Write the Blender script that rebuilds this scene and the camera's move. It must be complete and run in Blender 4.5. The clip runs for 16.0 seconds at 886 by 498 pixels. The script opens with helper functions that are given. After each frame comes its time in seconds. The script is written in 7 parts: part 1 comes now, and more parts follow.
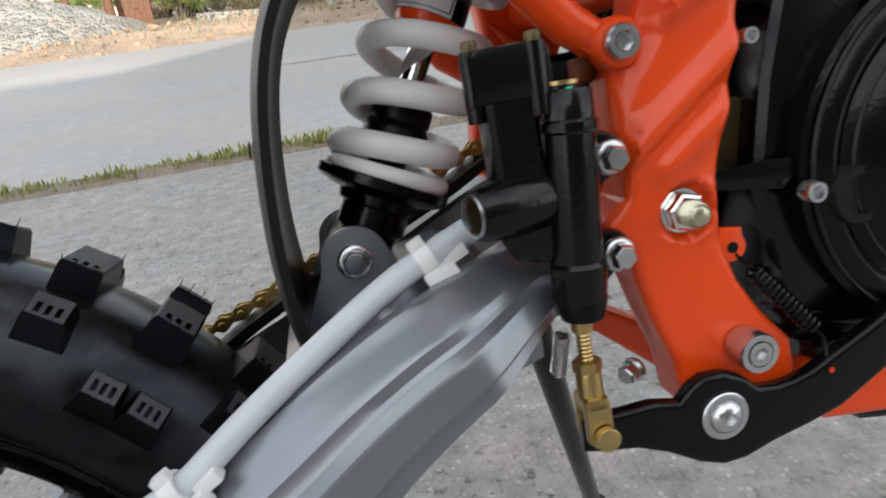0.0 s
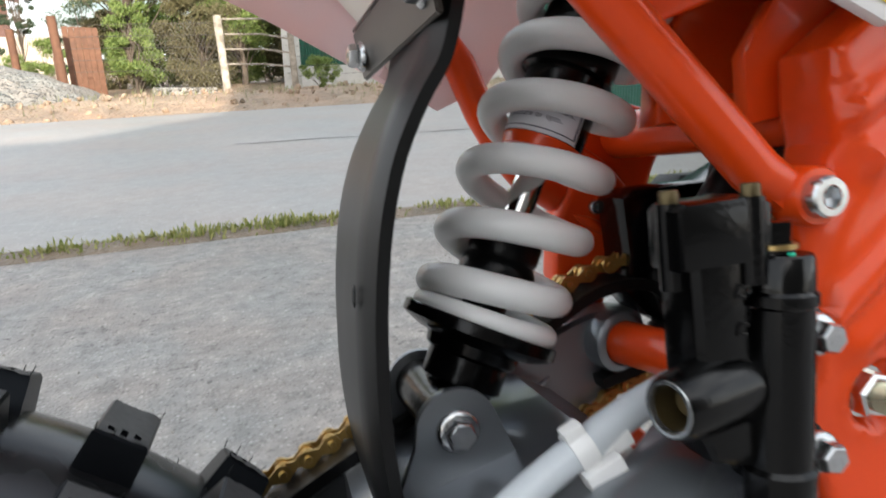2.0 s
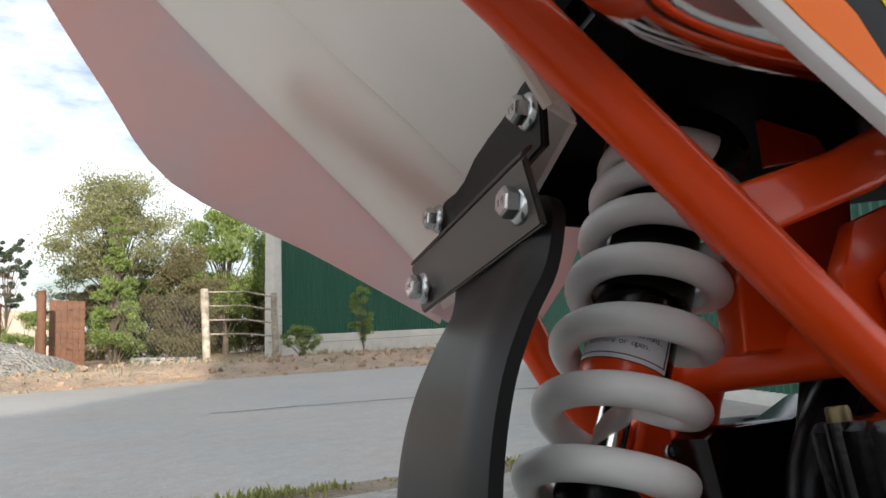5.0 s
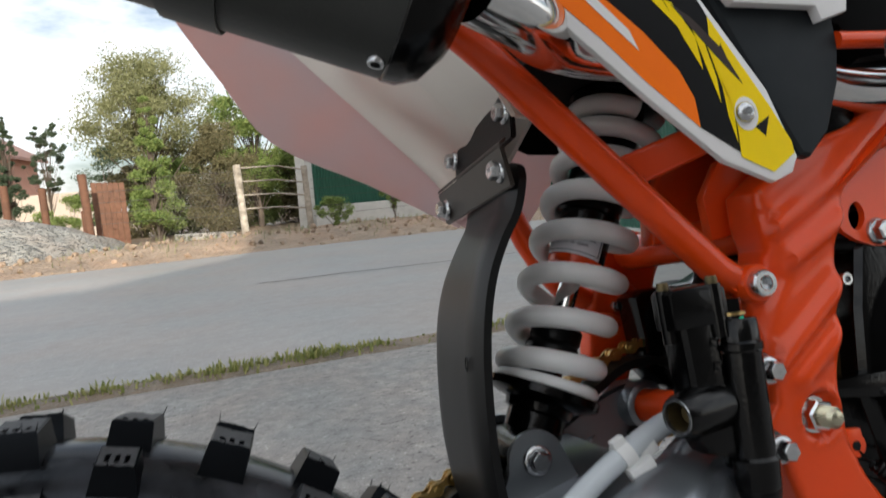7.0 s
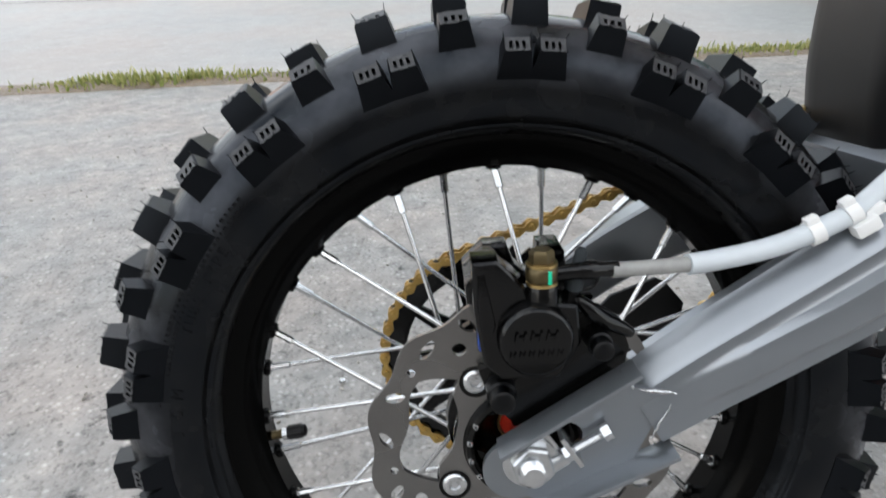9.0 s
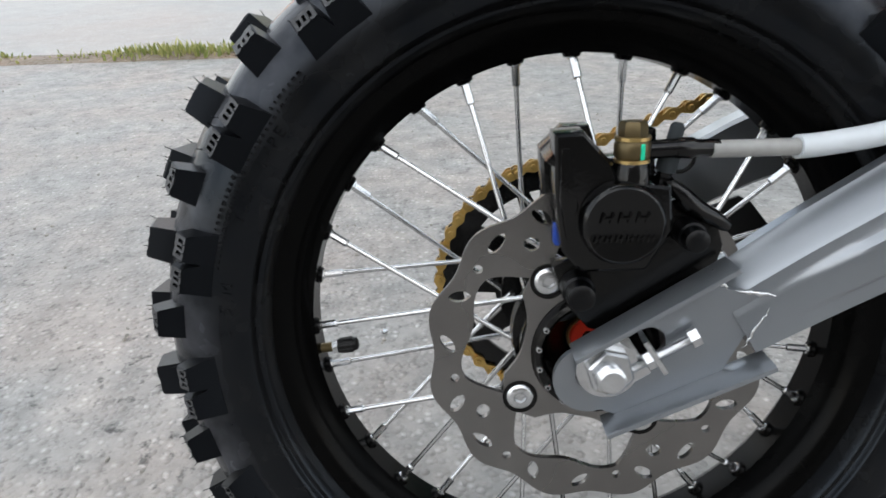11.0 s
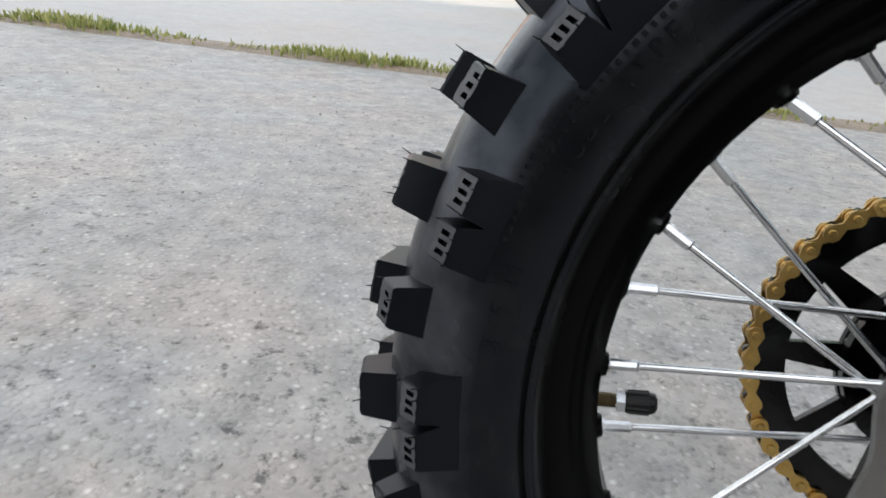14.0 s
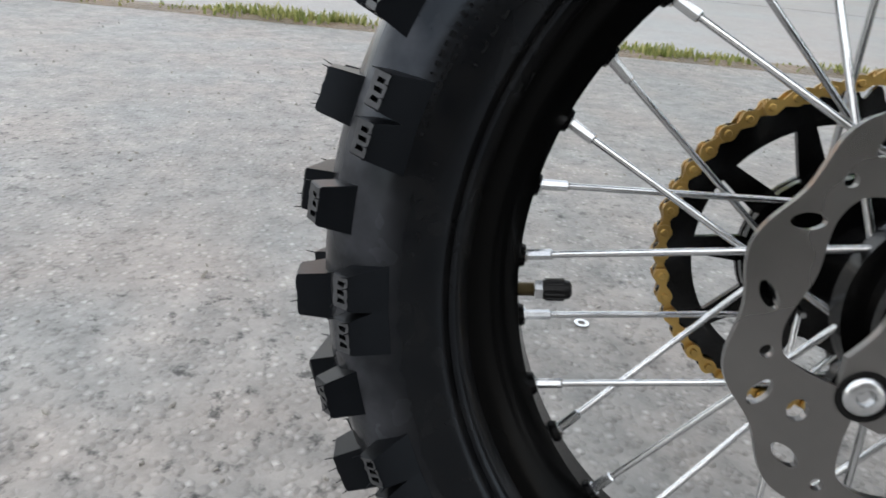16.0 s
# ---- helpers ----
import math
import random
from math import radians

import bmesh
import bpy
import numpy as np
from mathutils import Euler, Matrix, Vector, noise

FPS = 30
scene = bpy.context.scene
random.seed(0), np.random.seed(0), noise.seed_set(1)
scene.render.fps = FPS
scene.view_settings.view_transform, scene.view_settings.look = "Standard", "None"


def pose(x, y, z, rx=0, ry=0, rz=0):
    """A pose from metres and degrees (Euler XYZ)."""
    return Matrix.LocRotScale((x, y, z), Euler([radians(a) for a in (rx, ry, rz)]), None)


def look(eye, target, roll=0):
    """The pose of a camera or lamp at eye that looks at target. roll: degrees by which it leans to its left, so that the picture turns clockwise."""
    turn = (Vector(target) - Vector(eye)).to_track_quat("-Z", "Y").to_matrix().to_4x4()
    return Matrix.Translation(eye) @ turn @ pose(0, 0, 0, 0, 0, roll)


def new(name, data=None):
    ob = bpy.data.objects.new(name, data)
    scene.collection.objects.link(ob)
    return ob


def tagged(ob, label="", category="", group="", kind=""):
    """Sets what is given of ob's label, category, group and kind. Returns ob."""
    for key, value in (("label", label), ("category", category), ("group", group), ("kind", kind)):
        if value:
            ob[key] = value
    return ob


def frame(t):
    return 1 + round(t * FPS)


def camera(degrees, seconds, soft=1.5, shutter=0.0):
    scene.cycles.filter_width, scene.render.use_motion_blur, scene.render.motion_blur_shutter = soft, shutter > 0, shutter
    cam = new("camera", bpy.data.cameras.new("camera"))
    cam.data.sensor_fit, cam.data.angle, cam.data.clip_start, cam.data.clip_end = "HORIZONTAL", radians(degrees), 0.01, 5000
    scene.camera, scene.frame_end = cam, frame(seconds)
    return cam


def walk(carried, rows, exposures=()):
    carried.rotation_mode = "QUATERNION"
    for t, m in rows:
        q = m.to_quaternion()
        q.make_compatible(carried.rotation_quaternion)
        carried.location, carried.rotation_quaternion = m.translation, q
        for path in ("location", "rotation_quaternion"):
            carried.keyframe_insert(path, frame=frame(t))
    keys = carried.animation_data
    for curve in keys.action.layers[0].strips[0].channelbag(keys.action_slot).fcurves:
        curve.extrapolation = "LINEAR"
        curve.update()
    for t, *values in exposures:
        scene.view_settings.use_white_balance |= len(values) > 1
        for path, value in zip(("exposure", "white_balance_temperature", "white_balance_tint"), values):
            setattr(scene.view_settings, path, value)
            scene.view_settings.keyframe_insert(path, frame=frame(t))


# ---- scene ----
cam = camera(67.0, 16.0, soft=1.6, shutter=0.35)
PATH = [
    (0, (0.231, -0.286, 0.587), (0.688, 1.502, -0.185), -6.8),
    (0.5, (0.201, -0.265, 0.583), (0.686, 1.485, -0.256), -5.6),
    (1, (0.203, -0.258, 0.575), (0.736, 1.484, -0.252), -4.9),
    (1.5, (0.202, -0.241, 0.592), (0.757, 1.542, -0.125), -4.1),
    (2, (0.181, -0.204, 0.601), (0.842, 1.604, 0.056), -2.2),
    (2.5, (0.164, -0.158, 0.572), (0.877, 1.656, 0.123), -0.9),
    (3, (0.168, -0.153, 0.567), (0.858, 1.671, 0.127), -0.8),
    (3.5, (0.156, -0.15, 0.568), (0.918, 1.698, 0.497), -0.3),
    (4, (0.157, -0.144, 0.568), (0.945, 1.692, 0.647), -1.0),
    (4.5, (0.15, -0.156, 0.572), (0.934, 1.67, 0.796), -1.0),
    (4.7, (0.153, -0.159, 0.577), (0.933, 1.666, 0.824), -1.7),
    (6.8, (0.116, -0.297, 0.623), (0.822, 1.571, 0.513), -5.2),
    (7, (0.102, -0.315, 0.615), (0.775, 1.561, 0.449), -5.3),
    (7.5, (0.099, -0.326, 0.606), (0.737, 1.547, 0.312), -4.9),
    (8, (0.034, -0.342, 0.604), (0.49, 1.507, -0.008), -4.2),
    (8.5, (-0.048, -0.365, 0.592), (0.117, 1.457, -0.215), -4.4),
    (9, (-0.077, -0.372, 0.571), (0.094, 1.406, -0.329), -1.8),
    (9.2, (-0.077, -0.371, 0.566), (0.107, 1.382, -0.379), -1.3),
    (11.3, (-0.112, -0.368, 0.491), (-0.051, 1.419, -0.405), -1.3),
    (11.5, (-0.124, -0.368, 0.482), (-0.062, 1.431, -0.389), -1.1),
    (12, (-0.115, -0.368, 0.467), (-0.061, 1.441, -0.385), -1.8),
    (12.5, (-0.128, -0.351, 0.455), (-0.114, 1.473, -0.366), -0.3),
    (13, (-0.166, -0.317, 0.435), (-0.293, 1.521, -0.343), 1.5),
    (13.5, (-0.196, -0.28, 0.415), (-0.38, 1.54, -0.393), 4.6),
    (14, (-0.211, -0.247, 0.411), (-0.431, 1.575, -0.383), 6.1),
    (14.5, (-0.218, -0.237, 0.42), (-0.461, 1.594, -0.347), 6.2),
    (15, (-0.217, -0.244, 0.419), (-0.437, 1.583, -0.364), 7.3),
    (15.5, (-0.204, -0.255, 0.394), (-0.367, 1.551, -0.449), 6.7),
    (16, (-0.194, -0.275, 0.396), (-0.26, 1.52, -0.484), 5.3),
]
walk(cam, [(t, look(eye, target, roll)) for t, eye, target, roll in PATH], exposures=[(0, 1.46), (1, 1.48), (1.5, 1.55), (2, 1.58), (2.5, 1.56), (3, 1.66), (3.5, 1.48), (4, 1.12), (4.5, 1.10), (6.8, 0.92), (7.5, 0.90), (8, 1.28), (8.5, 1.6), (9, 1.85), (12.5, 1.85), (13, 1.72), (13.5, 1.62), (14, 1.76), (14.5, 1.76), (16, 1.68)])

# ---- sky, sun ----
SUN_EL, SUN_AZ = radians(22.0), radians(183.0)
world = bpy.data.worlds.new("world")
scene.world = world
world.use_nodes = True
wn = world.node_tree.nodes
wl = world.node_tree.links
sky = wn.new("ShaderNodeTexSky")
sky.sky_type = "NISHITA"
sky.sun_disc = False
sky.sun_elevation = SUN_EL
sky.sun_rotation = SUN_AZ
sky.air_density = 1.0
sky.dust_density = 2.5
sky.ozone_density = 1.0
# thin bright cloud over the blue
wc = wn.new("ShaderNodeTexCoord")
wmap = wn.new("ShaderNodeMapping")
wmap.inputs["Scale"].default_value = (1.6, 1.6, 4.5)
wnoise = wn.new("ShaderNodeTexNoise")
wnoise.inputs["Scale"].default_value = 1.7
wnoise.inputs["Detail"].default_value = 7.0
wnoise.inputs["Roughness"].default_value = 0.6
wramp = wn.new("ShaderNodeValToRGB")
wramp.color_ramp.elements[0].position = 0.34
wramp.color_ramp.elements[0].color = (0, 0, 0, 1)
wramp.color_ramp.elements[1].position = 0.62
wramp.color_ramp.elements[1].color = (1, 1, 1, 1)
wmix = wn.new("ShaderNodeMixRGB")
wmix.inputs["Color2"].default_value = (12.9, 13.25, 13.5, 1)
wl.new(wc.outputs["Generated"], wmap.inputs["Vector"])
wl.new(wmap.outputs["Vector"], wnoise.inputs["Vector"])
wl.new(wnoise.outputs["Fac"], wramp.inputs["Fac"])
wl.new(wramp.outputs["Color"], wmix.inputs["Fac"])
wl.new(sky.outputs["Color"], wmix.inputs["Color1"])
wl.new(wmix.outputs["Color"], wn["Background"].inputs["Color"])
wn["Background"].inputs["Strength"].default_value = 0.07

sun_data = bpy.data.lights.new("sun", "SUN")
sun_data.energy = 3.3
sun_data.angle = radians(0.6)
sun_data.color = (1.0, 0.92, 0.8)
sun = new("sun", sun_data)
to_sun = Vector((math.sin(SUN_AZ) * math.cos(SUN_EL), math.cos(SUN_AZ) * math.cos(SUN_EL), math.sin(SUN_EL)))
sun.matrix_world = look(to_sun * 30, (0, 0, 0))


# ---- materials ----
def material(name, base, rough=0.5, metal=0.0, var=0.12, scale=40.0, bump=0.0, bump_scale=200.0, coat=0.0, tint=None, spec=0.5,
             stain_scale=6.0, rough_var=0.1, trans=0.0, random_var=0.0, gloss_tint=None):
    """A surface with grain at two scales, uneven gloss and fine relief."""
    m = bpy.data.materials.new(name)
    m.use_nodes = True
    n, k = m.node_tree.nodes, m.node_tree.links
    b = n["Principled BSDF"]
    co = n.new("ShaderNodeTexCoord")
    fine = n.new("ShaderNodeTexNoise")
    fine.inputs["Scale"].default_value = scale
    fine.inputs["Detail"].default_value = 5
    big = n.new("ShaderNodeTexNoise")
    big.inputs["Scale"].default_value = stain_scale
    big.inputs["Detail"].default_value = 4
    k.new(co.outputs["Object"], fine.inputs["Vector"])
    k.new(co.outputs["Object"], big.inputs["Vector"])
    add = n.new("ShaderNodeMath")
    add.operation = "ADD"
    k.new(fine.outputs["Fac"], add.inputs[0])
    k.new(big.outputs["Fac"], add.inputs[1])
    ramp = n.new("ShaderNodeMapRange")
    ramp.inputs["From Min"].default_value = 0.6
    ramp.inputs["From Max"].default_value = 1.4
    k.new(add.outputs[0], ramp.inputs["Value"])
    mix = n.new("ShaderNodeMixRGB")
    lo = [max(0.0, c * (1 - var)) for c in base]
    hi = [min(1.0, c * (1 + var)) for c in (tint or base)]
    mix.inputs["Color1"].default_value = (*lo, 1)
    mix.inputs["Color2"].default_value = (*hi, 1)
    k.new(ramp.outputs[0], mix.inputs["Fac"])
    out = mix.outputs["Color"]
    if random_var:
        info = n.new("ShaderNodeObjectInfo")
        hsv = n.new("ShaderNodeHueSaturation")
        rr = n.new("ShaderNodeMapRange")
        rr.inputs["To Min"].default_value = 1 - random_var
        rr.inputs["To Max"].default_value = 1 + random_var
        k.new(info.outputs["Random"], rr.inputs["Value"])
        k.new(rr.outputs[0], hsv.inputs["Value"])
        k.new(out, hsv.inputs["Color"])
        out = hsv.outputs["Color"]
    k.new(out, b.inputs["Base Color"])
    rm = n.new("ShaderNodeMapRange")
    rm.inputs["To Min"].default_value = max(0.02, rough - rough_var)
    rm.inputs["To Max"].default_value = min(1.0, rough + rough_var)
    k.new(big.outputs["Fac"], rm.inputs["Value"])
    k.new(rm.outputs[0], b.inputs["Roughness"])
    b.inputs["Metallic"].default_value = metal
    b.inputs["Coat Weight"].default_value = coat
    b.inputs["Coat Roughness"].default_value = 0.08
    b.inputs["Specular IOR Level"].default_value = spec
    if gloss_tint:
        b.inputs["Specular Tint"].default_value = (*gloss_tint, 1)
    if trans:
        thin = n.new("ShaderNodeBsdfTranslucent")
        k.new(out, thin.inputs["Color"])
        pass_on = n.new("ShaderNodeMixShader")
        pass_on.inputs[0].default_value = trans
        k.new(b.outputs[0], pass_on.inputs[1])
        k.new(thin.outputs[0], pass_on.inputs[2])
        k.new(pass_on.outputs[0], n["Material Output"].inputs["Surface"])
    if bump:
        bn = n.new("ShaderNodeTexNoise")
        bn.inputs["Scale"].default_value = bump_scale
        bn.inputs["Detail"].default_value = 4
        k.new(co.outputs["Object"], bn.inputs["Vector"])
        bu = n.new("ShaderNodeBump")
        bu.inputs["Strength"].default_value = bump
        bu.inputs["Distance"].default_value = 0.002
        k.new(bn.outputs["Fac"], bu.inputs["Height"])
        k.new(bu.outputs["Normal"], b.inputs["Normal"])
    return m


RUBBER = material("rubber", (0.0022, 0.0024, 0.0029), 0.32, var=0.25, scale=60, bump=0.12, bump_scale=500, spec=0.2, stain_scale=9)
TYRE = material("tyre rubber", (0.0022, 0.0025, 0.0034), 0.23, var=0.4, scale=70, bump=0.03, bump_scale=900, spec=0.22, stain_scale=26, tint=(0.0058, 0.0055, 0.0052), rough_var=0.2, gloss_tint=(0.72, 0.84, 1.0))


def dust_and_sheen(m):
    """Pale road dust and the shoulder's bluish sky sheen, both put into the colour of the outer tyre, in uneven
    patches.
    """
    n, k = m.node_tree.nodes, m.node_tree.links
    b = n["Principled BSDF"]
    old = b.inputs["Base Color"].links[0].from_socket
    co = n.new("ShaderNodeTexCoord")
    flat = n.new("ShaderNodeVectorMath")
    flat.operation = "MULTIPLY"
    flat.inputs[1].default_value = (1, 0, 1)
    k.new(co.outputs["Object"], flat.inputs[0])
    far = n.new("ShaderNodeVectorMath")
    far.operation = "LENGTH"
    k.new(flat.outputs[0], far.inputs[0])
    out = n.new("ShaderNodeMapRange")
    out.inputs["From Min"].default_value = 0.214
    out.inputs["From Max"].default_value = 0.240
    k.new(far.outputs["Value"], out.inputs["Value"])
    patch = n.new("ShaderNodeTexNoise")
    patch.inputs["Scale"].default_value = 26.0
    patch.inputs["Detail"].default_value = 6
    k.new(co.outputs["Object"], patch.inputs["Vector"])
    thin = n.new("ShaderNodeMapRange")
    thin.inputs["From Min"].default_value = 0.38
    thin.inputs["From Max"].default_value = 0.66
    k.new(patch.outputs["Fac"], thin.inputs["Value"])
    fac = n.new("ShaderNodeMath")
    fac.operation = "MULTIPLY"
    # the painted sheen and dust fade out towards the crown
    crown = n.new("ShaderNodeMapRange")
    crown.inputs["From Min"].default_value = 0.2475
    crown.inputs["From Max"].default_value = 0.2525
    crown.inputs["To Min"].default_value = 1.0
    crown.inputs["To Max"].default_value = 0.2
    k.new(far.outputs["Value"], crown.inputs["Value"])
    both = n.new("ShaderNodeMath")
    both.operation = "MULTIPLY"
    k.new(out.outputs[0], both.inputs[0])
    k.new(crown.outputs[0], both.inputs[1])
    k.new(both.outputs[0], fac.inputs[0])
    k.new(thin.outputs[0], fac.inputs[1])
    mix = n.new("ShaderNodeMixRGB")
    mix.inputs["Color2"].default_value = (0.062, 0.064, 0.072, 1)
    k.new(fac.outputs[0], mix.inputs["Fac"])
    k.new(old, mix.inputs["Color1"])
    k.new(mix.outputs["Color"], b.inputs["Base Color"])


dust_and_sheen(TYRE)
RUBBER_WORN = material("rubber tread", (0.0035, 0.0038, 0.0046), 0.34, var=0.25, scale=90, bump=0.03, bump_scale=900, spec=0.13, random_var=0.2, gloss_tint=(0.75, 0.86, 1.0))
RUBBER_DUSTY = material("dusty rubber", (0.045, 0.046, 0.049), 0.6, var=0.35, scale=300, spec=0.3, random_var=0.2)
YELLOW_ZINC = material("yellow passivated zinc", (0.55, 0.52, 0.38), 0.3, 0.9, var=0.12, scale=100)
RIM = material("black anodised rim", (0.0016, 0.0016, 0.0016), 0.2, var=0.2, spec=0.06, rough_var=0.06)
BLACK_PAINT = material("black gloss paint", (0.0018, 0.0018, 0.0018), 0.2, spec=0.26, var=0.2, scale=80, bump=0.1, bump_scale=300, rough_var=0.1)
BLACK_CAST = material("black cast metal", (0.0016, 0.0016, 0.0017), 0.16, spec=0.32, var=0.25, scale=80, bump=0.06, bump_scale=500)
BLACK_PLASTIC = material("black plastic", (0.0045, 0.0045, 0.0048), 0.45, spec=0.22, var=0.15, scale=70, bump=0.1, bump_scale=500)
ZINC = material("zinc plated steel", (0.58, 0.59, 0.60), 0.24, 0.96, var=0.12, scale=150, bump=0.05)
CHROME = material("chrome", (0.75, 0.75, 0.74), 0.1, 1.0, var=0.05, rough_var=0.05)
SPOKE = material("spoke steel", (0.66, 0.67, 0.68), 0.22, 1.0, var=0.08, scale=100)
DISC = material("brake disc steel", (0.20, 0.194, 0.188), 0.27, 0.95, var=0.2, scale=30, bump=0.015, bump_scale=900)
SILVER = material("silver painted aluminium", (0.235, 0.252, 0.274), 0.31, 0.74, var=0.06, scale=25, coat=0.35, bump=0.04, bump_scale=700, rough_var=0.05)
ORANGE = material("orange gloss paint", (0.76, 0.064, 0.006), 0.34, var=0.05, scale=20, coat=0.4, bump=0.03, bump_scale=60, rough_var=0.05, spec=0.24)
WHITE_COIL = material("white powder coat", (0.80, 0.81, 0.80), 0.36, var=0.04, scale=50, coat=0.15)
FENDER = material("thin white plastic", (0.88, 0.84, 0.79), 0.4, var=0.03, scale=20, trans=0.66)
WHITE_PLASTIC = material("white plastic", (0.86, 0.84, 0.83), 0.4, var=0.03, scale=20, trans=0.12)
# pink tint paints in the light that the orange panel throws on white plastic
RED_LIT_PLASTIC = material("white plastic tinted with red light", (0.74, 0.72, 0.75), 0.4, var=0.05, scale=14, stain_scale=9, tint=(0.84, 0.56, 0.51), trans=0.6)
FLAP = material("dark grey plastic", (0.0068, 0.0068, 0.0070), 0.42, spec=0.24, var=0.15, scale=60, bump=0.02, bump_scale=900)
BRACKET = material("brown grey steel", (0.05, 0.042, 0.035), 0.36, 0.4, var=0.2, scale=40)
GOLD = material("gold chain steel", (0.56, 0.37, 0.12), 0.32, 0.9, var=0.2, scale=120, random_var=0.2)
BRASS = material("brass plated steel", (0.5, 0.36, 0.15), 0.3, 0.95, var=0.15, scale=100)
HOSE = material("milky hose", (0.58, 0.62, 0.65), 0.25, var=0.06, scale=60, trans=0.15)
HOSE_END = material("clear hose", (0.40, 0.40, 0.385), 0.15, var=0.2, scale=120, trans=0.35, coat=0.3)
NYLON = material("white nylon", (0.78, 0.78, 0.77), 0.4, var=0.04, trans=0.1)
RED = material("red seal", (0.55, 0.03, 0.012), 0.4, var=0.1)
GREEN_MARK = material("green paint mark", (0.0, 0.45, 0.25), 0.5, var=0.1)
BLUE = material("blue cap", (0.008, 0.045, 0.28), 0.4, var=0.1)
ORANGE_DECAL = material("orange decal", (0.98, 0.185, 0.006), 0.3, var=0.03, spec=0.15)
YELLOW_DECAL = material("yellow decal", (0.93, 0.67, 0.003), 0.3, var=0.03, spec=0.12)
BROWN_DECAL = material("grey brown decal", (0.05, 0.036, 0.032), 0.3, var=0.2, spec=0.15)
BLACK_DECAL = material("black decal", (0.006, 0.006, 0.0065), 0.3, var=0.1, spec=0.12)
WHITE_LABEL = material("paper label", (0.78, 0.79, 0.83), 0.35, var=0.04)
INK = material("dark ink", (0.03, 0.035, 0.08), 0.5)
MUFFLER = material("dark grey muffler paint", (0.058, 0.060, 0.057), 0.42, 0.2, spec=0.4, var=0.12, scale=60, bump=0.1, bump_scale=600)
# near-black, nearly without gloss: the enclosed shade under the seat is in the colour
UNDERSEAT_SHADE = material("black moulding darkened for shade", (0.0016, 0.0016, 0.0017), 0.7, spec=0.08, var=0.2, scale=60, bump=0.05, bump_scale=500)
BRONZE = material("bronze case", (0.10, 0.075, 0.035), 0.35, 0.7, var=0.25, scale=30)
GREY_PANEL = material("charcoal plastic", (0.024, 0.028, 0.031), 0.55, spec=0.12, var=0.12, scale=70, bump=0.025, bump_scale=1200)


def ground_material(name, base, stone, scale, bump, dist, patch=(0.8, 1.15), patch_scale=0.7, fade=0.5, speck=0.3):
    """Rolled stone surface: chips of aggregate in a binder, with broad worn patches."""
    m = bpy.data.materials.new(name)
    m.use_nodes = True
    n, k = m.node_tree.nodes, m.node_tree.links
    b = n["Principled BSDF"]
    co = n.new("ShaderNodeTexCoord")
    vor = n.new("ShaderNodeTexVoronoi")
    vor.inputs["Scale"].default_value = scale
    vor.inputs["Randomness"].default_value = 1.0
    warp = n.new("ShaderNodeTexNoise")
    warp.inputs["Scale"].default_value = scale * 0.6
    warp.inputs["Detail"].default_value = 6
    big = n.new("ShaderNodeTexNoise")
    big.inputs["Scale"].default_value = patch_scale
    big.inputs["Detail"].default_value = 6
    big.inputs["Roughness"].default_value = 0.65
    mid = n.new("ShaderNodeTexNoise")
    mid.inputs["Scale"].default_value = scale * 0.16
    mid.inputs["Detail"].default_value = 8
    mid.inputs["Roughness"].default_value = 0.7
    for t in (vor, warp, big, mid):
        k.new(co.outputs["Object"], t.inputs["Vector"])
    sel = n.new("ShaderNodeSeparateColor")
    k.new(vor.outputs["Color"], sel.inputs["Color"])
    chip = n.new("ShaderNodeMapRange")
    chip.inputs["From Min"].default_value = 0.55
    chip.inputs["From Max"].default_value = 1.0
    k.new(sel.outputs[0], chip.inputs["Value"])
    edge = n.new("ShaderNodeMapRange")
    edge.inputs["From Min"].default_value = 0.15
    edge.inputs["From Max"].default_value = 0.55
    edge.inputs["To Min"].default_value = 1.0
    edge.inputs["To Max"].default_value = 0.0
    k.new(vor.outputs["Distance"], edge.inputs["Value"])
    mul = n.new("ShaderNodeMath")
    mul.operation = "MULTIPLY"
    k.new(chip.outputs[0], mul.inputs[0])
    k.new(edge.outputs[0], mul.inputs[1])
    cmix = n.new("ShaderNodeMixRGB")
    cmix.inputs["Color1"].default_value = (*base, 1)
    cmix.inputs["Color2"].default_value = (*stone, 1)
    k.new(mul.outputs[0], cmix.inputs["Fac"])
    grain = n.new("ShaderNodeMapRange")
    grain.inputs["From Min"].default_value = 0.3
    grain.inputs["From Max"].default_value = 0.7
    grain.inputs["To Min"].default_value = 1 - fade
    grain.inputs["To Max"].default_value = 1 + fade
    k.new(mid.outputs["Fac"], grain.inputs["Value"])
    pat = n.new("ShaderNodeMapRange")
    pat.inputs["From Min"].default_value = 0.3
    pat.inputs["From Max"].default_value = 0.7
    pat.inputs["To Min"].default_value = patch[0]
    pat.inputs["To Max"].default_value = patch[1]
    k.new(big.outputs["Fac"], pat.inputs["Value"])
    m2 = n.new("ShaderNodeMath")
    m2.operation = "MULTIPLY"
    k.new(grain.outputs[0], m2.inputs[0])
    k.new(pat.outputs[0], m2.inputs[1])
    spot = n.new("ShaderNodeTexNoise")
    spot.inputs["Scale"].default_value = scale * 0.42
    spot.inputs["Detail"].default_value = 3
    spot.inputs["Roughness"].default_value = 0.7
    k.new(co.outputs["Object"], spot.inputs["Vector"])
    dark = n.new("ShaderNodeMapRange")
    dark.inputs["From Min"].default_value = 0.56
    dark.inputs["From Max"].default_value = 0.68
    dark.inputs["To Min"].default_value = 1.0
    dark.inputs["To Max"].default_value = 0.0
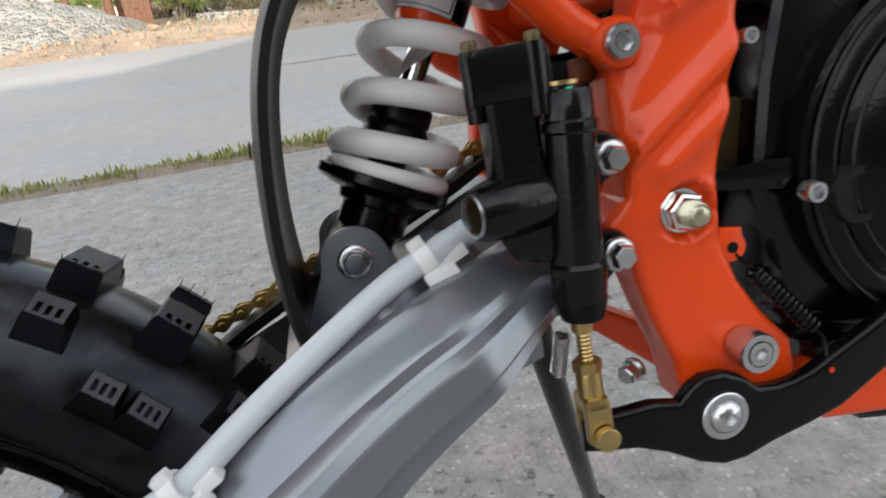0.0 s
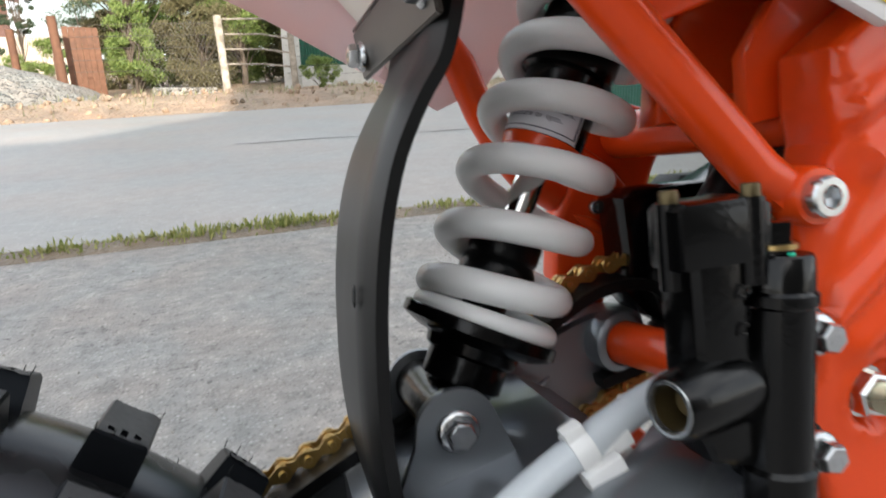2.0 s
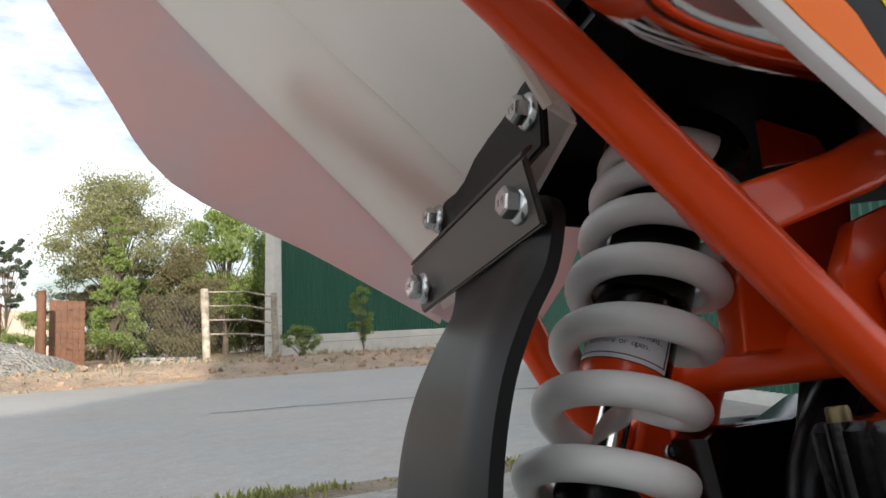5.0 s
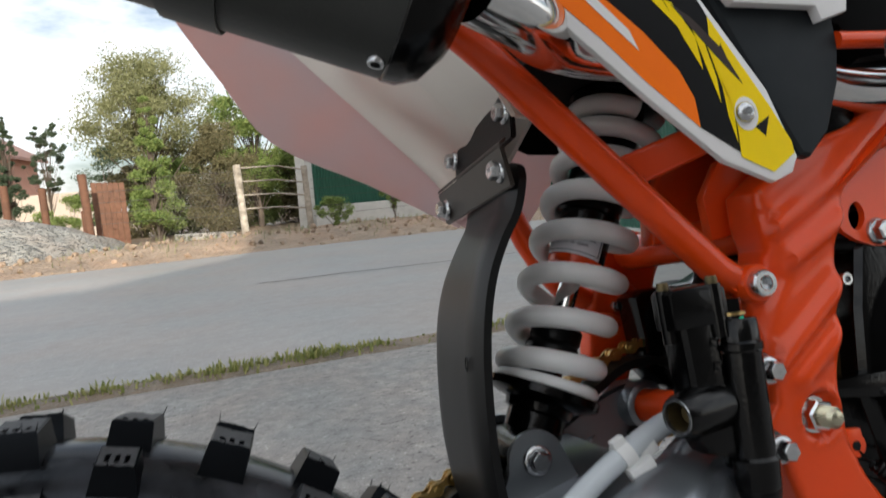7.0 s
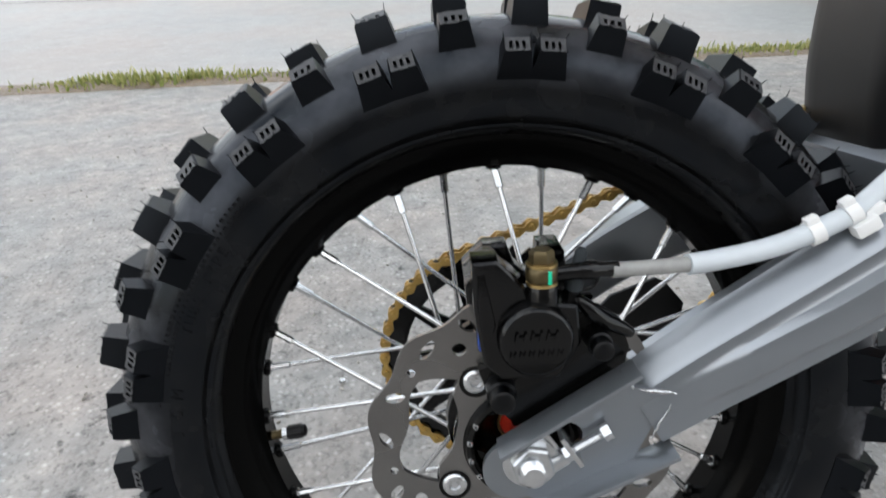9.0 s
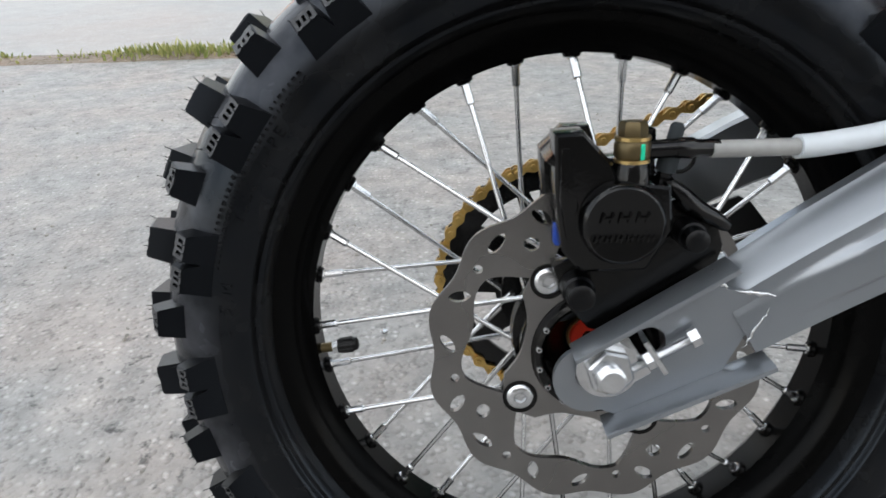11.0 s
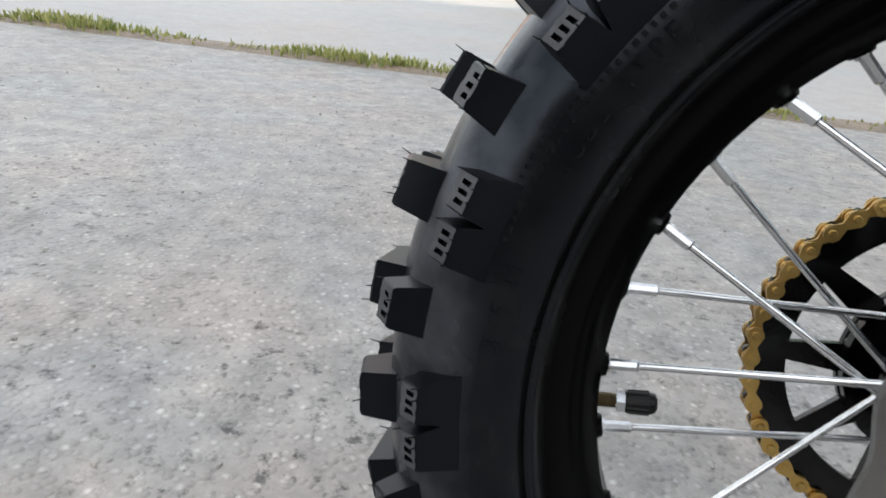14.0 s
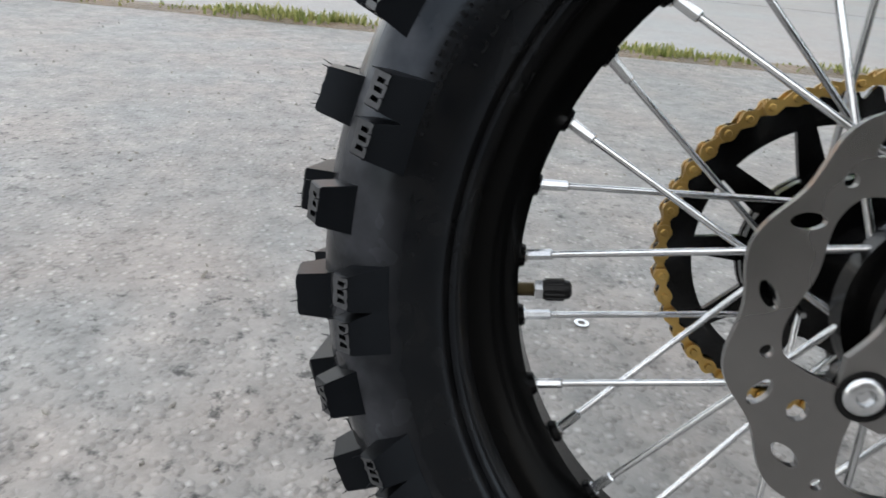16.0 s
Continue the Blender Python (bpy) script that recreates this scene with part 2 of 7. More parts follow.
    zone = n.new("ShaderNodeTexNoise")
    zone.inputs["Scale"].default_value = patch_scale * 1.3
    zone.inputs["Detail"].default_value = 5
    k.new(co.outputs["Object"], zone.inputs["Vector"])
    amount = n.new("ShaderNodeMapRange")
    amount.inputs["From Min"].default_value = 0.40
    amount.inputs["From Max"].default_value = 0.60
    amount.inputs["To Min"].default_value = 1.0 - 0.35 * speck
    amount.inputs["To Max"].default_value = 1.0 - min(0.9, 1.3 * speck)
    k.new(zone.outputs["Fac"], amount.inputs["Value"])
    k.new(spot.outputs["Fac"], dark.inputs["Value"])
    worn = n.new("ShaderNodeMapRange")
    k.new(dark.outputs[0], worn.inputs["Value"])
    k.new(amount.outputs[0], worn.inputs["To Min"])
    m3 = n.new("ShaderNodeMath")
    m3.operation = "MULTIPLY"
    k.new(m2.outputs[0], m3.inputs[0])
    k.new(worn.outputs[0], m3.inputs[1])
    m2 = m3
    hs = n.new("ShaderNodeHueSaturation")
    k.new(m2.outputs[0], hs.inputs["Value"])
    k.new(cmix.outputs["Color"], hs.inputs["Color"])
    hue = n.new("ShaderNodeTexNoise")
    hue.inputs["Scale"].default_value = patch_scale * 2.2
    hue.inputs["Detail"].default_value = 4
    k.new(co.outputs["Object"], hue.inputs["Vector"])
    cast = n.new("ShaderNodeMapRange")
    cast.inputs["From Min"].default_value = 0.38
    cast.inputs["From Max"].default_value = 0.62
    k.new(hue.outputs["Fac"], cast.inputs["Value"])
    tone = n.new("ShaderNodeMixRGB")
    tone.inputs["Color1"].default_value = (0.97, 1.0, 1.02, 1)
    tone.inputs["Color2"].default_value = (1.05, 0.99, 0.965, 1)
    k.new(cast.outputs[0], tone.inputs["Fac"])
    dyed = n.new("ShaderNodeMixRGB")
    dyed.blend_type = "MULTIPLY"
    dyed.inputs["Fac"].default_value = 1.0
    k.new(hs.outputs["Color"], dyed.inputs["Color1"])
    k.new(tone.outputs["Color"], dyed.inputs["Color2"])
    k.new(dyed.outputs["Color"], b.inputs["Base Color"])
    b.inputs["Roughness"].default_value = 0.56
    b.inputs["Specular IOR Level"].default_value = 0.5
    h = n.new("ShaderNodeMath")
    h.operation = "ADD"
    k.new(edge.outputs[0], h.inputs[0])
    k.new(warp.outputs["Fac"], h.inputs[1])
    bu = n.new("ShaderNodeBump")
    bu.inputs["Strength"].default_value = bump
    bu.inputs["Distance"].default_value = dist
    k.new(h.outputs[0], bu.inputs["Height"])
    k.new(bu.outputs["Normal"], b.inputs["Normal"])
    return m


APRON = ground_material("worn stone asphalt", (0.228, 0.217, 0.203), (0.39, 0.378, 0.36), 105.0, 0.8, 0.003, (0.84, 1.13), 1.9, 0.37, 0.6)
ROAD = ground_material("grey road", (0.285, 0.277, 0.264), (0.36, 0.35, 0.34), 60.0, 0.4, 0.003, (0.9, 1.08), 0.5, 0.1, 0.12)
DIRT = ground_material("dry sandy earth", (0.29, 0.21, 0.145), (0.38, 0.30, 0.22), 14.0, 0.8, 0.03, (0.75, 1.2), 0.6, 0.3)
SOIL = ground_material("brown verge soil", (0.16, 0.12, 0.08), (0.25, 0.2, 0.15), 60.0, 0.9, 0.006, (0.7, 1.2), 3.0, 0.3)
GRAVEL = ground_material("pale crushed stone", (0.25, 0.24, 0.215), (0.42, 0.41, 0.38), 16.0, 1.0, 0.06, (0.8, 1.15), 1.0, 0.35)


# ---- mesh tools ----
def finish(name, bm, mat, angle=40.0, mats=()):
    me = bpy.data.meshes.new(name)
    bmesh.ops.recalc_face_normals(bm, faces=bm.faces)
    bm.to_mesh(me)
    bm.free()
    for m in (mat, *mats):
        me.materials.append(m)
    me.shade_smooth()
    me.set_sharp_from_angle(angle=radians(angle))
    return me


def part(name, bm, mat, parent, label="", angle=40.0):
    ob = new(name, finish(name, bm, mat, angle))
    ob.parent = parent
    if label:
        tagged(ob, label)
    return ob


def piece(name, me, parent, m):
    ob = new(name, me)
    ob.parent = parent
    ob.matrix_basis = m
    return ob


def thing(name, bm, mat, label, category, group="", kind="", angle=40.0):
    ob = new(name, finish(name, bm, mat, angle))
    return tagged(ob, label, category, group, kind)


def curve(pts, steps=6):
    """A smooth line through points."""
    p = [Vector(q) for q in pts]
    out = []
    for i in range(len(p) - 1):
        a, b, c, d = p[max(i - 1, 0)], p[i], p[i + 1], p[min(i + 2, len(p) - 1)]
        for s in range(steps):
            t = s / steps
            out.append(0.5 * ((2 * b) + (c - a) * t + (2 * a - 5 * b + 4 * c - d) * t * t + (3 * b - a - 3 * c + d) * t ** 3))
    out.append(p[-1])
    return out


def sweep(bm, pts, section, scales=None, closed=False, caps=True, up=None):
    """Carries a section (list of (a, b) offsets) along a line."""
    pts = [Vector(p) for p in pts]
    n = len(pts)
    rings, nrm = [], None
    for i, p in enumerate(pts):
        if closed:
            t = pts[(i + 1) % n] - pts[i - 1]
        else:
            t = pts[min(i + 1, n - 1)] - pts[max(i - 1, 0)]
        t.normalize()
        if up is not None:
            nrm = Vector(up) - t * t.dot(Vector(up))
        elif nrm is None:
            nrm = t.orthogonal()
        else:
            nrm = nrm - t * t.dot(nrm)
        nrm.normalize()
        bi = t.cross(nrm)
        s = scales[i] if scales else (1, 1)
        if not isinstance(s, (tuple, list)):
            s = (s, s)
        rings.append([bm.verts.new(p + nrm * a * s[0] + bi * b * s[1]) for a, b in section])
    m = len(section)
    for i in range(n if closed else n - 1):
        a, b = rings[i], rings[(i + 1) % n]
        for j in range(m):
            bm.faces.new((a[j], a[(j + 1) % m], b[(j + 1) % m], b[j]))
    if caps and not closed:
        bm.faces.new(rings[0])
        bm.faces.new(rings[-1][::-1])
    return bm


def circle(r, n=16):
    return [(r * math.cos(2 * math.pi * i / n), r * math.sin(2 * math.pi * i / n)) for i in range(n)]


def tube(bm, pts, r, n=16, closed=False, scales=None):
    return sweep(bm, pts, circle(r, n), scales, closed)


def lathe(bm, profile, origin=(0, 0, 0), axis=(0, 1, 0), n=48, closed=False):
    """Turns a profile of (distance along the axis, radius) round the axis."""
    ax = Vector(axis).normalized()
    u = ax.orthogonal().normalized()
    w = ax.cross(u)
    o = Vector(origin)
    rings = []
    for a, r in profile:
        if r < 1e-6:
            rings.append([bm.verts.new(o + ax * a)])
        else:
            rings.append([bm.verts.new(o + ax * a + (u * math.cos(2 * math.pi * i / n) + w * math.sin(2 * math.pi * i / n)) * r) for i in range(n)])
    pairs = list(zip(rings, rings[1:])) + ([(rings[-1], rings[0])] if closed else [])
    for a, b in pairs:
        for i in range(n):
            j = (i + 1) % n
            if len(a) == 1 and len(b) == 1:
                continue
            if len(a) == 1:
                bm.faces.new((a[0], b[j], b[i]))
            elif len(b) == 1:
                bm.faces.new((a[i], a[j], b[0]))
            else:
                bm.faces.new((a[i], a[j], b[j], b[i]))
    return bm


def prism(bm, poly, y0, y1, bevel=0.0, seg=2):
    """A plate of an outline in (x, z), from y0 to y1, with rounded rims."""
    mine = bmesh.new()
    a = [mine.verts.new((x, y0, z)) for x, z in poly]
    b = [mine.verts.new((x, y1, z)) for x, z in poly]
    mine.faces.new(a)
    mine.faces.new(b[::-1])
    for i in range(len(poly)):
        j = (i + 1) % len(poly)
        mine.faces.new((a[i], b[i], b[j], a[j]))
    bmesh.ops.recalc_face_normals(mine, faces=mine.faces)
    if bevel:
        rim = [e for e in mine.edges if abs(e.verts[0].co.y - e.verts[1].co.y) < 1e-7]
        bmesh.ops.bevel(mine, geom=rim, offset=bevel, segments=seg, affect="EDGES", profile=0.6)
    return absorb(bm, mine)


def absorb(bm, other, m=None):
    me = bpy.data.meshes.new("join")
    if m is not None:
        bmesh.ops.transform(other, matrix=m, verts=other.verts)
    other.to_mesh(me)
    other.free()
    bm.from_mesh(me)
    bpy.data.meshes.remove(me)
    return bm


def holed(bm, outer, holes, y0, y1):
    """A plate in (x, z) with holes through it."""
    mine = bmesh.new()
    loops = []
    for loop in [outer, *holes]:
        vs = [mine.verts.new((x, y0, z)) for x, z in loop]
        loops.append([mine.edges.new((vs[i], vs[(i + 1) % len(vs)])) for i in range(len(vs))])
    bmesh.ops.triangle_fill(mine, use_beauty=True, use_dissolve=False, edges=mine.edges[:])
    ext = bmesh.ops.extrude_face_region(mine, geom=mine.faces[:])
    bmesh.ops.translate(mine, vec=(0, y1 - y0, 0), verts=[v for v in ext["geom"] if isinstance(v, bmesh.types.BMVert)])
    bmesh.ops.recalc_face_normals(mine, faces=mine.faces)
    return absorb(bm, mine)


def box(bm, centre, size, rot=None, bevel=0.0, seg=2):
    mine = bmesh.new()
    bmesh.ops.create_cube(mine, size=1.0)
    bmesh.ops.scale(mine, vec=size, verts=mine.verts)
    if bevel:
        bmesh.ops.bevel(mine, geom=mine.edges[:], offset=bevel, segments=seg, affect="EDGES", profile=0.6)
    m = Matrix.Translation(centre)
    if rot is not None:
        m = m @ rot
    return absorb(bm, mine, m)


def rod(bm, a, b, r, n=14, r2=None):
    a, b = Vector(a), Vector(b)
    d = (b - a).length
    return lathe(bm, [(0, 0), (0, r), (d, r if r2 is None else r2), (d, 0)], a, b - a, n)


def flange_bolt(bm, at, way, rf=0.0085, rh=0.0062, h=0.006):
    """A hexagon bolt head on its flange, chamfered, with a grade stamp raised on top."""
    way = Vector(way).normalized()
    lathe(bm, [(0, 0), (0, rf), (0.0009, rf), (0.0018, rf * 0.92), (0.0026, rh * 1.02), (0.0026, 0)], at, way, 32)
    o = Vector(at) + way * 0.002
    lathe(bm, [(0, rh), (h - 0.0014, rh), (h - 0.0002, rh * 0.84), (h, rh * 0.80), (h, 0)], o, way, 6)
    m = Matrix.Translation(o + way * h) @ way.to_track_quat("Z", "Y").to_matrix().to_4x4()
    u = rh * 0.16
    for x, y, sx, sy in ((-2, 1, 1.4, 0.5), (-2, -1, 1.4, 0.5), (-2, 0, 0.5, 2.4), (1.2, 1.3, 1.6, 0.5), (1.2, -1.2, 1.6, 0.5), (1.9, 0, 0.5, 2.6), (0.4, 0, 0.5, 2.6)):
        mine = bmesh.new()
        box(mine, (x * u, y * u, 0), (sx * u, sy * u, 0.0004))
        absorb(bm, mine, m)
    return bm


def socket_bolt(bm, at, way, r=0.008, h=0.008):
    lathe(bm, [(0, 0), (0, r), (h - 0.001, r), (h, r * 0.88), (h, r * 0.55)], at, way, 28)
    lathe(bm, [(h, r * 0.55), (h - 0.0035, r * 0.5), (h - 0.0035, 0)], at, way, 6)
    return bm


def arc(cx, cz, r, a0, a1, n=8):
    return [(cx + r * math.cos(radians(a0 + (a1 - a0) * i / n)), cz + r * math.sin(radians(a0 + (a1 - a0) * i / n))) for i in range(n + 1)]


# ---- ground, road, verge ----
def sheet(name, x0, x1, y0, y1, nx, ny, height, mat, label, category):
    bm = bmesh.new()
    grid = [[bm.verts.new((x0 + (x1 - x0) * i / nx, y0 + (y1 - y0) * j / ny,
                           height(x0 + (x1 - x0) * i / nx, y0 + (y1 - y0) * j / ny))) for i in range(nx + 1)] for j in range(ny + 1)]
    for j in range(ny):
        for i in range(nx):
            bm.faces.new((grid[j][i], grid[j][i + 1], grid[j + 1][i + 1], grid[j + 1][i]))
    return thing(name, bm, mat, label, category, kind="structure")


def slab(name, x0, x1, y0, y1, z, mat, label, category):
    bm = bmesh.new()
    box(bm, ((x0 + x1) / 2, (y0 + y1) / 2, z - 0.1), (x1 - x0, y1 - y0, 0.2), bevel=0.012)
    return thing(name, bm, mat, label, category, kind="structure")


def land(x, y):
    """Height of the verge behind the road: a low rough bank, then level garden land."""
    rise = min(1.0, max(0.0, (y - 9.9) / 1.6))
    rise = rise * rise * (3 - 2 * rise)
    bank = 0.16 * rise + 0.1 * math.exp(-((y - 11.6) / 0.8) ** 2) * (0.6 + 0.5 * noise.noise(Vector((x * 0.7, y * 0.5, 0))))
    rough = 0.05 * rise * noise.noise(Vector((x * 2.3, y * 2.3, 3.0)))
    return -0.02 + max(0.0, bank + rough)


sheet("ground", -1500, 1500, -1500, 1500, 2, 2, lambda x, y: -0.16, DIRT, "bare earth reaching to the horizon", "ground")
slab("pavement", -25, 25, -19.9, 2.33, 0.0, APRON, "worn grey asphalt apron with stone chips", "pavement")
slab("road", -60, 60, 2.42, 9.95, 0.0, ROAD, "pale grey village road with fine cracks", "road")
sheet("verge", -30, 30, 9.7, 40, 150, 90, land, DIRT, "sandy bank and garden earth beside the road", "verge")
sheet("soil_strip", -25, 25, 2.27, 2.5, 300, 6,
      lambda x, y: -0.004 + 0.020 * (1 - ((y - 2.385) / 0.115) ** 2) * (0.75 + 0.6 * noise.noise(Vector((x * 6, y * 9, 0)))), SOIL,
      "narrow strip of brown soil between apron and road", "soil strip")
CRACK = material("crack", (0.07, 0.065, 0.06), 0.9)


def crack(x0, x1, y, slope, seed):
    bm = bmesh.new()
    last = None
    for i in range(61):
        x = x0 + (x1 - x0) * i / 60
        yy = y + slope * (x - x0) + 0.06 * noise.noise(Vector((x * 2.1, seed, 0))) + 0.02 * noise.noise(Vector((x * 11, seed, 2)))
        w = 0.012 + 0.014 * abs(noise.noise(Vector((x * 5, seed, 5))))
        now = (bm.verts.new((x, yy - w, 0.004)), bm.verts.new((x, yy + w, 0.004)))
        if last:
            bm.faces.new((last[0], now[0], now[1], last[1]))
        last = now
    return thing("road_crack", bm, CRACK, "dark hairline crack across the grey road", "crack", kind="structure")


crack(0.5, 6.0, 5.5, -0.1, 1.0)
crack(-4.5, -1.9, 5.9, -0.09, 4.0)


def grass(name, x0, x1, y0, y1, count, tall, seed, mat, label, height=None):
    rnd = random.Random(seed)
    verts, faces = [], []
    for i in range(count):
        x, y = rnd.uniform(x0, x1), rnd.gauss((y0 + y1) / 2, (y1 - y0) / 4)
        dense = noise.noise(Vector((x * 1.6, seed, 0))) + 0.5 * noise.noise(Vector((x * 5, seed, 1)))
        if dense < rnd.uniform(-0.6, 0.42):
            continue
        h = tall * rnd.uniform(0.35, 1.0) * (0.75 + 0.7 * max(-0.4, dense))
        a = rnd.uniform(0, 2 * math.pi)
        lean = rnd.uniform(0.1, 0.9) * h
        w = rnd.uniform(0.0022, 0.006)
        z = height(x, y) if height else 0.004
        b = len(verts)
        cx, cy = math.cos(a), math.sin(a)
        verts += [(x - cy * w, y + cx * w, z), (x + cy * w, y - cx * w, z), (x + cx * lean * 0.4 + cy * w, y + cy * lean * 0.4 - cx * w, z + h * 0.6),
                  (x + cx * lean * 0.4 - cy * w, y + cy * lean * 0.4 + cx * w, z + h * 0.6), (x + cx * lean, y + cy * lean, z + h)]
        faces += [(b, b + 1, b + 2, b + 3), (b + 3, b + 2, b + 4)]
    me = bpy.data.meshes.new(name)
    me.from_pydata(verts, [], faces)
    me.materials.append(mat)
    return tagged(new(name, me), label, "grass", kind="stuff")


def leaf_material(name, a, b):
    m = bpy.data.materials.new(name)
    m.use_nodes = True
    n, k = m.node_tree.nodes, m.node_tree.links
    p = n["Principled BSDF"]
    geo = n.new("ShaderNodeNewGeometry")
    mix = n.new("ShaderNodeMixRGB")
    mix.inputs["Color1"].default_value = (*a, 1)
    mix.inputs["Color2"].default_value = (*b, 1)
    k.new(geo.outputs["Random Per Island"], mix.inputs["Fac"])
    k.new(mix.outputs["Color"], p.inputs["Base Color"])
    p.inputs["Roughness"].default_value = 0.6
    t = n.new("ShaderNodeBsdfTranslucent")
    k.new(mix.outputs["Color"], t.inputs["Color"])
    s = n.new("ShaderNodeMixShader")
    s.inputs[0].default_value = 0.45
    k.new(p.outputs[0], s.inputs[1])
    k.new(t.outputs[0], s.inputs[2])
    k.new(s.outputs[0], n["Material Output"].inputs["Surface"])
    return m


GRASS = leaf_material("grass blades", (0.16, 0.20, 0.05), (0.40, 0.38, 0.15))
LEAF_WARM = leaf_material("olive leaves", (0.145, 0.16, 0.065), (0.34, 0.34, 0.17))
LEAF_DRY = leaf_material("dry olive leaves", (0.09, 0.085, 0.04), (0.25, 0.22, 0.11))
LEAF_GREEN = leaf_material("green leaves", (0.11, 0.18, 0.045), (0.32, 0.39, 0.12))
LEAF_DARK = leaf_material("dark needles", (0.04, 0.075, 0.04), (0.11, 0.14, 0.08))
grass("grass", -9, 11, 2.31, 2.47, 17000, 0.052, 3, GRASS, "patchy green weeds along the soil strip")
grass("grass", -6, 12, 10.4, 12.4, 2500, 0.16, 8, LEAF_WARM, "thin dry weeds on the sandy bank", land)


# ---- the dirt bike, in its own axes: wheel centre at the origin, x ahead, y to its far side, leaning on its stand ----
BIKE = Matrix(((0.99625, 0.08608, -0.00897, 0), (-0.0836, 0.98393, 0.15778, 0), (0.02241, -0.15643, 0.98743, 0.2647), (0, 0, 0, 1)))
bike = tagged(new("dirt_bike"), "orange framed dirt bike leaning on its side stand, white plastics", "motorcycle")
bike.matrix_world = BIKE


# rear tyre with tread blocks
def tyre_profile():
    half = [(0.0, 0.2572), (0.012, 0.2564), (0.024, 0.2530), (0.034, 0.2468), (0.042, 0.2365), (0.0468, 0.2235), (0.0472, 0.210), (0.0464, 0.2035), (0.0448, 0.1990), (0.0440, 0.1974),
            (0.0430, 0.1966), (0.0408, 0.1962), (0.0402, 0.1952), (0.0412, 0.1944), (0.0412, 0.1930), (0.0395, 0.1912), (0.036, 0.1895), (0.031, 0.188), (0.027, 0.186)]
    return [(-y, r) for y, r in half[::-1]] + half[1:]


bm = bmesh.new()
lathe(bm, tyre_profile(), n=144)
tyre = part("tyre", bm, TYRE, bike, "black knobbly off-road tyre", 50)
# the wheel stands slightly askew in the frame
WA = Vector((-0.02, 1.0, -0.04)).normalized()
WHEEL = Vector((0, 1, 0)).rotation_difference(WA).to_matrix().to_4x4()
tyre.matrix_basis = WHEEL @ Matrix.Translation((-0.0025, 0, -0.002))


def block(sx, sy, h, drop, nubs, seed, skirt=1.1, flare=1.1):
    """One tread block: sx round the tyre, sy across it, h high; three slots in its top near local +y, moulding hairs on top.
    Its flank towards local +y runs out into a skirt. Local z is outwards."""
    rnd = random.Random(seed)
    bm = bmesh.new()
    lo = [(-sx * 0.60, -sy * 0.62), (sx * 0.60, -sy * 0.62), (sx * 0.5 * flare, sy * 0.5 * skirt), (-sx * 0.5 * flare, sy * 0.5 * skirt)]
    hi = [(-sx * 0.5, -sy * 0.5), (sx * 0.5, -sy * 0.5), (sx * 0.5, sy * 0.5), (-sx * 0.5, sy * 0.5)]
    a = [bm.verts.new((x, y, -drop)) for x, y in lo]
    b = [bm.verts.new((x * 1.02, y * 1.02, h - 0.0011)) for x, y in hi]
    for i in range(4):
        j = (i + 1) % 4
        bm.faces.new((a[i], a[j], b[j], b[i]))
    # worn top with recessed slots
    xs = [sx * f for f in (-0.46, -0.31, -0.18, -0.065, 0.065, 0.18, 0.31, 0.46)]
    ys = [sy * 0.5 - d for d in (sy - 0.0006, 0.0072, 0.0024, 0.0006)]
    grid = [[bm.verts.new((x, y, h + 0.0004 * rnd.uniform(-1, 1))) for x in xs] for y in ys]
    for j in range(3):
        for i in range(7):
            ring = (grid[j][i], grid[j][i + 1], grid[j + 1][i + 1], grid[j + 1][i])
            if j == 1 and i in (1, 3, 5):
                low = [bm.verts.new(v.co - Vector((0, 0, 0.0026))) for v in ring]
                bm.faces.new(low)
                for q in range(4):
                    bm.faces.new((ring[q], ring[(q + 1) % 4], low[(q + 1) % 4], low[q]))
            else:
                bm.faces.new(ring).material_index = 1
    for corner, part_of in ((0, grid[0]), (1, [grid[j][7] for j in range(4)]), (2, grid[3][::-1]), (3, [grid[j][0] for j in range(3, -1, -1)])):
        bm.faces.new([b[corner], b[(corner + 1) % 4]] + part_of[::-1])
    for x, y in hi + [(sx * 0.15, sy * 0.5), (-sx * 0.2, sy * 0.5)]:
        if rnd.random() < nubs:
            ln = rnd.uniform(0.0016, 0.0046)
            lathe(bm, [(0, 0.00035), (ln, 0.00022), (ln, 0)], (x * 0.96, y * 0.96, h * 0.97), (x * rnd.uniform(0, 40), y * rnd.uniform(0, 40), 1), 4)
    return finish("tread_block", bm, RUBBER_WORN, 30, (RUBBER_DUSTY,))


def on_tyre(angle, y, r, tilt):
    """Pose of a block: local x round the tyre, local y across it, local z outwards, rolled over the shoulder by tilt."""
    c, n = math.cos(radians(angle)), math.sin(radians(angle))
    return Matrix(((-n, 0, c, r * c), (0, -1, 0, y), (c, 0, n, r * n), (0, 0, 0, 1))) @ Matrix.Rotation(radians(-tilt), 4, "X")


